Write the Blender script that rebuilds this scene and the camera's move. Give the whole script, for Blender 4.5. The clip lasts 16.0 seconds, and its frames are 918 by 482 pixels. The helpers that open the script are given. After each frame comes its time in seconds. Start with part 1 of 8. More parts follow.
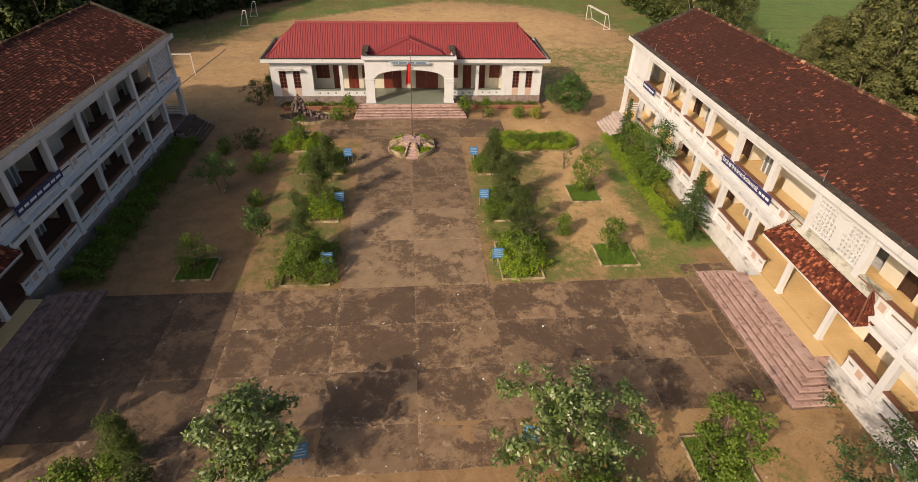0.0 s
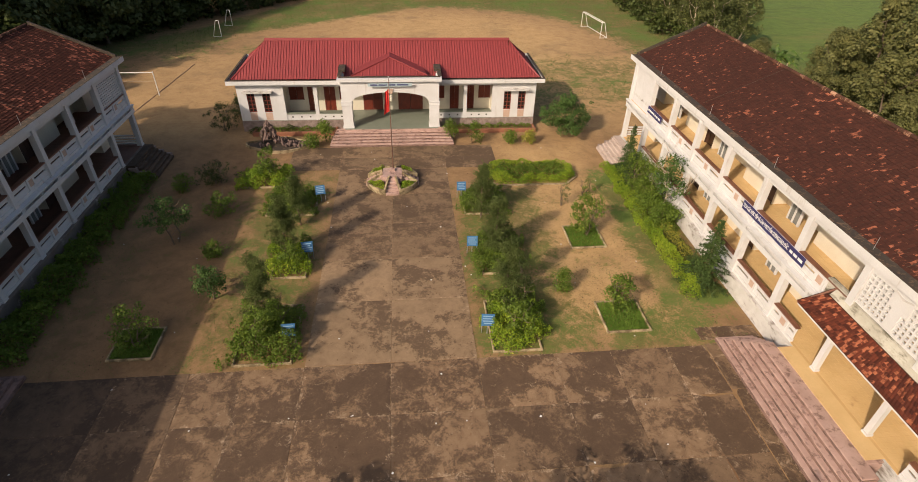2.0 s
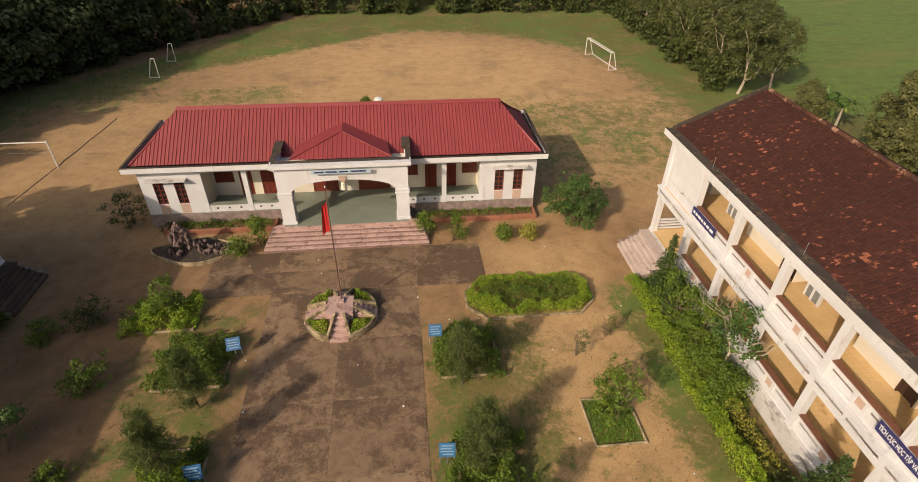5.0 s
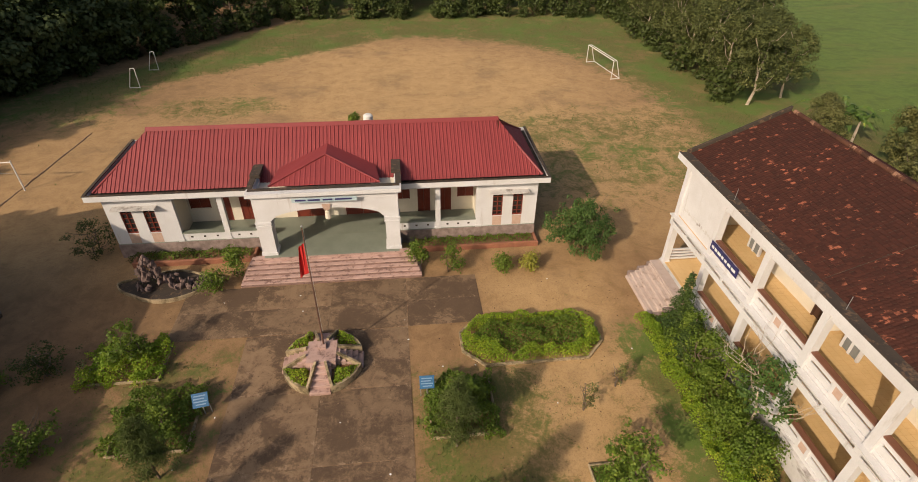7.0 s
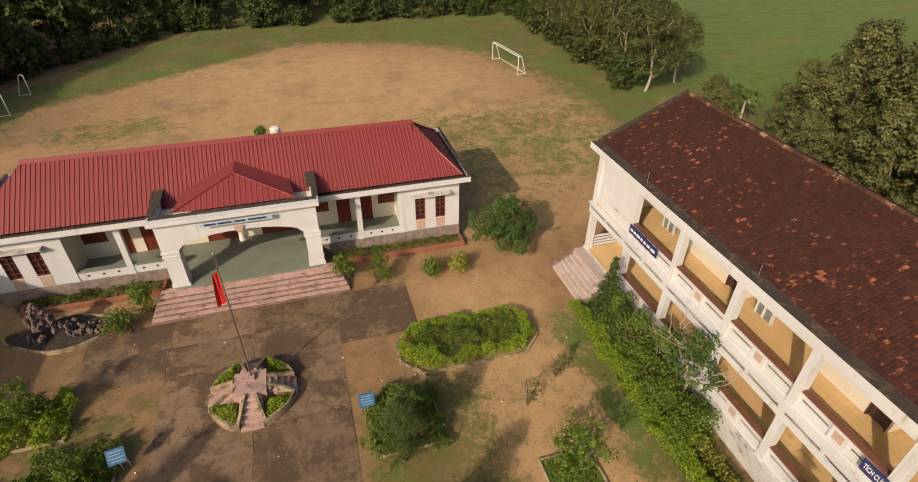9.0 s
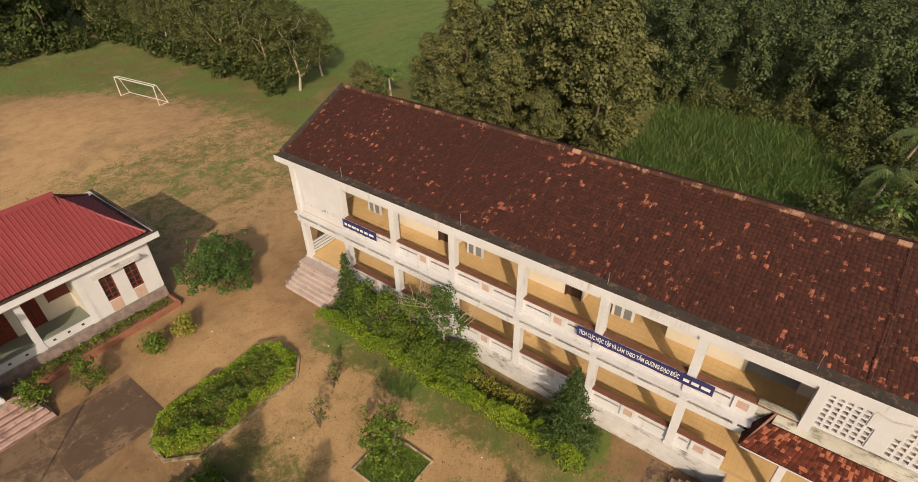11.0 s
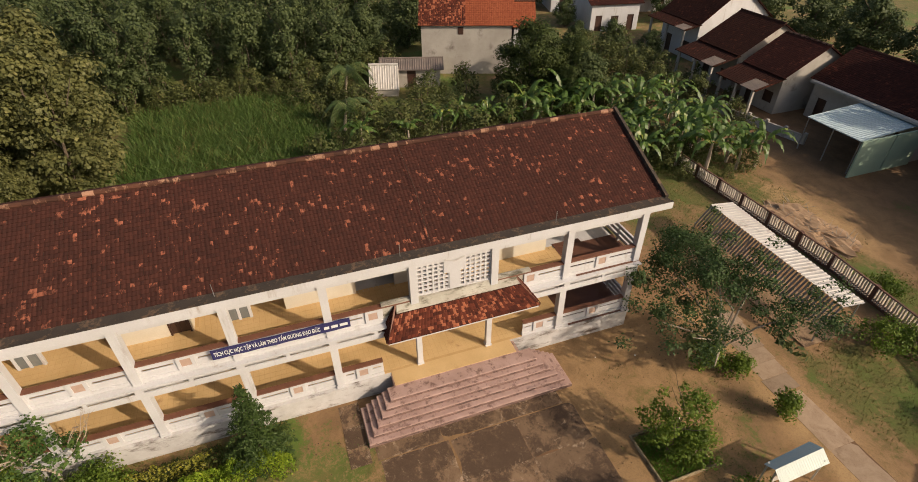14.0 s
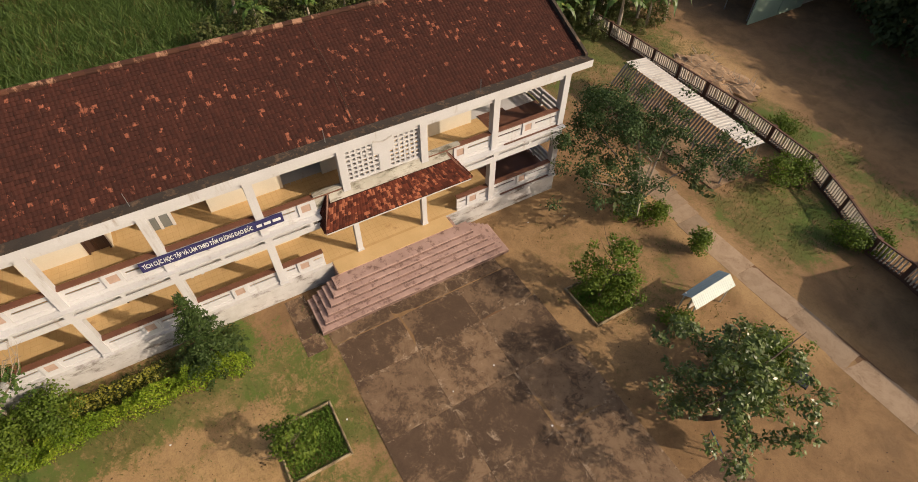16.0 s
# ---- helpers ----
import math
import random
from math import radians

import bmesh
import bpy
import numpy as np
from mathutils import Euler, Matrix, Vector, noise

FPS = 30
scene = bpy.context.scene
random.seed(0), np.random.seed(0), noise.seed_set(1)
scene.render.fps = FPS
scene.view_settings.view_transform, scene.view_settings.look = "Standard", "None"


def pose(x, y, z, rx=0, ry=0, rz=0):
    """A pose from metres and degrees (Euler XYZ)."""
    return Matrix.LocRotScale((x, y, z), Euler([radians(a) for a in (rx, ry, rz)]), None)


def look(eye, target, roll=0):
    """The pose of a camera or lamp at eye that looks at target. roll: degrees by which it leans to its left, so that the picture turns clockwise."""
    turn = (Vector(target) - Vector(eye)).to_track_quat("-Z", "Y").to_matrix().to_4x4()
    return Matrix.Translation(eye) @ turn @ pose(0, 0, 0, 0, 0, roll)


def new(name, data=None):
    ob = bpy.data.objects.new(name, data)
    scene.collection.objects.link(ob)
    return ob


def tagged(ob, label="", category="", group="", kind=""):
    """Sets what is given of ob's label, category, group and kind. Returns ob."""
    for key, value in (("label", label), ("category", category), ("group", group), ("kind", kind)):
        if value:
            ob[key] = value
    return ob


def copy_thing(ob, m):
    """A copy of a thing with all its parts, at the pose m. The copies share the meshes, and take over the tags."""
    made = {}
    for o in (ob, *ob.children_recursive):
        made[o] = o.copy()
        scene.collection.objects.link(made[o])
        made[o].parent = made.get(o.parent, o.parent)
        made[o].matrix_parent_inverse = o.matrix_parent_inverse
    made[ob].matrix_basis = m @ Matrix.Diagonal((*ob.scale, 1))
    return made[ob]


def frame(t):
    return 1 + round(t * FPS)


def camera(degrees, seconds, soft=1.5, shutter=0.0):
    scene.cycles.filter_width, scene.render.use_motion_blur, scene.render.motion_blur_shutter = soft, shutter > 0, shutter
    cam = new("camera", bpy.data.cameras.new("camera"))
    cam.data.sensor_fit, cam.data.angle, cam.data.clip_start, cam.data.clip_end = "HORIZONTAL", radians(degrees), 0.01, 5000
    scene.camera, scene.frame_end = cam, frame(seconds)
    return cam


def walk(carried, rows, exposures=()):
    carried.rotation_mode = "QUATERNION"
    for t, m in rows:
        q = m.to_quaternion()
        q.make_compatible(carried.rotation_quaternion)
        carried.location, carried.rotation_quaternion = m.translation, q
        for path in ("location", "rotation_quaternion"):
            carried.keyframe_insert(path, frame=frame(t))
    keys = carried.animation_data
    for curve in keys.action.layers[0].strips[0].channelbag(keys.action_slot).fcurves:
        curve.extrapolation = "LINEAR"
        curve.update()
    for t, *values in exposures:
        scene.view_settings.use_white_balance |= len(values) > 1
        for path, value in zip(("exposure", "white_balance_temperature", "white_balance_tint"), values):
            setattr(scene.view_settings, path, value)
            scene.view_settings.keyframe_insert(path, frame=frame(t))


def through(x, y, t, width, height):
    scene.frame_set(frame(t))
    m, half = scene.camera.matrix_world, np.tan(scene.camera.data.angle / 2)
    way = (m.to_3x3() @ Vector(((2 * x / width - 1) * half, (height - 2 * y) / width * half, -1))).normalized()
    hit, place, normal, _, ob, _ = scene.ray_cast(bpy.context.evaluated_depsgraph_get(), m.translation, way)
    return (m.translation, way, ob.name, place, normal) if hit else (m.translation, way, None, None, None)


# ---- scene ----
cam = camera(81.00, 16.0, 0.9)
PATH = [
    (0, -0.087, 2.169, 20.246, -5.633, -35.149, 1.737),
    (0.5, 0.007, 3.381, 20.384, -5.957, -35.322, 1.853),
    (1, 0.276, 4.664, 20.372, -6.092, -35.273, 1.932),
    (1.5, 0.677, 6.097, 20.487, -6.086, -35.324, 1.696),
    (2, 0.936, 7.821, 20.610, -6.443, -35.443, 1.686),
    (2.5, 1.369, 9.717, 20.608, -6.450, -35.420, 1.350),
    (3, 1.599, 11.916, 20.647, -6.940, -35.535, 1.573),
    (3.5, 2.051, 14.186, 20.708, -6.944, -35.540, 1.349),
    (4, 2.421, 16.806, 20.860, -7.169, -35.700, 1.454),
    (4.5, 2.980, 19.565, 20.893, -7.100, -35.596, 1.257),
    (5, 3.660, 22.129, 21.118, -6.782, -35.624, 0.987),
    (5.2, 3.667, 23.099, 21.310, -7.185, -35.815, 1.277),
    (7.3, 4.299, 25.640, 20.932, -7.051, -35.488, 0.972),
    (7.5, 4.335, 25.724, 20.858, -7.823, -35.396, 0.924),
    (8, 4.421, 25.917, 20.783, -9.810, -35.374, 0.666),
    (8.2, 4.438, 25.963, 20.767, -10.696, -35.373, 0.623),
    (10.3, 3.884, 26.194, 21.186, -37.605, -35.202, 0.081),
    (10.5, 3.898, 26.159, 21.207, -42.179, -35.246, -0.255),
    (11, 3.787, 26.200, 21.375, -53.086, -35.442, -0.757),
    (11.5, 3.578, 26.378, 21.645, -63.473, -35.788, -0.746),
    (12, 3.111, 26.742, 21.893, -75.228, -36.110, -0.067),
    (12.5, 3.125, 27.312, 21.910, -88.122, -36.374, 0.368),
    (13, 3.236, 27.604, 21.793, -100.169, -36.009, 0.294),
    (13.5, 3.080, 27.539, 21.661, -108.159, -35.725, -0.030),
    (14, 2.785, 27.521, 21.589, -109.510, -36.677, -0.217),
    (14.5, 2.594, 27.610, 21.419, -110.201, -42.772, -0.349),
    (15, 2.505, 27.776, 21.307, -111.227, -48.080, -0.053),
    (15.5, 2.572, 27.889, 21.234, -112.273, -48.470, 0.319),
    (16, 2.796, 28.016, 21.242, -120.656, -48.696, 0.708),
]
walk(cam, [(t, pose(x, y, z, 90 + pitch, 0, yaw) @ pose(0, 0, 0, 0, 0, roll)) for t, x, y, z, yaw, pitch, roll in PATH], ((0.0, -0.14), (5.0, -0.24), (7.5, -0.30), (11.0, -0.38), (16.0, -0.40)))

# ---- light: low warm sun from the south-west, clear sky ----
SUN_EL, SUN_DIR = 31.0, (0.735, 0.678)
world = bpy.data.worlds.new("world")
scene.world = world
world.use_nodes = True
wn = world.node_tree
sky = wn.nodes.new("ShaderNodeTexSky")
sky.sky_type = "NISHITA"
sky.sun_disc = False
sky.dust_density, sky.ozone_density = 5.0, 0.4
sky.sun_elevation = radians(SUN_EL)
sky.sun_rotation = math.atan2(-SUN_DIR[0], -SUN_DIR[1])
wn.links.new(sky.outputs[0], wn.nodes["Background"].inputs[0])
wn.nodes["Background"].inputs[1].default_value = 0.15
sun_data = bpy.data.lights.new("sun", "SUN")
sun_data.energy, sun_data.angle, sun_data.color = 5.0, radians(0.55), (1.0, 0.825, 0.645)
sun = new("sun", sun_data)
se = radians(SUN_EL)
sun.matrix_world = look((-60, -60, 60), (-60 + SUN_DIR[0] * math.cos(se), -60 + SUN_DIR[1] * math.cos(se), 60 - math.sin(se)))


# ---- materials ----
def rgba(c):
    return (*c, 1.0)


class Nodes:
    """A small writer of node trees."""

    def __init__(self, name):
        self.mat = bpy.data.materials.new(name)
        self.mat.use_nodes = True
        self.t = self.mat.node_tree
        self.bsdf = self.t.nodes["Principled BSDF"]
        self.out = self.t.nodes["Material Output"]
        self.coord = self.t.nodes.new("ShaderNodeNewGeometry").outputs["Position"]

    def link(self, a, b):
        self.t.links.new(a, b)

    def local(self):
        self.coord = self.t.nodes.new("ShaderNodeTexCoord").outputs["Object"]
        return self

    def noise(self, scale, detail=4.0, rough=0.6, stretch=None, warp=0.0):
        n = self.t.nodes.new("ShaderNodeTexNoise")
        n.inputs["Scale"].default_value, n.inputs["Detail"].default_value = scale, detail
        n.inputs["Roughness"].default_value, n.inputs["Distortion"].default_value = rough, warp
        src = self.coord
        if stretch:
            m = self.t.nodes.new("ShaderNodeMapping")
            m.inputs["Scale"].default_value = stretch
            self.link(src, m.inputs[0])
            src = m.outputs[0]
        self.link(src, n.inputs["Vector"])
        return n.outputs["Fac"]

    def step(self, v, lo, hi):
        n = self.t.nodes.new("ShaderNodeMapRange")
        n.interpolation_type = "SMOOTHSTEP"
        n.inputs["From Min"].default_value, n.inputs["From Max"].default_value = lo, hi
        self.link(v, n.inputs["Value"])
        return n.outputs["Result"]

    def math(self, op, a, b):
        n = self.t.nodes.new("ShaderNodeMath")
        n.operation = op
        for i, v in enumerate((a, b)):
            if isinstance(v, (int, float)):
                n.inputs[i].default_value = v
            else:
                self.link(v, n.inputs[i])
        return n.outputs[0]

    def mix(self, f, a, b, blend="MIX"):
        n = self.t.nodes.new("ShaderNodeMix")
        n.data_type, n.blend_type = "RGBA", blend
        for sock, v in ((n.inputs["Factor"], f), (n.inputs["A"], a), (n.inputs["B"], b)):
            if isinstance(v, (int, float)):
                sock.default_value = v
            elif isinstance(v, tuple):
                sock.default_value = rgba(v)
            else:
                self.link(v, sock)
        return n.outputs["Result"]

    def island(self):
        return self.t.nodes.new("ShaderNodeNewGeometry").outputs["Random Per Island"]

    def objrand(self):
        return self.t.nodes.new("ShaderNodeObjectInfo").outputs["Random"]

    def attr(self, name):
        n = self.t.nodes.new("ShaderNodeAttribute")
        n.attribute_name = name
        return n.outputs["Fac"]

    def bump(self, h, strength, dist):
        n = self.t.nodes.new("ShaderNodeBump")
        n.inputs["Strength"].default_value, n.inputs["Distance"].default_value = strength, dist
        self.link(h, n.inputs["Height"])
        self.link(n.outputs[0], self.bsdf.inputs["Normal"])

    def done(self, color, rough=0.8, metal=0.0):
        if isinstance(color, tuple):
            self.bsdf.inputs["Base Color"].default_value = rgba(color)
        else:
            self.link(color, self.bsdf.inputs["Base Color"])
        if isinstance(rough, (int, float)):
            self.bsdf.inputs["Roughness"].default_value = rough
        else:
            self.link(rough, self.bsdf.inputs["Roughness"])
        self.bsdf.inputs["Metallic"].default_value = metal
        return self.mat


def surface(name, a, b, scale=2.0, fine=25.0, rough=0.8, metal=0.0, stain=None, amount=(0.55, 0.75), stain_scale=0.7, bump=0.15, stretch=None, vary=0.0):
    """A plain surface: two colours mixed by broad and fine noise, with stains of their own shape."""
    n = Nodes(name)
    broad, grain = n.noise(scale, 5.0), n.noise(fine, 3.0)
    c = n.mix(n.step(broad, 0.3, 0.7), a, b)
    c = n.mix(n.math("MULTIPLY", grain, 0.5), c, tuple(v * 0.6 for v in a))
    if stain:
        c = n.mix(n.step(n.noise(stain_scale, 8.0, 0.68, stretch), *amount), c, stain)
    if vary:
        c = n.mix(n.math("MULTIPLY", n.objrand(), vary), c, tuple(v * 0.35 for v in a))
    n.bump(grain, bump, 0.02)
    return n.done(c, rough, metal)


def foliage(name, a, b, c, gloss=0.6, through=0.38):
    n = Nodes(name)
    r = n.island()
    col = n.mix(r, a, b)
    col = n.mix(n.step(n.math("FRACT", n.math("MULTIPLY", r, 37.0), 0), 0.86, 1.0), col, c)
    col = n.mix(n.step(n.noise(0.9, 2.0), 0.35, 0.7), col, a)
    n.done(col, gloss)
    n.bsdf.inputs["Specular IOR Level"].default_value = 0.3 if gloss >= 0.5 else 0.55
    tr = n.t.nodes.new("ShaderNodeBsdfTranslucent")
    n.link(col, tr.inputs["Color"])
    m = n.t.nodes.new("ShaderNodeMixShader")
    m.inputs[0].default_value = through
    n.link(n.bsdf.outputs[0], m.inputs[1])
    n.link(tr.outputs[0], m.inputs[2])
    n.link(m.outputs[0], n.out.inputs[0])
    return n.mat


def ground_material():
    n = Nodes("earth_and_grass")
    grass, sand = n.attr("grass"), n.attr("sand")
    broad, mid, fine = n.noise(0.16, 6.0, 0.65), n.noise(0.75, 6.0, 0.7, None, 0.6), n.noise(11.0, 6.0, 0.8)
    earth = n.mix(n.step(mid, 0.35, 0.65), (0.20, 0.108, 0.05), (0.13, 0.068, 0.031))
    pale = n.mix(n.step(mid, 0.35, 0.7), (0.475, 0.305, 0.137), (0.38, 0.232, 0.099))
    earth = n.mix(sand, earth, pale)
    earth = n.mix(n.math("MULTIPLY", n.step(fine, 0.45, 0.75), 0.45), earth, (0.10, 0.062, 0.032))
    earth = n.mix(n.math("MULTIPLY", n.step(n.noise(38.0, 3.0, 0.8), 0.56, 0.66), 0.55), earth, (0.085, 0.05, 0.026))
    earth = n.mix(n.math("MULTIPLY", n.step(n.noise(2.4, 8.0, 0.8), 0.54, 0.68), 0.4), earth, (0.13, 0.075, 0.036))
    earth = n.mix(n.math("MULTIPLY", n.step(broad, 0.5, 0.68), 0.4), earth, (0.12, 0.075, 0.04))
    turf = n.mix(n.step(fine, 0.35, 0.7), (0.076, 0.088, 0.017), (0.17, 0.142, 0.038))
    turf = n.mix(n.step(broad, 0.42, 0.62), turf, (0.085, 0.14, 0.018))
    meadow = n.mix(n.step(n.math("ADD", n.math("MULTIPLY", fine, 0.5), n.math("MULTIPLY", mid, 0.5)), 0.38, 0.58), (0.056, 0.105, 0.0135), (0.112, 0.175, 0.023))
    meadow = n.mix(n.math("MULTIPLY", n.step(n.noise(0.5, 8.0, 0.75, (0.35, 1.0, 1.0), 0.4), 0.52, 0.62), 0.6), meadow, (0.045, 0.075, 0.012))
    meadow = n.mix(n.math("MULTIPLY", n.step(n.noise(0.11, 6.0, 0.7, (0.4, 1.3, 1.0), 0.4), 0.52, 0.64), 0.5), meadow, (0.155, 0.15, 0.034))
    turf = n.mix(n.math("MULTIPLY", n.step(n.attr("meadow"), 0.2, 0.9), 0.9), turf, meadow)
    cover = n.step(n.math("ADD", grass, n.math("SUBTRACT", n.math("ADD", n.math("MULTIPLY", mid, 1.3), n.math("ADD", n.math("MULTIPLY", fine, 1.1), n.math("MULTIPLY", n.noise(3.0, 6.0, 0.75), 1.0))), 1.7)), 0.30, 0.72)
    cover = n.math("MULTIPLY", cover, n.math("SUBTRACT", 0.95, n.math("MULTIPLY", n.step(n.noise(0.23, 7.0, 0.7, None, 0.5), 0.48, 0.66), n.math("MULTIPLY", n.math("SUBTRACT", 1.0, n.attr("meadow")), 0.55))))
    col = n.mix(cover, earth, turf)
    n.bump(n.math("ADD", fine, n.math("MULTIPLY", mid, 0.6)), 0.5, 0.06)
    return n.done(col, 0.95)


def paving_material(name, a, b, dark, lo, hi, worn):
    """Old concrete: tone differs slab by slab, mould in ragged blotches, rims and traces worn pale."""
    n = Nodes(name)
    shift = n.t.nodes.new("ShaderNodeVectorMath")
    shift.operation = "ADD"
    n.link(n.coord, shift.inputs[0])
    n.link(n.math("MULTIPLY", n.objrand(), 61.0), shift.inputs[1])
    n.coord = shift.outputs[0]
    big, mid, small, grit = n.noise(0.34, 5.0, 0.6, None, 0.4), n.noise(1.5, 6.0, 0.75, None, 0.5), n.noise(6.5, 6.0, 0.8), n.noise(34.0, 3.0, 0.8)
    c = n.mix(n.step(mid, 0.36, 0.64), a, b)
    c = n.mix(n.math("MULTIPLY", n.objrand(), 0.6), c, tuple(v * 0.45 for v in a))
    blot = n.math("ADD", n.math("MULTIPLY", big, 0.5), n.math("ADD", n.math("MULTIPLY", mid, 0.3), n.math("MULTIPLY", small, 0.2)))
    c = n.mix(n.math("MULTIPLY", n.step(blot, lo, hi), 0.78), c, dark)
    c = n.mix(n.math("MULTIPLY", n.step(n.math("ADD", n.math("MULTIPLY", small, 0.7), n.math("MULTIPLY", mid, 0.3)), 0.56, 0.64), 0.55), c, dark)
    rub = n.math("ADD", n.math("MULTIPLY", n.noise(2.1, 8.0, 0.8, None, 0.8), 0.8), n.math("MULTIPLY", small, 0.2))
    c = n.mix(n.math("MULTIPLY", n.step(n.math("ADD", rub, n.math("MULTIPLY", n.attr("rim"), 0.06)), 0.56, 0.67), 0.7), c, worn)
    c = n.mix(n.math("MULTIPLY", n.step(grit, 0.52, 0.66), 0.4), c, tuple(v * 0.5 for v in a))
    n.bump(n.math("ADD", small, n.math("MULTIPLY", mid, 0.8)), 0.4, 0.02)
    return n.done(c, 0.88)


def tile_material(name, dark, mid, fresh, lo, hi, single=False):
    """Old clay tiles: blackened, with clusters that show fresh clay."""
    n = Nodes(name)
    r = n.objrand() if single else n.island()
    c = n.mix(r, dark, mid)
    clump = n.math("ADD", n.math("MULTIPLY", n.noise(3.0, 3.0, 0.7, (0.8, 1.2, 0.8)), 0.66), n.math("MULTIPLY", n.math("FRACT", n.math("MULTIPLY", r, 53.0), 0), 0.34))
    clump = n.math("ADD", clump, n.math("MULTIPLY", n.math("SUBTRACT", n.noise(0.33, 4.0, 0.6, (1.6, 0.8, 1.0)), 0.5), 0.36))
    c = n.mix(n.step(clump, 0.5 + (lo - 0.5) * 0.95, 0.5 + (hi - 0.5) * 0.95), c, fresh)
    c = n.mix(n.math("MULTIPLY", n.step(n.noise(0.25, 5.0), 0.35, 0.7), 0.5), c, dark)
    grain = n.noise(30.0)
    c = n.mix(n.math("MULTIPLY", grain, 0.4), c, tuple(v * 0.5 for v in dark))
    n.bump(grain, 0.3, 0.01)
    n.bsdf.inputs["Specular IOR Level"].default_value = 0.12
    return n.done(c, 0.95)


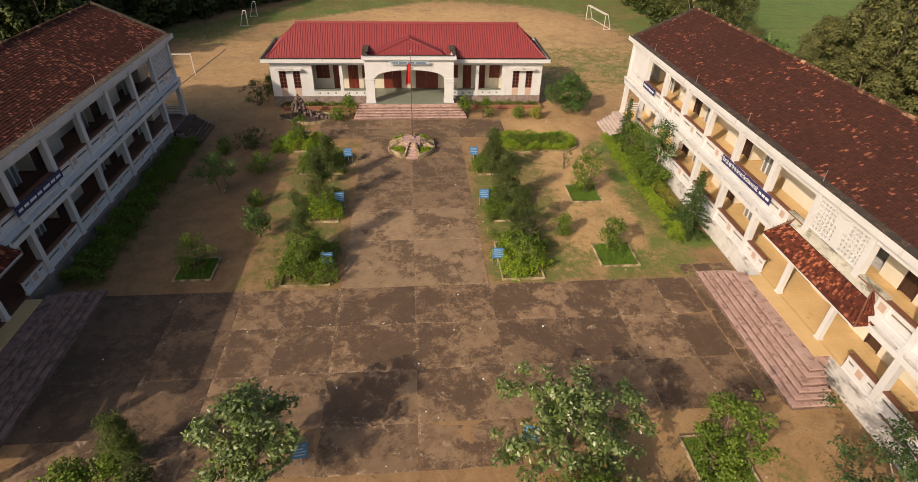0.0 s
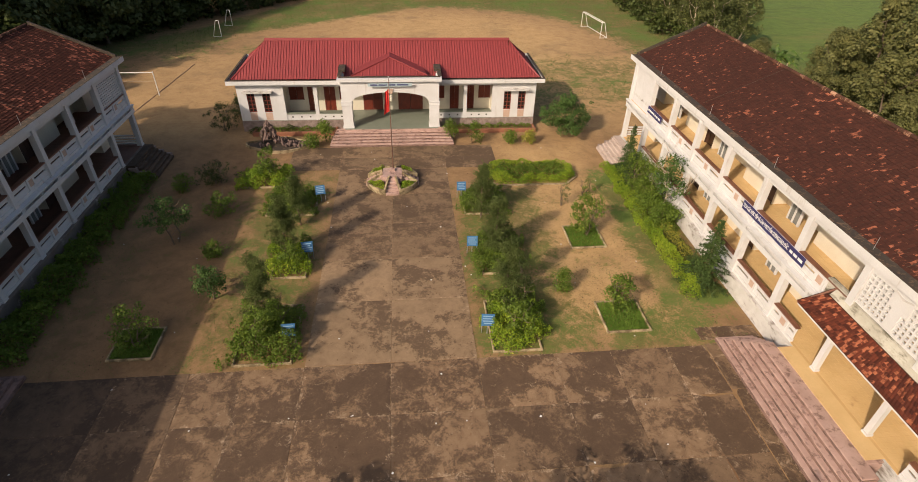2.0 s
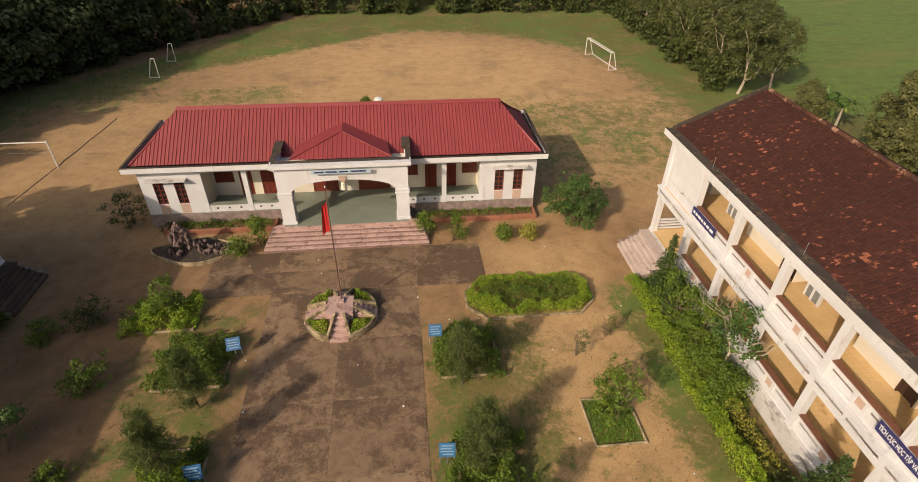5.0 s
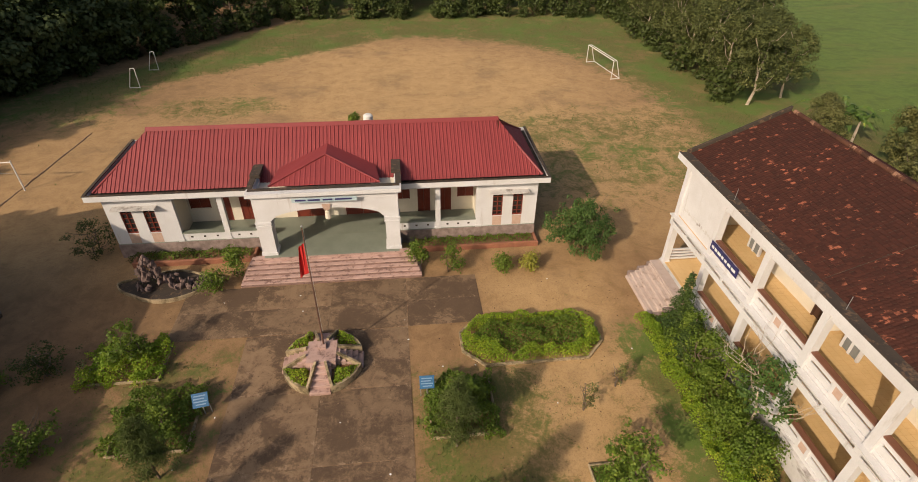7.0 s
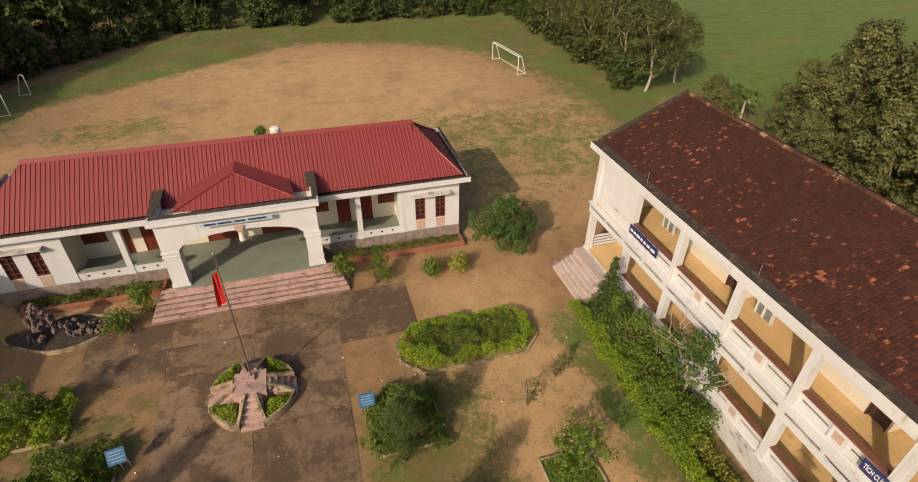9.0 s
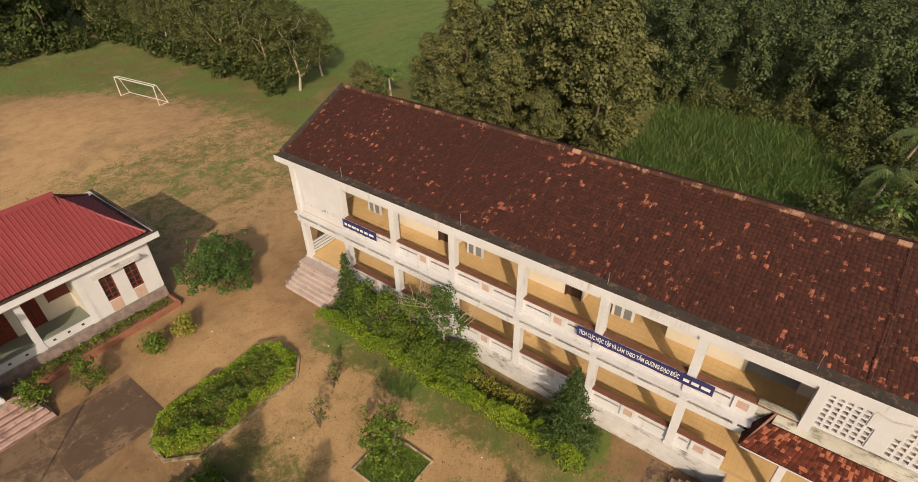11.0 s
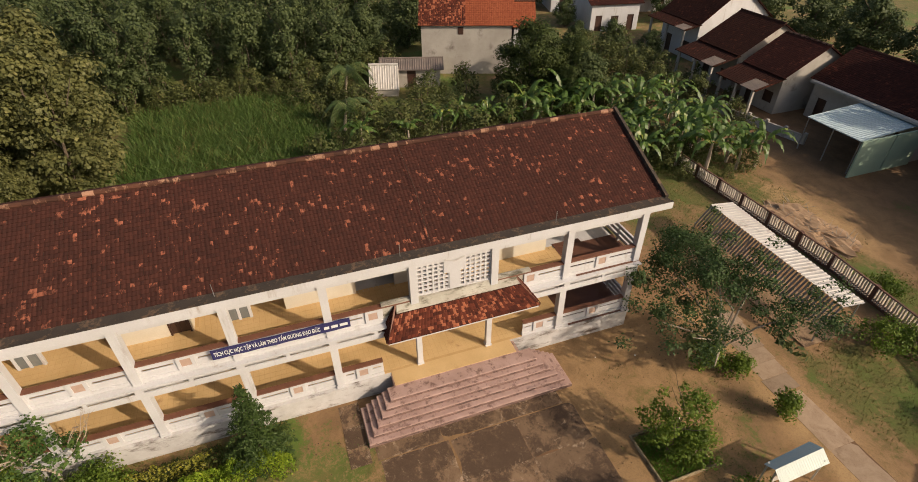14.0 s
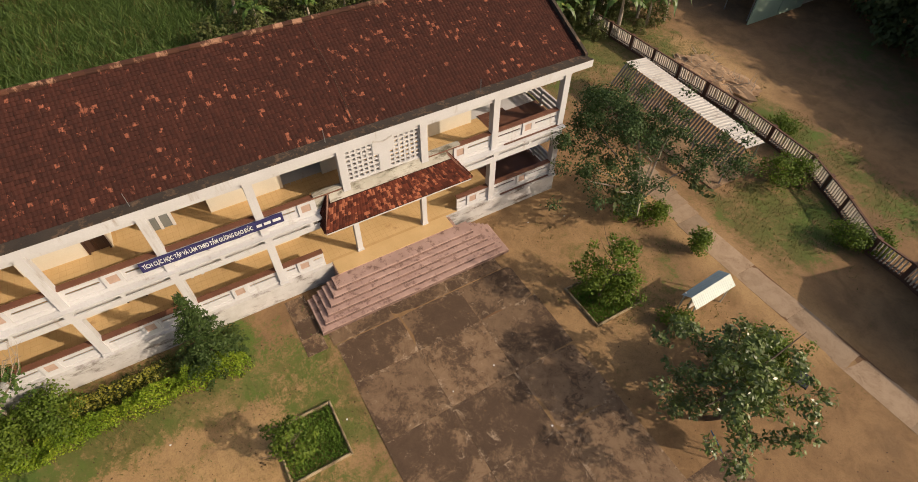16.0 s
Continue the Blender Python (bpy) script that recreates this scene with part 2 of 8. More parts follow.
M = dict(
    ground=ground_material(),
    slab=paving_material("stained_concrete", (0.265, 0.168, 0.094), (0.172, 0.103, 0.055), (0.055, 0.031, 0.017), 0.465, 0.535, (0.47, 0.345, 0.23)),
    # The next two concretes carry the west wing's shade in their colour.
    shadeslab=paving_material("shaded_concrete", (0.115, 0.072, 0.042), (0.078, 0.047, 0.027), (0.036, 0.021, 0.012), 0.46, 0.56, (0.20, 0.138, 0.088)),
    halfshadeslab=paving_material("half_shaded_concrete", (0.19, 0.12, 0.068), (0.125, 0.075, 0.041), (0.045, 0.026, 0.0145), 0.465, 0.54, (0.36, 0.26, 0.17)),
    walkway=paving_material("worn_concrete", (0.335, 0.222, 0.126), (0.24, 0.153, 0.085), (0.07, 0.041, 0.022), 0.50, 0.56, (0.42, 0.30, 0.19)),
    damp=paving_material("damp_concrete", (0.245, 0.158, 0.088), (0.175, 0.109, 0.06), (0.062, 0.036, 0.019), 0.465, 0.55, (0.34, 0.232, 0.146)),
    path=paving_material("pale_path_concrete", (0.42, 0.30, 0.195), (0.33, 0.225, 0.14), (0.17, 0.105, 0.058), 0.52, 0.64, (0.36, 0.245, 0.15)),
    white=surface("limewashed_wall", (0.63, 0.62, 0.62), (0.56, 0.545, 0.535), 0.6, 18, 0.85, stain=(0.34, 0.29, 0.24), amount=(0.56, 0.78), stain_scale=0.8, stretch=(2.5, 2.5, 0.35), bump=0.08),
    cream=surface("cream_wall", (0.72, 0.66, 0.54), (0.65, 0.58, 0.455), 0.6, 18, 0.85, stain=(0.40, 0.33, 0.25), amount=(0.64, 0.85), stain_scale=0.8, bump=0.08),
    plinth=surface("weathered_plinth", (0.62, 0.60, 0.58), (0.47, 0.44, 0.41), 0.9, 15, 0.9, stain=(0.13, 0.10, 0.08), amount=(0.50, 0.68), stain_scale=1.2, stretch=(1.0, 0.6, 1.6), bump=0.15),
    mossy=surface("mossy_concrete", (0.50, 0.47, 0.40), (0.34, 0.315, 0.255), 1.3, 15, 0.95, stain=(0.105, 0.092, 0.06), amount=(0.46, 0.62), stain_scale=1.6, stretch=(1.0, 0.5, 1.4), bump=0.3),
    greystep=surface("dusty_pink_concrete", (0.50, 0.40, 0.35), (0.40, 0.31, 0.265), 0.9, 25, 0.85, stain=(0.20, 0.14, 0.11), amount=(0.54, 0.70), stain_scale=2.0, bump=0.12),
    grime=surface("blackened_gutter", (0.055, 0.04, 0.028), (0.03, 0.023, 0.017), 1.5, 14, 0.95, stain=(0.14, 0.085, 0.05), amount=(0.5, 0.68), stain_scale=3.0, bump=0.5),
    ochre=surface("ochre_floor_tile", (0.69, 0.475, 0.23), (0.60, 0.40, 0.18), 0.9, 22, 0.55, stain=(0.36, 0.20, 0.08), amount=(0.60, 0.77), stain_scale=1.2, bump=0.05),
    grout=surface("dull_grout", (0.61, 0.40, 0.175), (0.53, 0.34, 0.145), 2, 20, 0.9),
    capstone=surface("brown_rail_cap", (0.20, 0.085, 0.05), (0.15, 0.065, 0.04), 2, 20, 0.6),
    redtile=surface("pinkish_inset_tile", (0.52, 0.37, 0.29), (0.46, 0.31, 0.23), 4, 30, 0.6),
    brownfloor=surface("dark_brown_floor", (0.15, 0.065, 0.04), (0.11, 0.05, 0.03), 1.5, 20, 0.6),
    pink=surface("pink_granolith", (0.49, 0.33, 0.28), (0.36, 0.23, 0.19), 0.9, 30, 0.75, stain=(0.17, 0.10, 0.08), amount=(0.50, 0.66), stain_scale=2.6, stretch=(1, 1, 5), bump=0.1),
    # Grimy riser pink, which also paints shade onto the west entrance steps.
    riser=surface("grimy_shaded_pink", (0.27, 0.165, 0.135), (0.19, 0.115, 0.093), 1.3, 30, 0.85, stain=(0.09, 0.055, 0.045), amount=(0.45, 0.62), stain_scale=2.2, stretch=(1, 1, 4), bump=0.1),
    rockery=surface("dark_craggy_rock", (0.20, 0.135, 0.115), (0.095, 0.065, 0.056), 3.0, 18, 0.95, bump=0.5),
    grey=surface("grey_painted_wood", (0.20, 0.21, 0.20), (0.15, 0.16, 0.155), 1.5, 25, 0.55),
    darkwood=surface("dark_door_wood", (0.075, 0.035, 0.022), (0.05, 0.025, 0.017), 3, 30, 0.5),
    redwood=surface("red_varnished_wood", (0.19, 0.035, 0.018), (0.13, 0.025, 0.014), 3, 30, 0.4),
    glass=surface("dark_window_pane", (0.02, 0.022, 0.022), (0.03, 0.03, 0.028), 2, 10, 0.08),
    redroof=surface("red_roof_sheet", (0.235, 0.034, 0.034), (0.205, 0.03, 0.03), 0.35, 8, 0.6, stain=(0.14, 0.022, 0.02), amount=(0.55, 0.8), stain_scale=0.5, bump=0.03),
    greenfloor=surface("grey_green_floor", (0.22, 0.24, 0.19), (0.18, 0.20, 0.155), 1.0, 20, 0.45, bump=0.04),
    stone=surface("rough_garden_stone", (0.30, 0.225, 0.195), (0.15, 0.11, 0.095), 3.0, 18, 0.9, bump=0.5),
    brickred=surface("terracotta_kerb", (0.30, 0.12, 0.065), (0.22, 0.09, 0.05), 2.5, 25, 0.85),
    kerb=surface("lime_kerb", (0.44, 0.345, 0.21), (0.30, 0.225, 0.13), 2.0, 25, 0.9, stain=(0.12, 0.09, 0.045), amount=(0.42, 0.62), stain_scale=1.9),
    bark=surface("bark", (0.17, 0.125, 0.085), (0.11, 0.08, 0.055), 4.0, 25, 0.95, bump=0.5),
    palebark=surface("pale_bark", (0.46, 0.38, 0.29), (0.34, 0.275, 0.205), 4.0, 25, 0.9, bump=0.4),
    blue=surface("blue_sign_paint", (0.03, 0.13, 0.27), (0.024, 0.10, 0.22), 2, 25, 0.5),
    signtext=surface("faded_sign_lettering", (0.22, 0.33, 0.46), (0.17, 0.27, 0.40), 3, 30, 0.6),
    navy=surface("navy_banner_cloth", (0.03, 0.028, 0.12), (0.024, 0.022, 0.095), 2, 25, 0.7),
    letter=surface("white_lettering", (0.78, 0.78, 0.76), (0.72, 0.72, 0.70), 3, 30, 0.6),
    steel=surface("galvanised_steel", (0.42, 0.42, 0.41), (0.34, 0.34, 0.33), 3, 30, 0.45, metal=0.6),
    whitepost=surface("white_painted_steel", (0.72, 0.70, 0.66), (0.60, 0.57, 0.52), 3, 30, 0.5),
    flagred=surface("red_flag_cloth", (0.52, 0.018, 0.015), (0.45, 0.015, 0.012), 3, 30, 0.75),
    tin=surface("pale_roof_sheet", (0.62, 0.58, 0.53), (0.50, 0.46, 0.41), 0.8, 12, 0.6, metal=0.0, stain=(0.25, 0.20, 0.16), amount=(0.5, 0.75), stain_scale=0.9),
    palegreen=surface("pale_green_sheet", (0.60, 0.66, 0.60), (0.52, 0.58, 0.52), 0.8, 12, 0.55),
    slat=surface("weathered_grey_slat", (0.30, 0.26, 0.225), (0.20, 0.17, 0.145), 2, 20, 0.9, vary=0.3),
    # Stained plinth of the west wing, its shade mixed into the base colour.
    shadeplinth=surface("shaded_plinth", (0.20, 0.165, 0.14), (0.11, 0.09, 0.075), 0.9, 14, 0.95, stain=(0.42, 0.37, 0.33), amount=(0.58, 0.72), stain_scale=1.1, bump=0.2),
    greenwall=surface("pale_green_render", (0.36, 0.47, 0.35), (0.30, 0.40, 0.30), 0.8, 14, 0.8),
    palebluetin=surface("pale_blue_roof_sheet", (0.42, 0.52, 0.55), (0.34, 0.44, 0.47), 0.8, 12, 0.45),
    asbestos=surface("grey_fibre_cement", (0.19, 0.15, 0.125), (0.13, 0.105, 0.09), 0.9, 14, 0.9),
    picket=surface("weathered_concrete_picket", (0.70, 0.62, 0.52), (0.56, 0.48, 0.39), 2, 20, 0.9, vary=0.3),
    rail=surface("rusty_brown_rail", (0.155, 0.075, 0.048), (0.10, 0.052, 0.035), 3, 25, 0.8),
    render=surface("grey_house_render", (0.50, 0.46, 0.40), (0.38, 0.34, 0.29), 0.5, 14, 0.9, stain=(0.2, 0.17, 0.14), amount=(0.55, 0.75), stain_scale=0.6),
    rubble=surface("heap_of_rubble", (0.46, 0.30, 0.17), (0.33, 0.205, 0.115), 2.5, 15, 0.95, bump=0.5),
    clay=tile_material("blackened_clay_tile", (0.048, 0.0205, 0.0155), (0.082, 0.030, 0.021), (0.44, 0.155, 0.088), 0.655, 0.765),
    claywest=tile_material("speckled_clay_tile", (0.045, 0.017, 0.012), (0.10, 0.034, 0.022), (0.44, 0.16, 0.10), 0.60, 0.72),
    clayridge=tile_material("orange_ridge_tile", (0.06, 0.03, 0.022), (0.13, 0.058, 0.036), (0.50, 0.28, 0.18), 0.54, 0.68, True),
    claynew=tile_material("red_clay_tile", (0.045, 0.015, 0.011), (0.15, 0.04, 0.022), (0.42, 0.145, 0.075), 0.55, 0.66),
    claydark=tile_material("dark_red_clay_tile", (0.036, 0.013, 0.010), (0.072, 0.022, 0.015), (0.17, 0.05, 0.03), 0.66, 0.78),
    claybrown=tile_material("brown_clay_tile", (0.035, 0.0145, 0.010), (0.066, 0.023, 0.0145), (0.15, 0.045, 0.022), 0.66, 0.76),
    clayorange=tile_material("orange_clay_tile", (0.23, 0.062, 0.03), (0.275, 0.078, 0.036), (0.31, 0.092, 0.042), 0.4, 0.6),
    hedge=foliage("hedge_leaves", (0.17, 0.265, 0.02), (0.335, 0.415, 0.03), (0.48, 0.50, 0.055)),
    shrub=foliage("shrub_leaves", (0.095, 0.15, 0.018), (0.17, 0.23, 0.027), (0.24, 0.30, 0.045)),
    # The third colour paints pale glints onto some of the leaves.
    almond=foliage("broad_leaves", (0.088, 0.13, 0.032), (0.175, 0.225, 0.056), (0.42, 0.43, 0.25), 0.36, 0.25),
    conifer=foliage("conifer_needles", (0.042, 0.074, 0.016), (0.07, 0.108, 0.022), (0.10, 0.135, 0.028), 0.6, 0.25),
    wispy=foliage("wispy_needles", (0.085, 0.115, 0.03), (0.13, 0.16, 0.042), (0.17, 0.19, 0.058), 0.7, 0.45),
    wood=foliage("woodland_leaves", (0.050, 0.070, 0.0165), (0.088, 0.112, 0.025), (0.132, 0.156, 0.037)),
    olive=foliage("olive_tree_leaves", (0.084, 0.10, 0.030), (0.146, 0.158, 0.046), (0.215, 0.215, 0.066)),
    gold=foliage("yellowish_tree_leaves", (0.122, 0.128, 0.042), (0.20, 0.195, 0.062), (0.27, 0.248, 0.088)),
    tamarind=foliage("feathery_dark_leaves", (0.042, 0.078, 0.022), (0.072, 0.118, 0.03), (0.11, 0.155, 0.042), 0.6, 0.3),
    acacia=foliage("plantation_leaves", (0.075, 0.10, 0.036), (0.115, 0.145, 0.048), (0.16, 0.188, 0.067)),
    feather=foliage("feathery_leaves", (0.058, 0.11, 0.024), (0.098, 0.165, 0.033), (0.15, 0.21, 0.048)),
    reed=foliage("tall_reed_blades", (0.08, 0.135, 0.03), (0.125, 0.185, 0.042), (0.18, 0.225, 0.062)),
    banana=foliage("banana_leaves", (0.085, 0.15, 0.028), (0.15, 0.235, 0.042), (0.36, 0.37, 0.07), 0.42, 0.4),
    palm=foliage("palm_fronds", (0.062, 0.101, 0.025), (0.124, 0.155, 0.043), (0.217, 0.202, 0.078), 0.45, 0.2),
    turf=foliage("grass_blades", (0.081, 0.115, 0.024), (0.135, 0.169, 0.041), (0.216, 0.203, 0.074), 0.7, 0.2),
    lawn=foliage("bed_grass_blades", (0.11, 0.19, 0.025), (0.17, 0.27, 0.036), (0.22, 0.31, 0.05), 0.7, 0.25),
    straw=foliage("dry_grass_blades", (0.105, 0.105, 0.026), (0.18, 0.155, 0.05), (0.27, 0.215, 0.095), 0.7, 0.2),
    litter=foliage("dry_fallen_leaves", (0.07, 0.04, 0.02), (0.20, 0.12, 0.06), (0.36, 0.25, 0.14), 0.8, 0.1),
    flower=foliage("mixed_blossom", (0.450, 0.120, 0.100), (0.550, 0.420, 0.100), (0.600, 0.550, 0.450), 0.7, 0.2),
    drygold=foliage("dry_yellow_leaves", (0.204, 0.204, 0.030), (0.288, 0.264, 0.036), (0.360, 0.312, 0.060), 0.5, 0.25),
)
for key, spec in (("letter", 0.3),):
    M[key].node_tree.nodes["Principled BSDF"].inputs["Specular IOR Level"].default_value = spec


# ---- mesh helpers ----
class Geo:
    """Collects the vertices and faces of one mesh; turn maps local to built places, flip when it mirrors."""

    def __init__(self, turn=None, flip=False):
        self.v, self.f, self.turn, self.flip = [], [], turn, flip

    def add(self, verts, faces):
        n = len(self.v)
        self.v += [self.turn(*p) if self.turn else tuple(p) for p in verts]
        self.f += [tuple(n + i for i in (f[::-1] if self.flip else f)) for f in faces]
        return self

    def box(self, x0, x1, y0, y1, z0, z1):
        v = [(x, y, z) for z in (z0, z1) for y in (y0, y1) for x in (x0, x1)]
        return self.add(v, [(0, 2, 3, 1), (4, 5, 7, 6), (0, 1, 5, 4), (2, 6, 7, 3), (0, 4, 6, 2), (1, 3, 7, 5)])

    def soft_box(self, x0, x1, y0, y1, z0, z1, r=0.03):
        """A box whose top edges are worn round."""
        self.box(x0, x1, y0, y1, z0, z1 - r)
        a = [(x0, y0, z1 - r), (x1, y0, z1 - r), (x1, y1, z1 - r), (x0, y1, z1 - r)]
        b = [(x0 + r, y0 + r, z1), (x1 - r, y0 + r, z1), (x1 - r, y1 - r, z1), (x0 + r, y1 - r, z1)]
        return self.add(a + b, [(0, 1, 5, 4), (1, 2, 6, 5), (2, 3, 7, 6), (3, 0, 4, 7), (4, 5, 6, 7)])

    def hexa(self, low, high):
        """A solid between two quads of four corners each, both counter-clockwise from above."""
        return self.add(list(low) + list(high), [(3, 2, 1, 0), (4, 5, 6, 7), (0, 1, 5, 4), (1, 2, 6, 5), (2, 3, 7, 6), (3, 0, 4, 7)])

    def tube(self, points, radii, n=7):
        """A tapered limb along points."""
        rings = []
        for i, p in enumerate(points):
            p = Vector(p)
            a = Vector(points[max(i - 1, 0)])
            b = Vector(points[min(i + 1, len(points) - 1)])
            d = (b - a).normalized()
            u = d.orthogonal().normalized()
            w = d.cross(u)
            rings.append([tuple(p + radii[i] * (math.cos(2 * math.pi * k / n) * u + math.sin(2 * math.pi * k / n) * w)) for k in range(n)])
        faces = []
        for i in range(len(points) - 1):
            for k in range(n):
                faces.append((i * n + k, i * n + (k + 1) % n, (i + 1) * n + (k + 1) % n, (i + 1) * n + k))
        faces.append(tuple(range(n))[::-1])
        faces.append(tuple((len(points) - 1) * n + k for k in range(n)))
        return self.add([q for ring in rings for q in ring], faces)

    def ring(self, x, y, z0, z1, r0, r1, a0, a1, n=10):
        """A curved wall between two radii and two angles."""
        v, f = [], []
        for i in range(n + 1):
            a = radians(a0 + (a1 - a0) * i / n)
            for r in (r0, r1):
                for z in (z0, z1):
                    v.append((x + r * math.cos(a), y + r * math.sin(a), z))
        for i in range(n):
            b = 4 * i
            f += [(b + 2, b + 6, b + 7, b + 3), (b + 0, b + 1, b + 5, b + 4), (b + 1, b + 3, b + 7, b + 5), (b + 0, b + 4, b + 6, b + 2)]
        f += [(0, 2, 3, 1), (4 * n, 4 * n + 1, 4 * n + 3, 4 * n + 2)]
        return self.add(v, f)

    def mesh(self, name):
        m = bpy.data.meshes.new(name)
        m.from_pydata(self.v, [], self.f)
        m.update()
        return m


def part(name, g, mat, parent=None, label="", kind=""):
    """Links a mesh as one object, under a thing or a part where one is given."""
    ob = new(name, g if isinstance(g, bpy.types.Mesh) else g.mesh(name))
    if not ob.data.materials:
        ob.data.materials.append(M[mat])
    ob.parent = parent
    return tagged(ob, label, "", "", kind)


def thing(name, label, category, place=(0, 0, 0), turn=0.0, group="", kind=""):
    ob = new(name)
    ob.matrix_world = pose(*place, 0, 0, turn)
    ob.empty_display_size = 0.2
    return tagged(ob, label, category, group, kind)


def quads_mesh(name, q, smooth=False):
    """A mesh from an array of separate quads, shape (n, 4, 3)."""
    m = bpy.data.meshes.new(name)
    n = len(q)
    m.vertices.add(4 * n)
    m.vertices.foreach_set("co", np.asarray(q, np.float32).ravel())
    m.loops.add(4 * n)
    m.loops.foreach_set("vertex_index", np.arange(4 * n, dtype=np.int32))
    m.polygons.add(n)
    m.polygons.foreach_set("loop_start", np.arange(0, 4 * n, 4, dtype=np.int32))
    m.update(calc_edges=True)
    m.validate()
    return m


def text_mesh(body, size):
    c = bpy.data.curves.new("letters", "FONT")
    c.body, c.size, c.align_x, c.align_y, c.extrude = body, size, "CENTER", "CENTER", 0.004
    c.offset = 0.006
    ob = bpy.data.objects.new("letters", c)
    scene.collection.objects.link(ob)
    bpy.context.view_layer.update()
    m = bpy.data.meshes.new_from_object(ob.evaluated_get(bpy.context.evaluated_depsgraph_get()))
    bpy.data.objects.remove(ob)
    return m


# ---- ground: one sheet to the horizon, with grass and pale sand where they lie ----
def spot(x, y, cx, cy, rx, ry, soft=0.35):
    d = math.hypot((x - cx) / rx, (y - cy) / ry)
    return min(1.0, max(0.0, (1.0 + soft - d) / (2 * soft)))


def area(x, y, x0, x1, y0, y1, soft=1.0):
    d = min(x - x0, x1 - x, y - y0, y1 - y)
    return min(1.0, max(0.0, 0.5 + d / (2 * soft)))


def worn_field(x, y):
    """Bare ground of the playing field: an ellipse cut off along its wooded side."""
    return min(spot(x, y, 4, 84, 27, 21, 0.14), min(1.0, max(0.0, 0.5 + (87.5 + (x + 22) * 0.66 - y) / 4.0)))


def grass_at(x, y):
    g = 0.12
    g = max(g, 0.56 * area(x, y, -11.0, -4.4, 26, 46.5, 1.5))
    g = max(g, 0.66 * area(x, y, 4.0, 10.6, 26, 44, 1.2))
    g = max(g, 0.28 * area(x, y, 9, 16.5, 26, 44, 2.0))
    g = max(g, 0.66 * area(x, y, 10.5, 18, 25.5, 30, 1.6))
    g = max(g, 0.72 * area(x, y, 15.2, 20, 29, 46, 0.9))
    g = max(g, 0.68 * area(x, y, 8.2, 15, -1.6, 5.6, 1.0))
    g = max(g, 0.36 * area(x, y, 9, 17, 7.5, 16, 2.0))
    g = max(g, 0.52 * area(x, y, 13, 36, 58, 78, 4.0))
    g = max(g, 0.95 * (1 - worn_field(x, y)) * area(x, y, -40, 60, 78, 400, 7.0))
    # Grass thinned to brown inside the woods' shadow, to paint it darker.
    g *= 1.0 - 0.8 * min(1.0, max(0.0, (y - 84.0 - (x + 31.5) * 1.4) / 4.0)) * area(x, y, -60, -8, 78, 130, 3.0)
    g = max(g, 0.5 * spot(x, y, -14, 80, 8, 3.5))
    g = max(g, 0.95 * area(x, y, 32, 400, 20, 400, 5.0))
    g = max(g, 0.75 * area(x, y, 26, 60, -8, 24, 4.0))
    g = max(g, 0.6 * area(x, y, -400, -30, -100, 400, 5.0))
    g = max(g, 0.66 * area(x, y, 6, 34, -6.2, -2.4, 1.2))
    g = max(g, 0.55 * area(x, y, 46, 130, -60, 12, 3.0))
    g = max(g, 0.7 * area(x, y, -400, 400, -400, -45, 6.0))
    g = max(g, 0.26 * area(x, y, -20, -13, 26, 47, 1.5))
    g = max(g, 0.9 * area(x, y, 44, 62, 4, 26, 2.0))
    g = max(g, 0.85 * area(x, y, 58, 140, -12, 26, 2.0))
    g = max(g, 0.42 * area(x, y, 10, 24, -22, -12.5, 2.0))
    g = max(g, 0.62 * area(x, y, -17.5, -9.5, 8.5, 14.5, 0.7))
    g = max(g, 0.6 * spot(x, y, 16.0, -5.4, 6.0, 1.8))
    return g


def sand_at(x, y):
    # Less sand paints shade beside the west wing and darkens the redder lane.
    s = 0.32 - 0.12 * area(x, y, -21, -10.5, 17, 50, 2.0) - 0.22 * area(x, y, 4, 60, -40, -5, 2.0)
    s = max(s, 1.0 * spot(x, y, 2, 84, 30, 21, 0.35) * (0.55 + 0.45 * area(x, y, -10, 60, 60, 130, 8.0)))
    s = max(s, 0.75 * area(x, y, -30, 34, 52, 80, 3.0))
    s = max(s, 0.95 * area(x, y, 8, 17, 27, 52, 2.5))
    s = max(s, 0.55 * area(x, y, 6, 22, 8, 22, 3.0))
    s = max(s, 0.35 * area(x, y, -4, 40, -13, -6, 1.5))
    s = max(s, 0.85 * area(x, y, 4, 20, 5.6, 8.9, 1.0))
    s = max(s, 0.9 * spot(x, y, 24.5, -6.6, 6, 2.4))
    return s


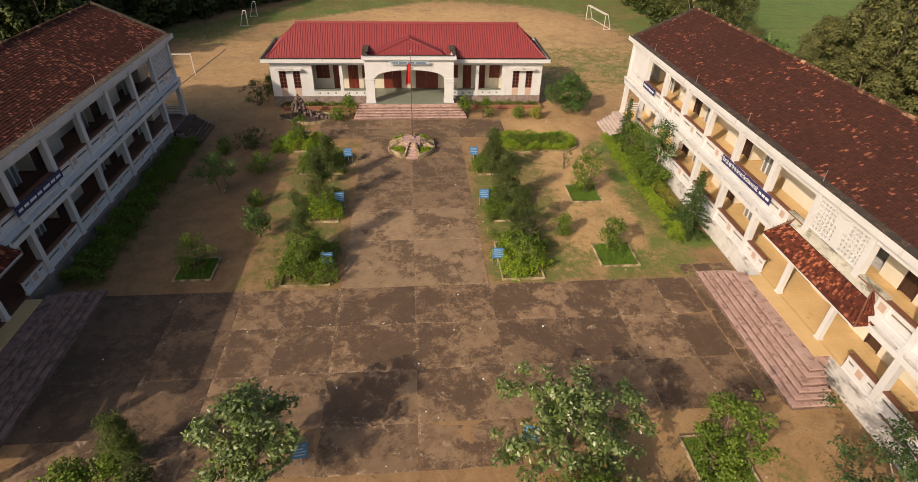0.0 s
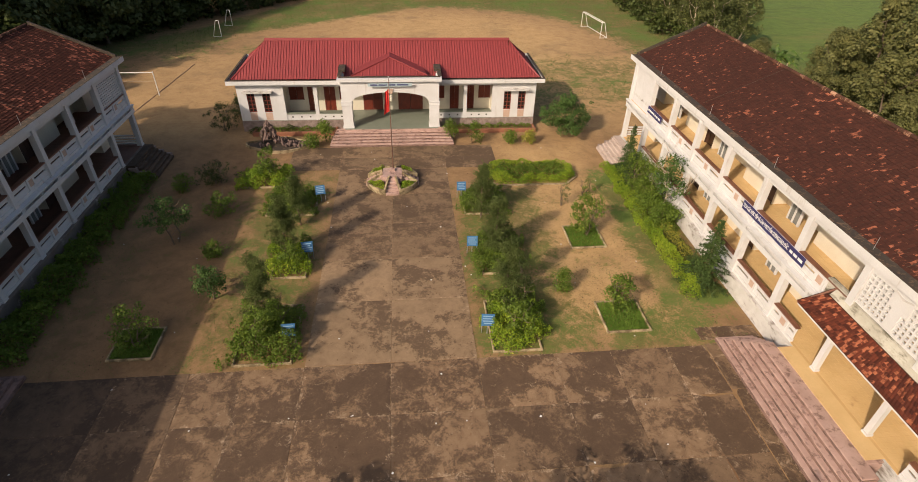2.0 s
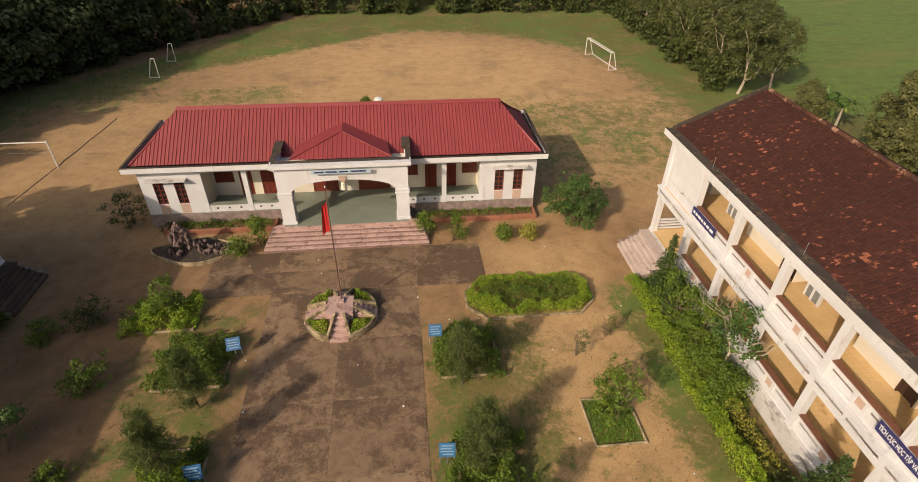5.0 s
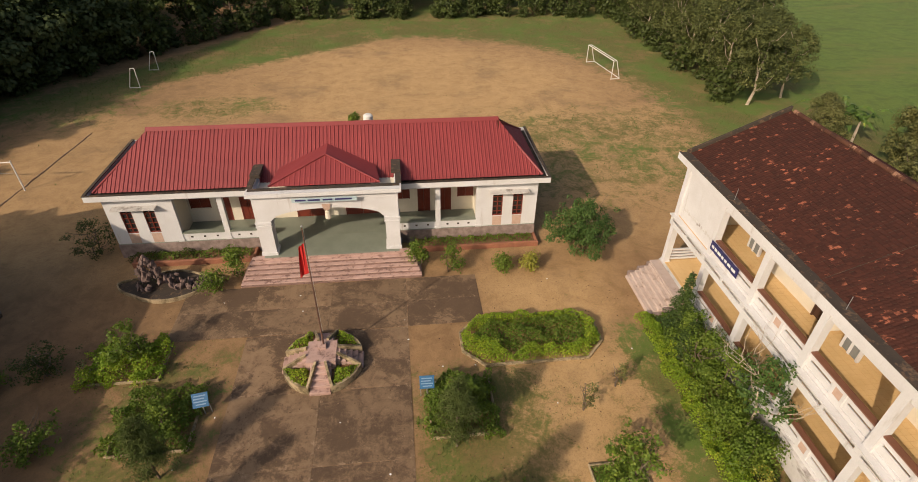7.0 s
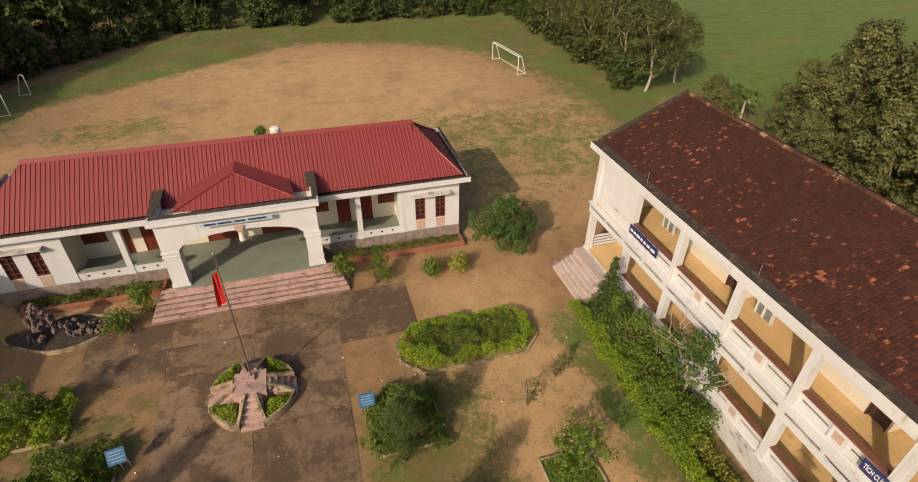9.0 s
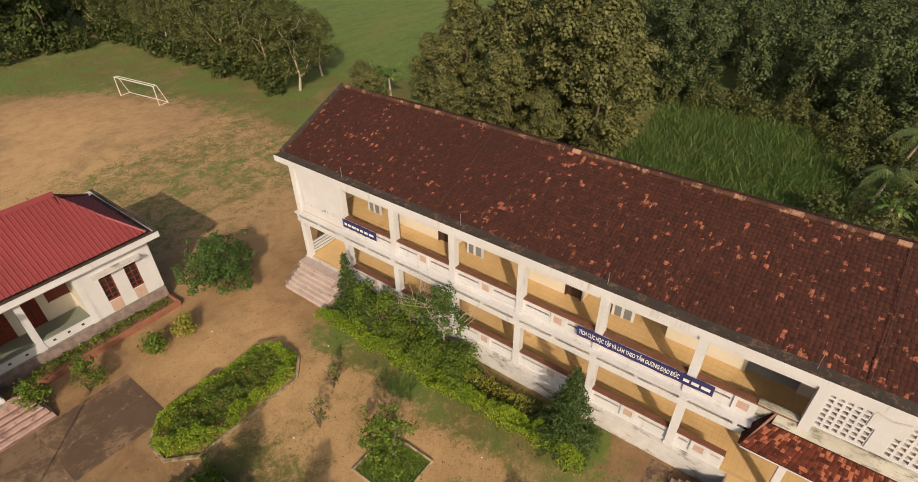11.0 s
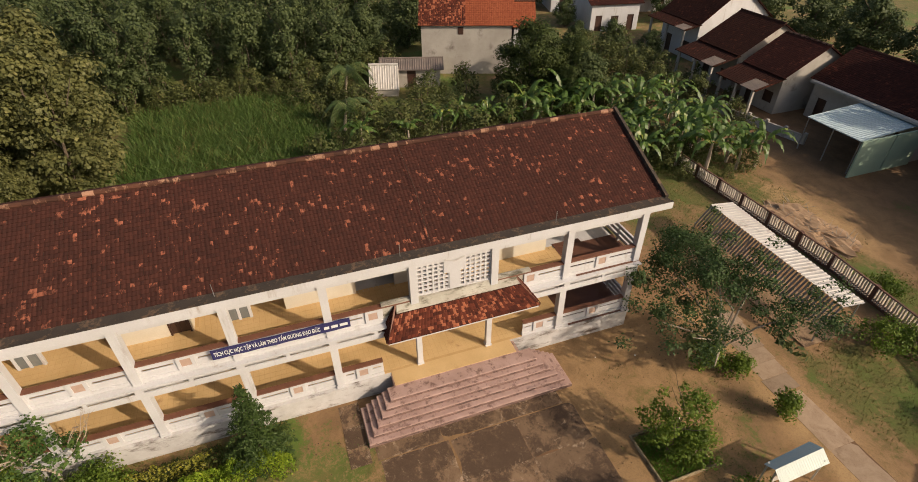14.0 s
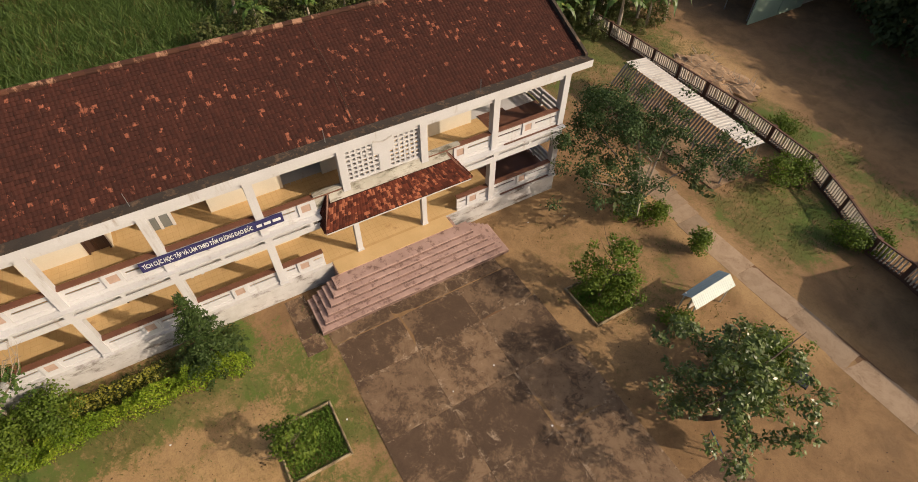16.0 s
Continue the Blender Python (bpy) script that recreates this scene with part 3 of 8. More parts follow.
def make_ground():
    near = lambda a, b, d: [a + d * i for i in range(int((b - a) / d) + 1)]
    xs = [-900, -500, -300, -200, -140, -100, -80] + near(-64, 84, 1.0) + [100, 130, 180, 260, 400, 900]
    ys = [-900, -500, -300, -200, -120, -80, -60] + near(-44, 132, 1.0) + [150, 180, 240, 340, 500, 900]
    v, f = [], []
    for y in ys:
        for x in xs:
            v.append((x, y, -0.05 + 0.025 * noise.noise((x * 0.3, y * 0.3, 0.0))))
    w = len(xs)
    for j in range(len(ys) - 1):
        for i in range(w - 1):
            f.append((j * w + i, j * w + i + 1, (j + 1) * w + i + 1, (j + 1) * w + i))
    m = bpy.data.meshes.new("ground")
    m.from_pydata(v, [], f)
    for name, fn in (("grass", grass_at), ("sand", sand_at), ("meadow", lambda x, y: area(x, y, 50, 400, 62, 400, 3.0))):
        a = m.attributes.new(name, "FLOAT", "POINT")
        a.data.foreach_set("value", np.array([fn(p[0], p[1]) for p in v], np.float32))
    m.update()
    m.materials.append(M["ground"])
    return tagged(new("ground", m), "dry brown earth with patches of short grass", "ground", "", "structure")


make_ground()

# ---- the two classroom wings, mirror images of each other ----
COLS = [50.0, 46.22, 42.45, 38.67, 34.89, 31.11, 27.34, 23.56, 19.78, 16.01, 12.0]
F1, F2, CEIL = 1.12, 4.5, 7.45
EAVE, RIDGE_U, RIDGE_Z = 7.88, 5.35, 10.18


def tile_field(g, at, length, up, du=0.16, dz=0.19, jitter=0.012, seed=1):
    """Rows of lapped tiles on a slope; at(s, t, h) gives the place s along, t up the slope and h off it."""
    rng = random.Random(seed)
    rows, cols = int(up / dz), int(length / du)
    for r in range(rows):
        for c in range(cols):
            s, t = c * du + rng.uniform(-jitter, jitter), r * dz + rng.uniform(-jitter, jitter)
            h = rng.uniform(0, 0.012)
            a = [(s, t, 0.034 + h), (s + du * 0.5, t, 0.047 + h), (s + du * 0.99, t, 0.034 + h)]
            b = [(s, t + dz * 1.12, 0.018), (s + du * 0.5, t + dz * 1.12, 0.031), (s + du * 0.99, t + dz * 1.12, 0.018)]
            e = [(s, t, 0.0), (s + du * 0.99, t, 0.0)]
            g.add([at(*p) for p in a + b + e], [(0, 1, 4, 3), (1, 2, 5, 4), (6, 7, 2, 1, 0)])
    return g


def square_ring(g, u0, u1, outer, inner):
    """A square frame with a hole through it, in the plane of the wall."""
    (a, b, c, d), (e, f, h, k) = outer, inner
    v = [(u, y, z) for u in (u0, u1) for y, z in ((a, c), (b, c), (b, d), (a, d), (e, h), (f, h), (f, k), (e, k))]
    faces = []
    for i in range(4):
        j = (i + 1) % 4
        faces += [(i, 4 + i, 4 + j, j), (8 + i, 8 + j, 12 + j, 12 + i), (i, j, 8 + j, 8 + i), (4 + i, 12 + i, 12 + j, 4 + j)]
    return g.add(v, faces)


def balustrade(wing, mk, v0, v1, z):
    """One bay's parapet: sill, two slotted bands, a framed middle block with an inset tile and a brown cap."""
    lo, hi = v0 + 0.17, v1 - 0.17
    mid = (lo + hi) / 2
    ob = part("balustrade", mk().box(-0.10, 0.06, lo, hi, z - 0.02, z + 0.16), "white", wing)
    for a, b in ((lo, mid - 0.34), (mid + 0.34, hi)):
        part("slat", mk().box(-0.055, 0.0, a, b, z + 0.155, z + 0.48), "white", ob)
        part("slat", mk().box(-0.055, 0.0, a, b, z + 0.585, z + 0.86), "white", ob)
        for q in (a + 0.06, b - 0.06):
            part("baluster", mk().box(-0.05, -0.005, q - 0.05, q + 0.05, z + 0.48, z + 0.585), "white", ob)
    inner, outer = (mid - 0.2, mid + 0.2, z + 0.31, z + 0.71), (mid - 0.34, mid + 0.34, z + 0.16, z + 0.86)
    part("block_frame", square_ring(mk(), -0.12, 0.05, outer, inner), "white", ob)
    part("cap", mk().box(-0.13, 0.13, lo, hi, z + 0.86, z + 0.93), "capstone", ob, "brown tiled rail cap")
    part("inset_tile", mk().box(-0.10, 0.03, mid - 0.2, mid + 0.2, z + 0.31, z + 0.71), "redtile", ob, "pinkish square inset tile")
    return ob


def leaf_door(wing, mk, v, z, wide, leaf):
    """A closed double door in the corridor wall."""
    ob = part("door", mk().box(2.18, 2.33, v - wide / 2 - 0.07, v - wide / 2, z, z + 2.5).box(2.18, 2.33, v + wide / 2, v + wide / 2 + 0.07, z, z + 2.5).box(2.18, 2.33, v - wide / 2, v + wide / 2, z + 2.43, z + 2.5), leaf, wing)
    for s in (-1, 1):
        a, b = sorted((v, v + s * wide / 2))
        g = mk().box(2.27, 2.31, a + 0.005, b - 0.005, z + 0.03, z + 2.42)
        for q in (0.25, 1.35):
            g.box(2.25, 2.27, a + 0.1, b - 0.1, z + q, z + q + 0.85)
        part("door_leaf", g, leaf, ob)
    return ob


def school_wing(side):
    right = side > 0
    x0 = 19.97 if right else -20.45
    turn = (lambda u, v, z: (x0 + u, v, z)) if right else (lambda u, v, z: (x0 - u, v, z))

    def mk():
        return Geo(turn, not right)

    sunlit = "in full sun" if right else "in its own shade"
    w = thing("school_wing", "two-storey white classroom wing with blackened clay roof, " + sunlit, "school building")
    N, S, D = COLS[0] + 0.2, COLS[-1] - 0.2, 10.4
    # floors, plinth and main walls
    part("plinth", mk().box(-0.22, D, S, N, -0.3, F1 - 0.16).box(-0.28, D, S - 0.05, N + 0.05, F1 - 0.16, F1 - 0.03), "plinth" if right else "shadeplinth", w, "stained whitewashed plinth" if right else "stained plinth darkened for the wing's shade")
    # The west plinth is a darker copy that paints in the wing's shade.
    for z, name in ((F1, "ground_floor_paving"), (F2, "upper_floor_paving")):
        # West corridors swap ochre for brown, so shade is in the tile colour.
        fl = part(name, mk().box(-0.09, 2.2, 15.4, N - 0.05, z - 0.03, z), "grout" if right else "brownfloor", w, "ochre corridor floor tiles" if right else "corridor floor tiles darkened to brown for shade")
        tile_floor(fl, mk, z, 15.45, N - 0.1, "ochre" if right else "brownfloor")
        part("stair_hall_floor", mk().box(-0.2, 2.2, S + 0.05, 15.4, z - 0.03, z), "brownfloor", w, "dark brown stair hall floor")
    part("upper_slab", mk().box(-0.16, D, S, N, F2 - 0.22, F2 - 0.03).box(-0.42, -0.161, S, N, F2 - 0.13, F2 - 0.045), "white", w)
    for v1, v0 in zip(COLS, COLS[1:]):
        m = (v0 + v1) / 2
        beam = part("edge_beam", mk().box(-0.42, -0.365, v0, v1, F2 - 0.60, F2 - 0.30), "white", w)
        for c in (v0 + 0.08, m, v1 - 0.08):
            part("beam_block", mk().box(-0.415, -0.37, c - 0.08, c + 0.08, F2 - 0.30, F2 - 0.13), "white", beam)
    part("ceiling_slab", mk().box(-0.05, D, S, N, CEIL, CEIL + 0.14), "cream", w)
    for z in (F2 - 0.22, CEIL):
        drop = 0.34 if z < 5 else 0.30
        for a, b in zip(COLS, COLS[1:]):
            part("edge_beam", mk().box(-0.10, 0.10, b + 0.17, a - 0.17, z - drop, z), "white", w)
    for i, v in enumerate(COLS):
        g = mk()
        foot = F2 - 0.5 if i in (7, 8) else F1 - 0.03
        g.box(-0.19, 0.16, v - 0.17, v + 0.17, foot, CEIL + 0.02)
        g.box(-0.22, 0.19, v - 0.20, v + 0.20, foot, foot + 0.15)
        for z in (F2 - 0.12, CEIL - 0.1):
            g.box(-0.21, 0.18, v - 0.19, v + 0.19, z, z + 0.08)
        part("column", g, "white", w)
    # corridor wall with its door and window openings, storey by storey
    for z in (F1, F2):
        top = F2 - 0.22 if z == F1 else CEIL
        holes = [(16.61, 18.0, z + 1.0, z + 2.4, "win"), (18.68, 19.58, z, z + 2.5, "shut"), (20.78, 22.56, z, z + 2.7, "hall"), (23.94, 25.79, z, z + 2.7, "hall")]
        # The dark doors near 33 and 41 also stand for the columns' shadows.
        holes += [(29.0, 32.9, z, top, "alcove"), (32.95, 33.8, z, z + 2.5, "shut"), (36.1, 40.3, z, top, "alcove"), (40.35, 41.4, z, z + 2.5, "shut"), (44.5, 48.6, z, top, "alcove")]
        holes.sort()
        at = 15.9
        for a, b, c, d, kind in holes + [(N - 0.1, N, z, top, "end")]:
            part("corridor_wall", mk().box(2.2, 2.37, at, a, z, top), "cream", w)
            if c > z:
                part("wall_below", mk().box(2.2, 2.37, a, b, z, c), "cream", w)
            if d < top:
                part("wall_above", mk().box(2.2, 2.37, a, b, d, top), "cream", w)
            at = b
        for a, b, c, d, kind in holes:
            v = (a + b) / 2
            if kind == "shut":
                leaf_door(w, mk, v, z, b - a - 0.14, "darkwood")
            elif kind == "alcove":
                # a classroom entry set back from the corridor, its grey leaves standing open between white posts
                part("alcove_wall", mk().box(3.15, 3.3, a - 0.15, b + 0.15, z, top).box(2.37, 3.15, a - 0.15, a, z, top).box(2.37, 3.15, b, b + 0.15, z, top), "cream", w)
                # Same brown for shade on the west side.
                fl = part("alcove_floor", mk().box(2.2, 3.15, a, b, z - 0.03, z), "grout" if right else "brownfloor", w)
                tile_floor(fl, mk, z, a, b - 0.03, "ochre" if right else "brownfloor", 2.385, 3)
                c = {44.5: 46.15, 36.1: 39.0, 29.0: 30.95}[a]
                for q in (-0.45, 0.02, 0.45):
                    part("entry_post", mk().box(2.2, 2.32, c + q - 0.06, c + q + 0.06, z, top), "white", w)
                for q in (-0.39, 0.08):
                    part("entry_leaf", mk().box(2.23, 2.27, c + q, c + q + 0.37, z + 0.04, z + 2.3).box(2.215, 2.23, c + q + 0.06, c + q + 0.31, z + 0.25, z + 1.05), "grey", w, "weathered grey door leaf")
            elif kind == "win":
                win = part("window", mk().box(2.17, 2.37, a, b, c - 0.06, c).box(2.23, 2.34, a, a + 0.06, c, d).box(2.23, 2.34, b - 0.06, b, c, d).box(2.23, 2.34, a, b, d - 0.06, d), "grey", w)
                for q in (0.06, (b - a) / 2 + 0.02):
                    part("shutter", mk().box(2.25, 2.3, a + q, a + q + (b - a) / 2 - 0.08, c + 0.02, d - 0.06), "grey", win)
    # the rooms behind: end walls, back wall, cross walls
    part("back_wall", mk().box(D - 0.15, D, S, N, F1 - 0.03, CEIL), "white", w)
    for v in (N - 0.15, S):
        g = mk()
        if v > 30:
            g.box(2.2, D - 0.15, v, v + 0.15, F1 - 0.03, CEIL)
        else:
            g.box(4.6, D - 0.15, v, v + 0.15, F1 - 0.03, CEIL).box(0.16, 4.6, v, v + 0.15, F2 - 0.5, F2 - 0.03)
        part("end_wall", g, "white", w)
        # gable up to the ridge
        tri = mk().add([(0.3, v, CEIL + 0.1), (D + 0.3, v, CEIL + 0.1), (RIDGE_U, v, RIDGE_Z - 0.12), (0.3, v + 0.15, CEIL + 0.1), (D + 0.3, v + 0.15, CEIL + 0.1), (RIDGE_U, v + 0.15, RIDGE_Z - 0.12)], [(0, 1, 2), (5, 4, 3), (0, 2, 5, 3), (1, 4, 5, 2), (0, 3, 4, 1)])
        part("gable", tri, "white", w)
    for v in (38.6, 31.0, 23.5, 15.9):
        part("cross_wall", mk().box(3.32, D - 0.15, v - 0.08, v + 0.08, F1 - 0.03, F2 - 0.22).box(3.32, D - 0.15, v - 0.08, v + 0.08, F2 - 0.03, CEIL), "white", w)
    # balustrades
    for i, (a, b) in enumerate(zip(COLS, COLS[1:])):
        if i not in (0, 7):
            balustrade(w, mk, b, a, F2)
        if i not in (0, 6, 7, 8):
            balustrade(w, mk, b, a, F1)
    balustrade(w, mk, 25.1, 27.34, F1)
    balustrade(w, mk, 16.01, 18.2, F1)
    # stair hall end rails and flights
    for z in (F1, F2):
        g = mk()
        for k in range(3):
            g.box(0.2, 4.4, S + 0.02, S + 0.12, z + 0.18 + 0.3 * k, z + 0.36 + 0.3 * k)
        for u in (0.2, 1.6, 3.0, 4.4):
            g.box(u, u + 0.12, S, S + 0.14, z, z + 0.95)
        part("end_rail", g, "white", w)
    flight = part("stair_flight", mk().box(4.9, 5.2, S + 0.2, S + 3.55, F1 + 1.55, F1 + 1.70), "brownfloor", w, "dark brown stair flight")
    for k in range(10):
        part("stair", mk().box(2.2 + 0.27 * k, 2.5 + 0.27 * k, S + 0.2, S + 1.75, F1 + 0.17 * k, F1 + 0.17 * (k + 1)), "brownfloor", flight)
        part("stair", mk().box(2.2 + 0.27 * (9 - k), 2.5 + 0.27 * (9 - k), S + 2.0, S + 3.55, F1 + 1.7 + 0.17 * k, F1 + 1.7 + 0.17 * (k + 1)), "brownfloor", flight)
    # north bay: closed panel above an open porch, and its own steps
    a, b = COLS[0], COLS[1]
    # West treads take the dark slab concrete, with shade in its colour.
    tread = "greystep" if right else "shadeslab"
    if right:
        part("panel", mk().box(-0.06, 0.08, b + 0.17, a - 0.17, F2 - 0.03, CEIL), "white", w, "smooth white infill panel")
        band = mk()
        for k in range(14):
            q = b + 0.3 + k * 0.235
            band.box(-0.075, -0.06, q, q + 0.16, F2 + 0.55 + 0.05 * (k % 2), F2 + 0.68 + 0.05 * (k % 3))
        part("relief_lettering", band, "plinth", w, "faded grey relief lettering")
    else:
        lattice(w, mk, b + 0.17, a - 0.17, F2 + 0.9, CEIL - 0.3, 13, 10, None)
        balustrade(w, mk, b, a, F2)
    porch = mk()
    for k in range(4):
        porch.box(0.2 + 0.05, 1.9, N - 0.28, N - 0.18, F1 + 0.1 + 0.22 * k, F1 + 0.2 + 0.22 * k)
    part("porch_rail", porch, "white", w)
    st = part("north_steps", mk().box(-0.9, -0.22, b + 0.1, a + 0.15, -0.2, F1 - 0.04), tread, w, "worn pinkish concrete entrance steps" if right else "entrance steps in darker concrete for the wing's shade")
    for k in range(6):
        part("step", mk().soft_box(-2.3 + 0.26 * k, -0.85, b + 0.25, a, -0.2, 0.16 * (k + 1)), tread, st)
    for v in (b + 0.02, a + 0.02):
        for k in range(3):
            part("cheek", mk().soft_box(-2.1 + 0.55 * k, -1.5 + 0.55 * k, v, v + 0.26, -0.2, 0.28 + 0.32 * k), "stone", st, "rough stone cheek block")
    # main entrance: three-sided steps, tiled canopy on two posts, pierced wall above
    # On the west side the whole steps are darkened to stand for shade.
    st = part("entrance_steps", mk().box(-0.95, -0.22, 18.6, 25.0, -0.2, F1 - 0.02), "pink" if right else "riser", w, "pinkish granolithic three-sided steps" if right else "pink three-sided steps darkened for the wing's shade")
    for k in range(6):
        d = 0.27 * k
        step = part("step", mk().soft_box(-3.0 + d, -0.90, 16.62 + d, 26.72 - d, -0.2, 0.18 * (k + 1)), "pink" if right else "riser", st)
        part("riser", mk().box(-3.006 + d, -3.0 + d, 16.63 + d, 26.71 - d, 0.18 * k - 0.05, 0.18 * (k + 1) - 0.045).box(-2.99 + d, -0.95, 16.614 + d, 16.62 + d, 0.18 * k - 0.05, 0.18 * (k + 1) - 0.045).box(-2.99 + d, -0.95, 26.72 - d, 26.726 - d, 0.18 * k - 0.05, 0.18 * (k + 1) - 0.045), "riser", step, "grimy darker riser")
    landing = part("landing", mk().box(-0.95, -0.088, 18.75, 24.95, F1 - 0.02, F1 + 0.006), "ochre", w, "ochre tiled landing")
    can = part("canopy", mk().box(-0.98, 0.0, 17.85, 25.0, 3.98, 4.05).box(-1.0, -0.90, 17.8, 25.05, 3.93, 4.05), "white", w, "tiled porch canopy with white edge")
    # hipped lean-to roof: front slope, two hip ends, a mouldy concrete strip along the wall
    low_z, top_z, out_u, top_u = 4.10, 5.03, -1.05, -0.27
    slope = math.hypot(top_u - out_u, top_z - low_z)
    cu, cz = (top_u - out_u) / slope, (top_z - low_z) / slope

    def front(s, t, h):
        q = t / slope
        return (out_u + t * cu - h * cz, 17.75 + 0.8 * q + s * (7.35 - 1.4 * q) / 7.35, low_z + t * cz + h * cu)

    def hip(end):
        def at(s, t, h):
            q = t / 1.45
            v = 25.10 - 0.72 * q if end > 0 else 17.75 + 1.0 * q
            return (-1.03 + 1.0 * q + (1.02 - 1.0 * q) * s / 1.02, v + end * h * 0.9, low_z + (1.36 + 0.0 * s) * q + h * 0.45)
        return at

    part("canopy_tiles", tile_field(mk(), front, 7.35, slope, 0.15, 0.14, seed=5), "claynew", can, "red clay tiles darkened by mould", "stuff")
    part("canopy_bed", mk().hexa([(out_u, 17.76, low_z - 0.05), (0.0, 17.76, low_z - 0.05), (0.0, 25.09, low_z - 0.05), (out_u, 25.09, low_z - 0.05)], [(top_u, 18.5, top_z - 0.02), (0.0, 18.5, top_z - 0.02), (0.0, 24.42, top_z - 0.02), (top_u, 24.42, top_z - 0.02)]), "claybrown", can)
    for end, v0, v1 in ((1, 25.10, 24.38), (-1, 17.75, 18.75)):
        tri = [(-1.06, v0, low_z - 0.03), (0.0, v0, low_z - 0.03), (0.0, v1, 5.52)]
        back = [(u, v - end * 0.07, z - 0.04) for u, v, z in tri]
        part("canopy_end", Geo(turn, (end > 0) == right).add(tri + back, [(0, 1, 2), (5, 4, 3), (0, 2, 5, 3), (1, 4, 5, 2), (0, 3, 4, 1)]), "capstone", can, "dark red tiled canopy end")
        # The north hip gets darker tiles, its shade put into the colour.
        part("canopy_end_tiles", tile_field(Geo(turn, (end < 0) != right), hip(end), 1.02, 1.45, 0.15, 0.14, seed=6 + end), "claydark" if end > 0 else "claynew", can, "clay tiles of the hip, darker on the shaded north end", "stuff")
    part("canopy_strip", mk().hexa([(top_u - 0.03, 18.5, top_z - 0.02), (0.0, 18.5, top_z - 0.02), (0.0, 24.44, top_z - 0.02), (top_u - 0.03, 24.44, top_z - 0.02)], [(-0.05, 18.74, 5.5), (0.0, 18.74, 5.52), (0.0, 24.36, 5.52), (-0.05, 24.36, 5.5)]), "mossy", can, "mouldy concrete strip above the tiles")
    part("canopy_upstand", mk().box(-0.06, 0.10, 17.95, 25.0, 4.12, 5.42).box(-0.12, 0.16, 17.9, 25.05, 5.42, 5.5), "mossy", can, "mould-stained upstand wall")
    for v in (23.46, 19.92):
        part("canopy_post", mk().box(-0.13, 0.11, v - 0.13, v + 0.13, F1, 4.05).box(-0.16, 0.14, v - 0.16, v + 0.16, F1, F1 + 0.12), "white", can)
    lattice(w, mk, COLS[8] + 0.17, COLS[7] - 0.17, 5.58, CEIL - 0.02, 14, 8, (5, 9))
    # roof: gutter, two tiled slopes, coping along the gables and the ridge
    R0, R1 = S - 1.05, N + 0.95
    gut = part("gutter", mk().box(-0.34, -0.22, R0, R1, 7.5, EAVE).box(-0.22, 0.34, R0, R1, 7.5, 7.58), "white", w, "white concrete eaves gutter")
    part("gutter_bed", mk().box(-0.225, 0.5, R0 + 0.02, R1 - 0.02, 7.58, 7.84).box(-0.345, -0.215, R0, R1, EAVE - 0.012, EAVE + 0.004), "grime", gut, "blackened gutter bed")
    run = RIDGE_U - 0.3
    up = math.hypot(run, RIDGE_Z - 7.86)
    ca, sa = run / up, (RIDGE_Z - 7.86) / up
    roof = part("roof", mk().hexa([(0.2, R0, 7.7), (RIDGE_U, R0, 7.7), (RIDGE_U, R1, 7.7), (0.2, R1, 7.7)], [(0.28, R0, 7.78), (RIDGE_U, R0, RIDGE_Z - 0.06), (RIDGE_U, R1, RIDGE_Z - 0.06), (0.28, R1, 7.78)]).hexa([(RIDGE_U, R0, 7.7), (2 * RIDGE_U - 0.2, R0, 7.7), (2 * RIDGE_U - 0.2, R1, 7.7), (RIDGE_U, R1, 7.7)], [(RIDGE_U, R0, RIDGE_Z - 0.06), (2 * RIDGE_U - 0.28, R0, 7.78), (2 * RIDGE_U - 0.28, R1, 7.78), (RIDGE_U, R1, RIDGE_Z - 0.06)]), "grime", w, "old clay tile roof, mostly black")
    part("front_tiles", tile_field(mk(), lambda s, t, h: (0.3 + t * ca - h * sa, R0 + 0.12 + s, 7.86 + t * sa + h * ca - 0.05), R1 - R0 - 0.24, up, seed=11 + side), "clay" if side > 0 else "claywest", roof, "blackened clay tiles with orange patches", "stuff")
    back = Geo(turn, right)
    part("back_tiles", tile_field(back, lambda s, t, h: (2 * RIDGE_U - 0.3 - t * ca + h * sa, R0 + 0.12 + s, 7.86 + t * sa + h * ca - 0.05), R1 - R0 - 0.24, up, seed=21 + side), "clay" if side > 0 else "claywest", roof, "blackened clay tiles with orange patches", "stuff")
    v = R0 + 0.1
    k = 0
    while v < R1 - 0.4:
        part("ridge_tile", mk().tube([(RIDGE_U, v, RIDGE_Z + 0.0), (RIDGE_U, v + 0.42, RIDGE_Z + 0.02)], [0.125, 0.11], 8), "clayridge", roof)
        v, k = v + 0.42, k + 1
    for v in (R0, R1 - 0.16):
        part("gable_coping", mk().hexa([(0.1, v, 7.75), (RIDGE_U, v, RIDGE_Z - 0.1), (RIDGE_U, v + 0.16, RIDGE_Z - 0.1), (0.1, v + 0.16, 7.75)], [(0.1, v, 7.98), (RIDGE_U, v, RIDGE_Z + 0.2), (RIDGE_U, v + 0.16, RIDGE_Z + 0.2), (0.1, v + 0.16, 7.98)]), "grime", roof, "blackened gable coping")
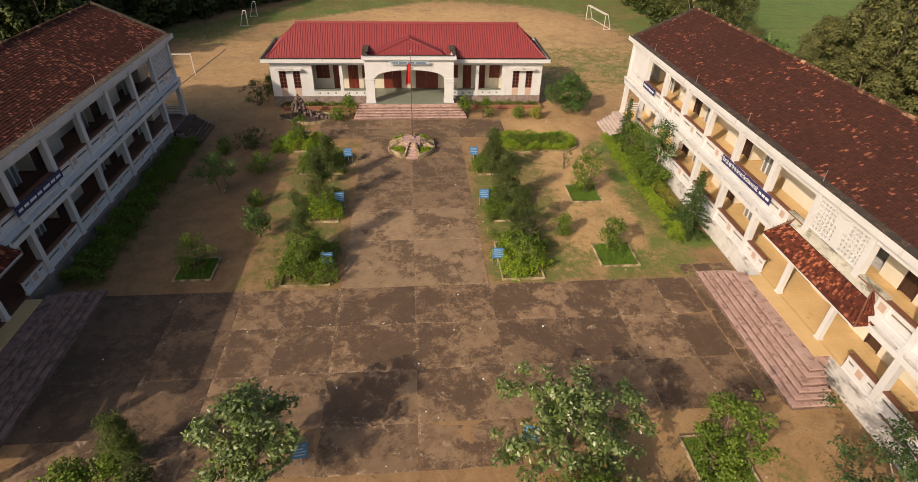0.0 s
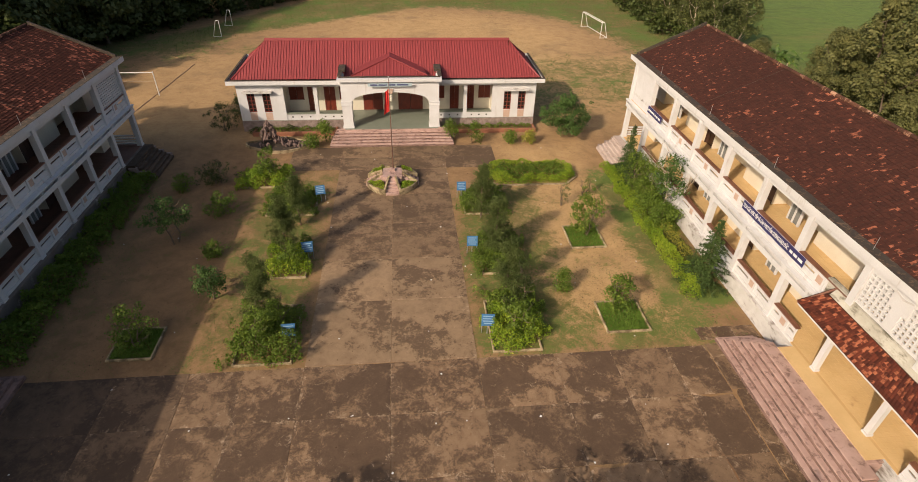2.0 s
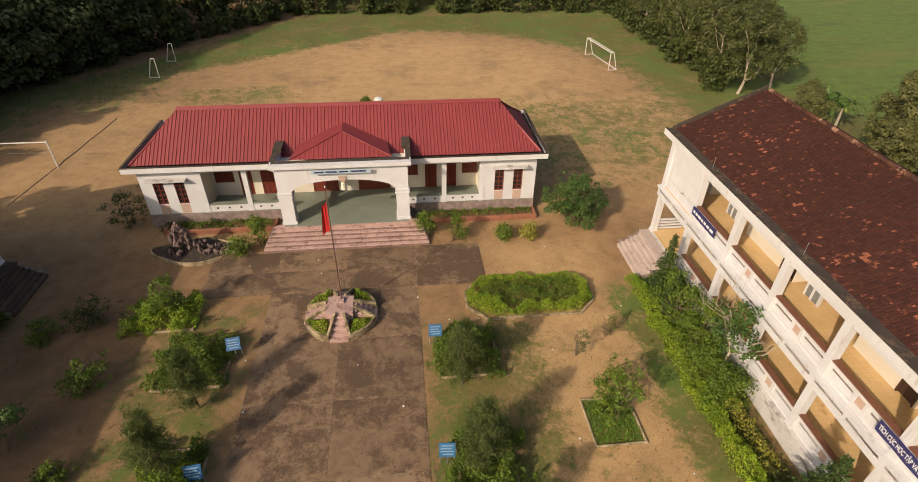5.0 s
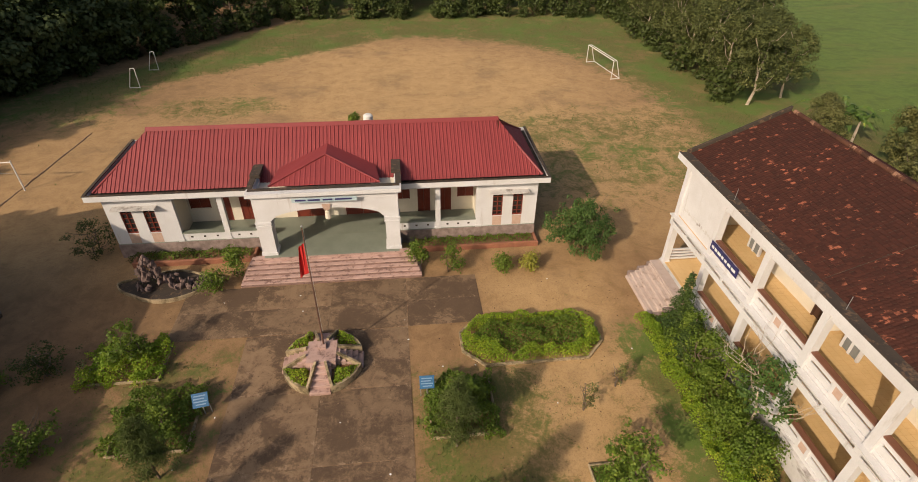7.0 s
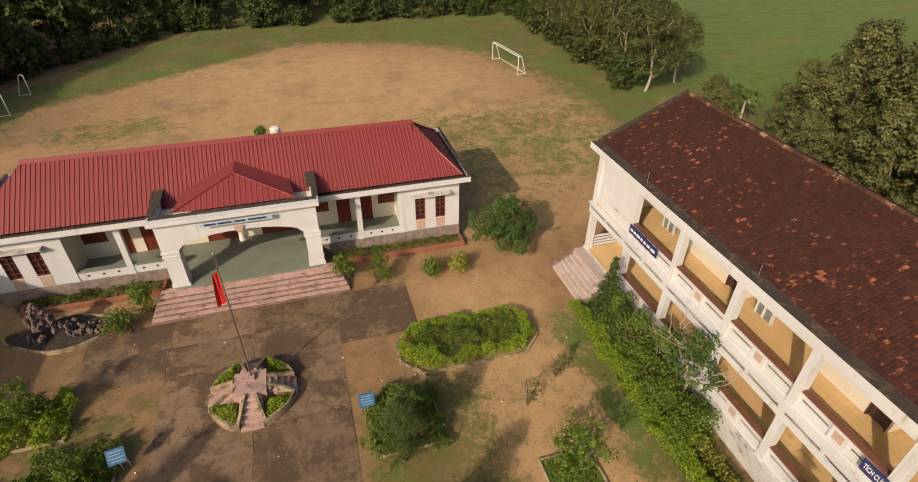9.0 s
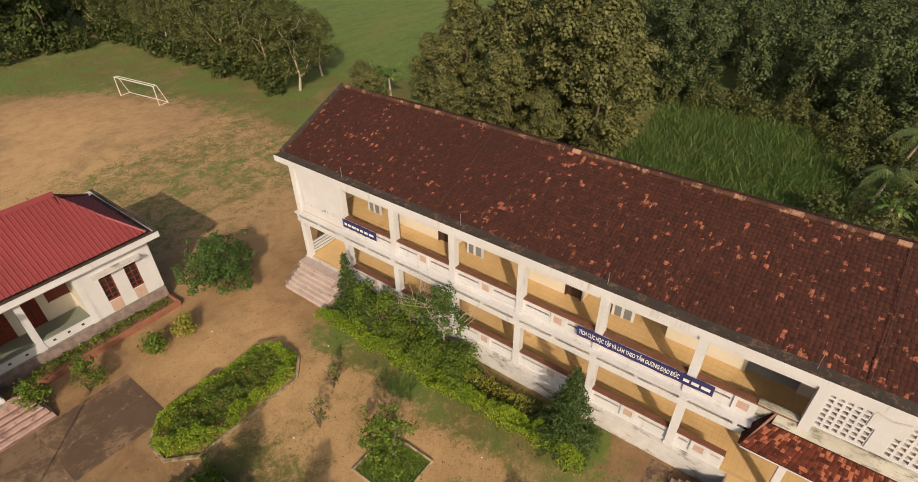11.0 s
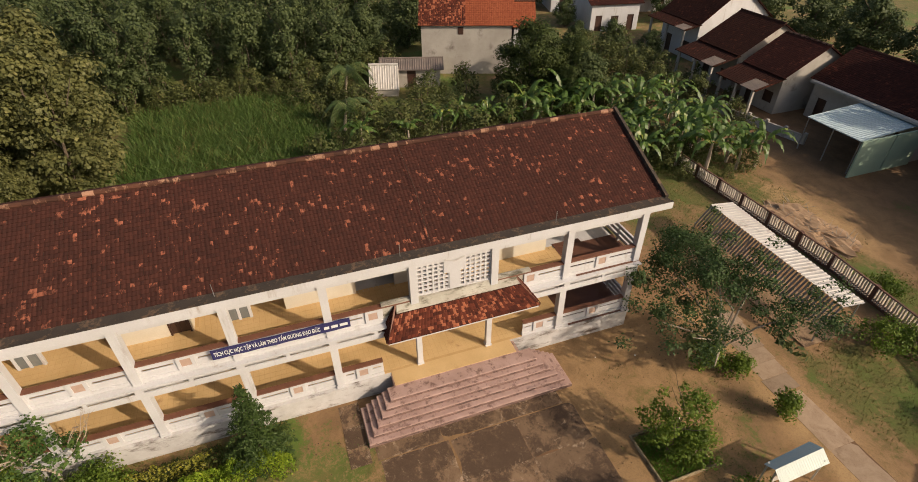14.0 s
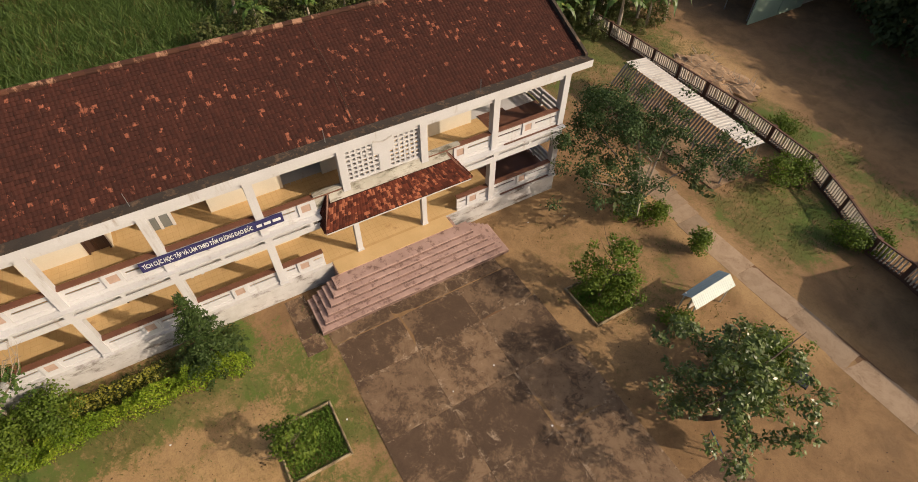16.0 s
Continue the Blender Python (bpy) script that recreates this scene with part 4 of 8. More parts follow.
    for v in (46.0, 38.3, 31.2, 24.0, 16.8):
        part("roof_wire_stay", mk().tube([(0.05, v, 7.8), (0.05, v, 8.45)], [0.015, 0.012], 5), "steel", w)
    for v in (39.9, 22.6):
        part("lightning_wire", mk().tube([(0.3, v, 7.98), (2.8, v - 0.1, 9.17), (RIDGE_U, v, RIDGE_Z + 0.08)], [0.011, 0.011, 0.011], 5), "grime", roof)
    return w


def tile_floor(parent, mk, z, v0, v1, mat, u0=0.065, m=8):
    """Corridor floor tiles with open joints, as real plates."""
    g = mk()
    n = int((v1 - v0) / 0.25)
    for i in range(n):
        for j in range(m):
            a, b = u0 + 0.29 * j, v0 + 0.25 * i
            g.add([(a, b, z + 0.006), (a + 0.275, b, z + 0.006), (a + 0.275, b + 0.236, z + 0.006), (a, b + 0.236, z + 0.006), (a, b, z - 0.005), (a + 0.275, b, z - 0.005), (a + 0.275, b + 0.236, z - 0.005), (a, b + 0.236, z - 0.005)], [(0, 1, 2, 3), (4, 5, 1, 0), (5, 6, 2, 1), (6, 7, 3, 2), (7, 4, 0, 3)])
    part("floor_tiles", g, mat, parent, "worn ceramic floor tiles", "stuff")


def lattice(wing, mk, v0, v1, z0, z1, cols, rows, plaque):
    """A wall of pierced blocks; plaque gives the columns that a solid tablet fills."""
    dv, dz, bar = (v1 - v0) / cols, (z1 - z0) / rows, 0.042
    ob = part("pierced_screen", square_ring(mk(), -0.07, 0.07, (v0 - 0.02, v1 + 0.02, z0 - 0.08, z1 + 0.02), (v0, v1, z0, z1)), "white", wing, "white pierced concrete block screen")
    for i in range(cols):
        for j in range(rows):
            if plaque and ((plaque[0] <= i < plaque[1] and j >= 4) or (plaque[0] + 1 <= i < plaque[1] - 1 and j < 4)):
                continue
            a, b, c, d = v0 + dv * i, v0 + dv * (i + 1), z0 + dz * j, z0 + dz * (j + 1)
            part("block", square_ring(mk(), -0.06, 0.06, (a, b, c, d), (a + bar, b - bar, c + bar, d - bar)), "white", ob)
    if plaque:
        a, b = v0 + dv * plaque[0], v0 + dv * plaque[1]
        t = mk().box(-0.09, 0.07, a, b, z0 + dz * 4, z1 - 0.02).box(-0.09, 0.07, a + dv, b - dv, z0, z0 + dz * 4)
        tab = part("tablet", t, "white", ob, "plain white raised tablet")
        m = (a + b) / 2
        zz = z0 + dz * 7
        part("open_book_relief", mk().hexa([(-0.12, m - 0.45, zz), (-0.09, m - 0.45, zz), (-0.09, m, zz - 0.14), (-0.12, m, zz - 0.14)], [(-0.12, m - 0.45, zz + 0.07), (-0.09, m - 0.45, zz + 0.07), (-0.09, m, zz - 0.07), (-0.12, m, zz - 0.07)]).hexa([(-0.12, m, zz - 0.14), (-0.09, m, zz - 0.14), (-0.09, m + 0.45, zz), (-0.12, m + 0.45, zz)], [(-0.12, m, zz - 0.07), (-0.09, m, zz - 0.07), (-0.09, m + 0.45, zz + 0.07), (-0.12, m + 0.45, zz + 0.07)]), "plinth", tab, "grey open-book relief")
    return ob


school_wing(1)
school_wing(-1)


# ---- cloth banners on the upper balustrades ----
def banner(x, v0, v1, z, face, words, bars, label):
    """face: -1 looks to -x, 1 to +x. bars: stretches of the length, as fractions, that stand for words not spelt out."""
    long, high = abs(v1 - v0), 0.52
    b = thing("banner", label, "banner", (x, (v0 + v1) / 2, z))
    g = Geo()
    n = 24
    v = []
    for i in range(n + 1):
        a, d = -long / 2 + long * i / n, 0.012 * math.sin(i * 1.3)
        v += [(d - 0.008, a, 0), (d + 0.008, a, 0), (d + 0.008, a, high), (d - 0.008, a, high)]
    f = [(4 * i + k, 4 * i + 4 + k, 4 * i + 4 + (k + 1) % 4, 4 * i + (k + 1) % 4) for i in range(n) for k in range(4)]
    g.add(v, f + [(3, 2, 1, 0), (4 * n, 4 * n + 1, 4 * n + 2, 4 * n + 3)])
    part("cloth", g, "navy", b)
    along = -1 if face < 0 else 1
    off = face * 0.028
    if words:
        m = text_mesh(words[0], words[1])
        xs = [p.co.x for p in m.vertices]
        m.transform(Matrix.Diagonal((words[3] * long / (max(xs) - min(xs)), 1, 1, 1)))
        o = part("lettering", m, "letter", b, "white capital lettering")
        o.matrix_local = Matrix.Translation((off, along * words[2] * long, high / 2)) @ pose(0, 0, 0, 90, 0, -90 if face < 0 else 90)
    for a, c in bars:
        y0, y1 = sorted((along * (a - 0.5) * long, along * (c - 0.5) * long))
        part("lettering_bar", Geo().box(off - 0.004, off + 0.004, y0, y1, high * 0.34, high * 0.62), "letter", b)
    return b


banner(19.70, 26.46, 32.0, 4.92, -1, ("T\u00cdCH C\u1ef0C H\u1eccC T\u1eacP V\u00c0 L\u00c0M THEO T\u1ea4M G\u01af\u01a0NG \u00d0\u1ea0O \u00d0\u1ee8C", 0.30, -0.105, 0.755), [(0.80, 0.84), (0.855, 0.905), (0.92, 0.98)], "long navy cloth banner with white capital lettering")
banner(19.70, 43.6, 46.1, 4.92, -1, None, [(0.06, 0.14), (0.17, 0.25), (0.28, 0.40), (0.43, 0.50), (0.54, 0.62), (0.66, 0.76), (0.80, 0.93)], "short navy cloth banner with white lettering")
banner(-20.18, 26.9, 31.3, 4.92, 1, None, [(0.04, 0.12), (0.15, 0.24), (0.27, 0.40), (0.43, 0.52), (0.56, 0.70), (0.73, 0.82), (0.85, 0.95)], "navy cloth banner with pale lettering, shaded")


# ---- the single-storey building with the red sheet roof ----
def ribbed(g, a, b, c, d, pitch=0.34, high=0.024):
    """Ribbed sheet over a quad: a-b along the eave, d-c along the top; ribs run from eave to top."""
    a, b, c, d = (Vector(p) for p in (a, b, c, d))
    n = max(2, int((b - a).length / pitch))
    nrm = (b - a).cross(d - a).normalized()
    prof = []
    for i in range(n):
        for q, h in ((0.0, 0.0), (0.45, 0.0), (0.65, 1.0), (0.80, 1.0)):
            prof.append(((i + q) / n, h))
    prof.append((1.0, 0.0))
    v = [tuple(a + (b - a) * s + nrm * high * h) for s, h in prof] + [tuple(d + (c - d) * s + nrm * high * h) for s, h in prof]
    k = len(prof)
    return g.add(v, [(i, i + 1, k + i + 1, k + i) for i in range(k - 1)])


def hip_sheet(g, a, b, c, d, pitch=0.28, high=0.026):
    """A sheet over the trapezium a-b (eave) and d-c (ridge), with parallel ribs that stop at the hips."""
    a, b, c, d = (Vector(p) for p in (a, b, c, d))
    along = (b - a).normalized()
    up = ((d + c) / 2 - (a + b) / 2)
    up -= along * up.dot(along)
    nrm = along.cross(up).normalized()
    full, i0, i1 = (b - a).length, (d - a).dot(along), (c - a).dot(along)
    n = int(full / pitch)
    w = pitch * 0.2
    line = [(0.0, 0.0), (full, 0.0), (i0, 0.0), (i1, 0.0)]
    for i in range(1, n):
        m = full * i / n
        line += [(m - w, 0.0), (m - w * 0.4, high), (m + w * 0.4, high), (m + w, 0.0)]
    line = [p for p in sorted(line) if 0.0 <= p[0] <= full]
    v = []
    for m, h in line:
        q = min(1.0, m / i0 if i0 > 1e-6 else 1.0, (full - m) / (full - i1) if full - i1 > 1e-6 else 1.0)
        v += [tuple(a + along * m + nrm * h), tuple(a + along * m + up * max(q, 0.002) + nrm * h)]
    g.add(v, [(2 * k, 2 * k + 2, 2 * k + 3, 2 * k + 1) for k in range(len(line) - 1)])
    return g


def red_building():
    o = thing("assembly_hall", "single-storey cream building with red ribbed sheet roof and arched porch", "school building")
    FL = 0.95
    X0, X1, YF, YB = -13.6, 12.95, 55.0, 61.6
    part("plinth", Geo().box(X0, X1, YF - 0.1, YB, -0.3, FL - 0.02), "stone", o, "rough stone-faced plinth")
    part("floor", Geo().box(X0 + 0.05, X1 - 0.05, YF - 0.05, YB - 0.05, FL - 0.02, FL), "greenfloor", o, "smooth grey-green floor")
    top = 4.35
    # closed end rooms with two slim windows each
    for a, b in ((X0, -9.9), (9.25, X1)):
        g = Geo()
        wins = [a + (b - a) * 0.30, a + (b - a) * 0.66]
        at = a
        for c in wins:
            g.box(at, c - 0.33, YF, YF + 0.2, FL, top).box(c - 0.33, c + 0.33, YF, YF + 0.2, FL, FL + 0.75).box(c - 0.33, c + 0.33, YF, YF + 0.2, FL + 2.5, top)
            at = c + 0.33
        g.box(at, b, YF, YF + 0.2, FL, top)
        outer = a if a < 0 else b - 0.2
        g.box(outer, outer + 0.2, YF + 0.2, YB, FL, top)
        part("wall", g, "white", o)
        part("sun_hood", Geo().box(wins[0] - 0.6, wins[1] + 0.6, YF - 0.45, YF, FL + 2.62, FL + 2.72), "plinth", o)
        for c in wins:
            w = part("window", Geo().box(c - 0.33, c - 0.27, YF + 0.05, YF + 0.13, FL + 0.75, FL + 2.5).box(c + 0.27, c + 0.33, YF + 0.05, YF + 0.13, FL + 0.75, FL + 2.5).box(c - 0.27, c + 0.27, YF + 0.05, YF + 0.13, FL + 2.42, FL + 2.5).box(c - 0.27, c + 0.27, YF + 0.05, YF + 0.13, FL + 0.75, FL + 0.83), "redwood", o)
            for i in range(4):
                part("window_bar", Geo().box(c - 0.26, c + 0.26, YF + 0.07, YF + 0.11, FL + 1.05 + 0.36 * i, FL + 1.10 + 0.36 * i), "redwood", w)
            part("mullion", Geo().box(c - 0.03, c + 0.03, YF + 0.06, YF + 0.12, FL + 0.83, FL + 2.42), "redwood", w)
            part("pane", Geo().box(c - 0.27, c + 0.27, YF + 0.115, YF + 0.125, FL + 0.83, FL + 2.42), "glass", w)
            part("apron", Geo().box(c - 0.30, c + 0.30, YF - 0.012, YF + 0.01, FL + 0.02, FL + 0.72), "redtile", w, "brown tiled apron")
    # verandah: back wall with red doors and windows, posts, low walls
    back = Geo()
    spans = []
    for c, wide, kind in ((-8.95, 1.3, "win"), (-7.5, 0.85, "door"), (-5.95, 1.0, "door"), (-4.55, 1.0, "win"), (-2.0, 1.8, "door"), (1.5, 2.3, "door"), (4.2, 1.0, "win"), (5.65, 0.85, "door"), (7.1, 0.85, "door"), (8.5, 1.1, "win")):
        spans.append((c - wide / 2, c + wide / 2, kind))
    at = -9.9
    YV = 57.2
    for a, b, kind in spans:
        back.box(at, a, YV, YV + 0.2, FL, top)
        lo, hi = (FL + 1.05, FL + 2.4) if kind == "win" else (FL, FL + 2.4)
        if kind == "win":
            back.box(a, b, YV, YV + 0.2, FL, lo)
        back.box(a, b, YV, YV + 0.2, hi, top)
        at = b
    back.box(at, 9.25, YV, YV + 0.2, FL, top).box(-9.95, -9.75, YF + 0.2, YV, FL, top).box(9.1, 9.3, YF + 0.2, YV, FL, top).box(X0, X1, YB - 0.2, YB, FL, top)
    part("wall", back, "cream", o)
    for a, b, kind in spans:
        lo = FL + 1.05 if kind == "win" else FL
        hi = FL + 2.4
        d = part("window" if kind == "win" else "door", Geo().box(a, a + 0.07, YV - 0.02, YV + 0.1, lo, hi).box(b - 0.07, b, YV - 0.02, YV + 0.1, lo, hi).box(a, b, YV - 0.02, YV + 0.1, hi - 0.07, hi), "redwood", o, "red varnished wooden " + ("window" if kind == "win" else "door"))
        m = (a + b) / 2
        for s, e in ((a + 0.07, m - 0.01), (m + 0.01, b - 0.07)):
            g = Geo().box(s, e, YV + 0.02, YV + 0.06, lo + 0.01, hi - 0.07)
            k = 3 if kind == "win" else 2
            for i in range(k):
                h = (hi - lo - 0.2) / k
                g.box(s + 0.08, e - 0.08, YV, YV + 0.02, lo + 0.1 + h * i, lo + h * (i + 1))
            part("leaf", g, "redwood", d)
    for x in (-9.8, -6.9, 6.45, 9.1):
        part("verandah_post", Geo().box(x - 0.16, x + 0.16, YF - 0.02, YF + 0.28, FL, top).box(x - 0.19, x + 0.19, YF - 0.05, YF + 0.31, FL, FL + 0.15).box(x - 0.19, x + 0.19, YF - 0.05, YF + 0.31, top - 0.2, top - 0.12), "white", o)
    for a, b in ((-9.64, -7.06), (-6.74, -4.3), (3.75, 6.29), (6.61, 8.94)):
        g = Geo().box(a, b, YF + 0.02, YF + 0.16, FL, FL + 0.55)
        ob = part("low_wall", g, "white", o)
        part("ledge", Geo().box(a, b, YF - 0.04, YF + 0.30, FL + 0.55, FL + 0.62), "greenfloor", ob, "grey-green bench ledge")
        for i in range(3):
            x = a + (b - a) * (0.2 + 0.3 * i)
            part("spout_hole", Geo().box(x - 0.07, x + 0.07, YF + 0.012, YF + 0.03, FL + 0.22, FL + 0.34), "grime", ob)
    part("front_beam", Geo().box(-9.9, -4.35, YF, YF + 0.2, top - 0.35, top).box(3.85, 9.25, YF, YF + 0.2, top - 0.35, top), "white", o)
    # eaves slab and the boxed gutter round the roof
    E0, E1, G0, G1 = -14.2, 13.55, 54.45, 62.2
    ev = part("eaves_slab", Geo().box(E0, E1, G0, G1, 4.35, 4.47), "white", o, "white concrete eaves slab")
    for x0, x1, y0, y1 in ((E0, E1, G0, G0 + 0.12), (E0, E0 + 0.12, G0 + 0.12, G1), (E1 - 0.12, E1, G0 + 0.12, G1), (E0 + 0.12, E1 - 0.12, G1 - 0.12, G1)):
        part("eaves_upstand", Geo().box(x0, x1, y0, y1, 4.47, 4.72), "white", ev)
    for x0, x1, y0, y1, z1 in ((E0 - 0.02, E1 + 0.02, G0 - 0.02, G0 + 0.14, 4.75), (E0 - 0.02, E0 + 0.16, G0 + 0.14, G1, 4.78), (E1 - 0.16, E1 + 0.02, G0 + 0.14, G1, 4.78)):
        part("eaves_coping", Geo().box(x0, x1, y0, y1, 4.72, z1), "grime", ev, "blackened eaves coping")
    part("gutter_bed", Geo().box(E0 + 0.12, E1 - 0.12, G0 + 0.12, G1 - 0.12, 4.47, 4.5), "grime", ev)
    # roof sheets
    RX0, RX1, RY, RZ = -11.1, 10.6, 58.25, 7.2
    f0, f1, fy, by, fz = -13.75, 13.1, 54.85, 61.8, 4.72
    roof = part("roof", hip_sheet(Geo(), (f0, fy, fz), (f1, fy, fz), (RX1, RY, RZ), (RX0, RY, RZ), 0.235, 0.036), "redroof", o, "red ribbed sheet roof")
    part("back_sheet", hip_sheet(Geo(), (f1, by, fz), (f0, by, fz), (RX0, RY, RZ), (RX1, RY, RZ), 0.28, 0.024), "redroof", roof)
    part("hip_sheet", hip_sheet(Geo(), (f1, fy, fz), (f1, by, fz), (RX1 + 0.25, RY + 0.5, RZ - 0.55), (RX1 + 0.25, RY - 0.5, RZ - 0.55), 0.28, 0.024), "redroof", roof)
    part("hip_sheet", hip_sheet(Geo(), (f0, by, fz), (f0, fy, fz), (RX0 - 0.25, RY - 0.5, RZ - 0.55), (RX0 - 0.25, RY + 0.5, RZ - 0.55), 0.28, 0.024), "redroof", roof)
    part("ridge_cap", Geo().hexa([(RX0 - 0.1, RY - 0.22, RZ - 0.1), (RX1 + 0.1, RY - 0.22, RZ - 0.1), (RX1 + 0.1, RY + 0.22, RZ - 0.1), (RX0 - 0.1, RY + 0.22, RZ - 0.1)], [(RX0 - 0.1, RY - 0.02, RZ + 0.09), (RX1 + 0.1, RY - 0.02, RZ + 0.09), (RX1 + 0.1, RY + 0.02, RZ + 0.09), (RX0 - 0.1, RY + 0.02, RZ + 0.09)]), "redroof", roof)
    for x in (RX0, RX1):
        s = -1 if x < 0 else 1
        part("gablet", Geo().add([(x, RY - 0.75, RZ - 0.55), (x, RY + 0.75, RZ - 0.55), (x, RY, RZ + 0.03), (x + s * 0.12, RY - 0.75, RZ - 0.6), (x + s * 0.12, RY + 0.75, RZ - 0.6), (x + s * 0.12, RY, RZ + 0.03)], [(0, 1, 2), (5, 4, 3), (0, 2, 5, 3), (1, 4, 5, 2), (0, 3, 4, 1)]), "claybrown", roof)
        for y, e in ((fy, -1), (by, 1)):
            part("hip_cap", Geo().tube([((f0 if s < 0 else f1), y, fz + 0.03), (x + s * 0.2, RY + e * 0.4, RZ - 0.42)], [0.08, 0.08], 6), "redroof", roof)
    # porch: arch on two pillars, parapet, small hipped roof, steps
    P0, P1, PY = -4.45, 3.95, 53.0
    spring, crown = 3.35, 4.15
    arch = Geo()
    n = 18
    a0, a1 = P0 + 0.85, P1 - 0.85
    line = [(P0 + 0.02, spring)] + [(a0 + (a1 - a0) * i / n, spring + (crown - spring) * math.sqrt(max(0.0, 1 - (2.0 * i / n - 1) ** 2))) for i in range(n + 1)] + [(P1 - 0.02, spring)]
    k = len(line)
    v = [(x, y, z) for y in (PY, PY + 0.3) for x, z in line] + [(x, y, 5.15) for y in (PY, PY + 0.3) for x, z in line]
    f = []
    for i in range(k - 1):
        f += [(i, i + 1, 2 * k + i + 1, 2 * k + i), (k + i + 1, k + i, 3 * k + i, 3 * k + i + 1), (i + 1, i, k + i, k + i + 1), (2 * k + i, 2 * k + i + 1, 3 * k + i + 1, 3 * k + i)]
    arch.add(v, f + [(0, 2 * k, 3 * k, k), (k - 1, 2 * k - 1, 4 * k - 1, 3 * k - 1)])
    por = part("porch", arch, "white", o, "white arched entrance porch")
    for a, b in ((P0, a0), (a1, P1)):
        part("pillar", Geo().box(a, b, PY - 0.02, PY + 0.75, FL, spring).box(a - 0.06, b + 0.06, PY - 0.08, PY + 0.81, FL, FL + 0.2).box(a - 0.05, b + 0.05, PY - 0.07, PY + 0.80, spring - 0.14, spring - 0.02).box(a - 0.05, b + 0.05, PY - 0.07, PY + 0.80, spring - 0.36, spring - 0.28), "white", por)
    part("keystone", Geo().hexa([(-0.4, PY - 0.06, crown - 0.12), (-0.1, PY - 0.06, crown - 0.12), (-0.1, PY, crown - 0.12), (-0.4, PY, crown - 0.12)], [(-0.5, PY - 0.1, crown + 0.28), (0.0, PY - 0.1, crown + 0.28), (0.0, PY, crown + 0.28), (-0.5, PY, crown + 0.28)]), "redtile", por, "brown keystone bracket")
    part("cornice", Geo().box(P0 - 0.2, P1 + 0.2, PY - 0.3, PY + 0.35, 5.15, 5.4).box(P0 - 0.2, P0 + 0.1, PY + 0.35, 56.2, 4.75, 5.4).box(P1 - 0.1, P1 + 0.2, PY + 0.35, 56.2, 4.75, 5.4), "white", por)
    part("cornice_top", Geo().box(P0 - 0.1, P1 + 0.1, PY + 0.06, PY + 0.37, 5.4, 5.43).box(P0 - 0.22, P0 + 0.12, PY + 0.37, 56.2, 5.4, 5.44).box(P1 - 0.12, P1 + 0.22, PY + 0.37, 56.2, 5.4, 5.44).box(P0 - 0.22, P0 + 0.35, 54.6, 56.0, 5.4, 5.62).box(P1 - 0.35, P1 + 0.22, 54.6, 56.0, 5.4, 5.62), "grime", por, "blackened parapet top")
    for x0 in (P0 + 0.02, P1 - 0.2):
        part("porch_side_wall", Geo().box(x0, x0 + 0.18, PY + 0.75, YF, 3.2, 5.15), "white", por)
    part("porch_slab", Geo().box(P0, P1, PY + 0.3, 57.2, 4.75, 4.87), "cream", por)
    ax, ay, az = -0.25, 55.5, 6.35
    q0, q1, qy = P0 + 1.0, P1 - 1.0, PY + 0.5
    part("porch_roof", hip_sheet(Geo(), (q0, qy, 5.42), (q1, qy, 5.42), (ax + 0.02, ay, az), (ax - 0.02, ay, az), 0.28, 0.02).add([(q0, qy, 5.42), (ax, ay, az), (ax, ay + 1.6, az), (q0 + 0.3, 55.8, 5.42)], [(0, 1, 2, 3)]).add([(q1, qy, 5.42), (ax, ay, az), (ax, ay + 1.6, az), (q1 - 0.3, 55.8, 5.42)], [(3, 2, 1, 0)]), "redroof", por, "small hipped red sheet roof")
    for x in (q0, q1):
        part("porch_hip_cap", Geo().tube([(x, qy, 5.46), (ax, ay, az + 0.04)], [0.05, 0.05], 6), "redroof", por)
    # Unidentified pale shape below the keystone, added as a hanging pendant.
    part("hanging_lamp", Geo().tube([(-0.25, PY + 0.12, crown), (-0.25, PY + 0.12, crown - 0.25), (-0.25, PY + 0.12, crown - 0.3), (-0.25, PY + 0.12, crown - 0.75), (-0.25, PY + 0.12, crown - 0.85)], [0.015, 0.015, 0.14, 0.18, 0.05], 8), "cream", por, "pale hanging shape below the keystone")
    part("name_board", Geo().box(-2.1, 1.6, PY - 0.34, PY - 0.305, 4.78, 5.05), "palebluetin", por, "narrow grey-blue name board")
    for a, b in ((-1.9, -1.3), (-1.2, -0.5), (-0.35, 0.2), (0.35, 1.3)):
        part("lettering_bar", Geo().box(a, b, PY - 0.347, PY - 0.34, 4.86, 4.97), "navy", por)
    part("porch_floor", Geo().box(P0 + 0.1, P1 - 0.1, PY - 0.3, YF - 0.06, -0.2, FL + 0.004), "greenfloor", por)
    st = part("porch_steps", Geo().box(-4.9, 4.4, PY - 0.42, PY - 0.02, -0.2, FL - 0.01), "pink", o, "wide pinkish entrance steps")
    for k in range(6):
        y = 51.2 + 0.29 * k
        step = part("step", Geo().soft_box(-5.6 + 0.1 * k, 5.15 - 0.1 * k, y, PY - 0.1, -0.2, 0.157 * (k + 1)), "pink", st)
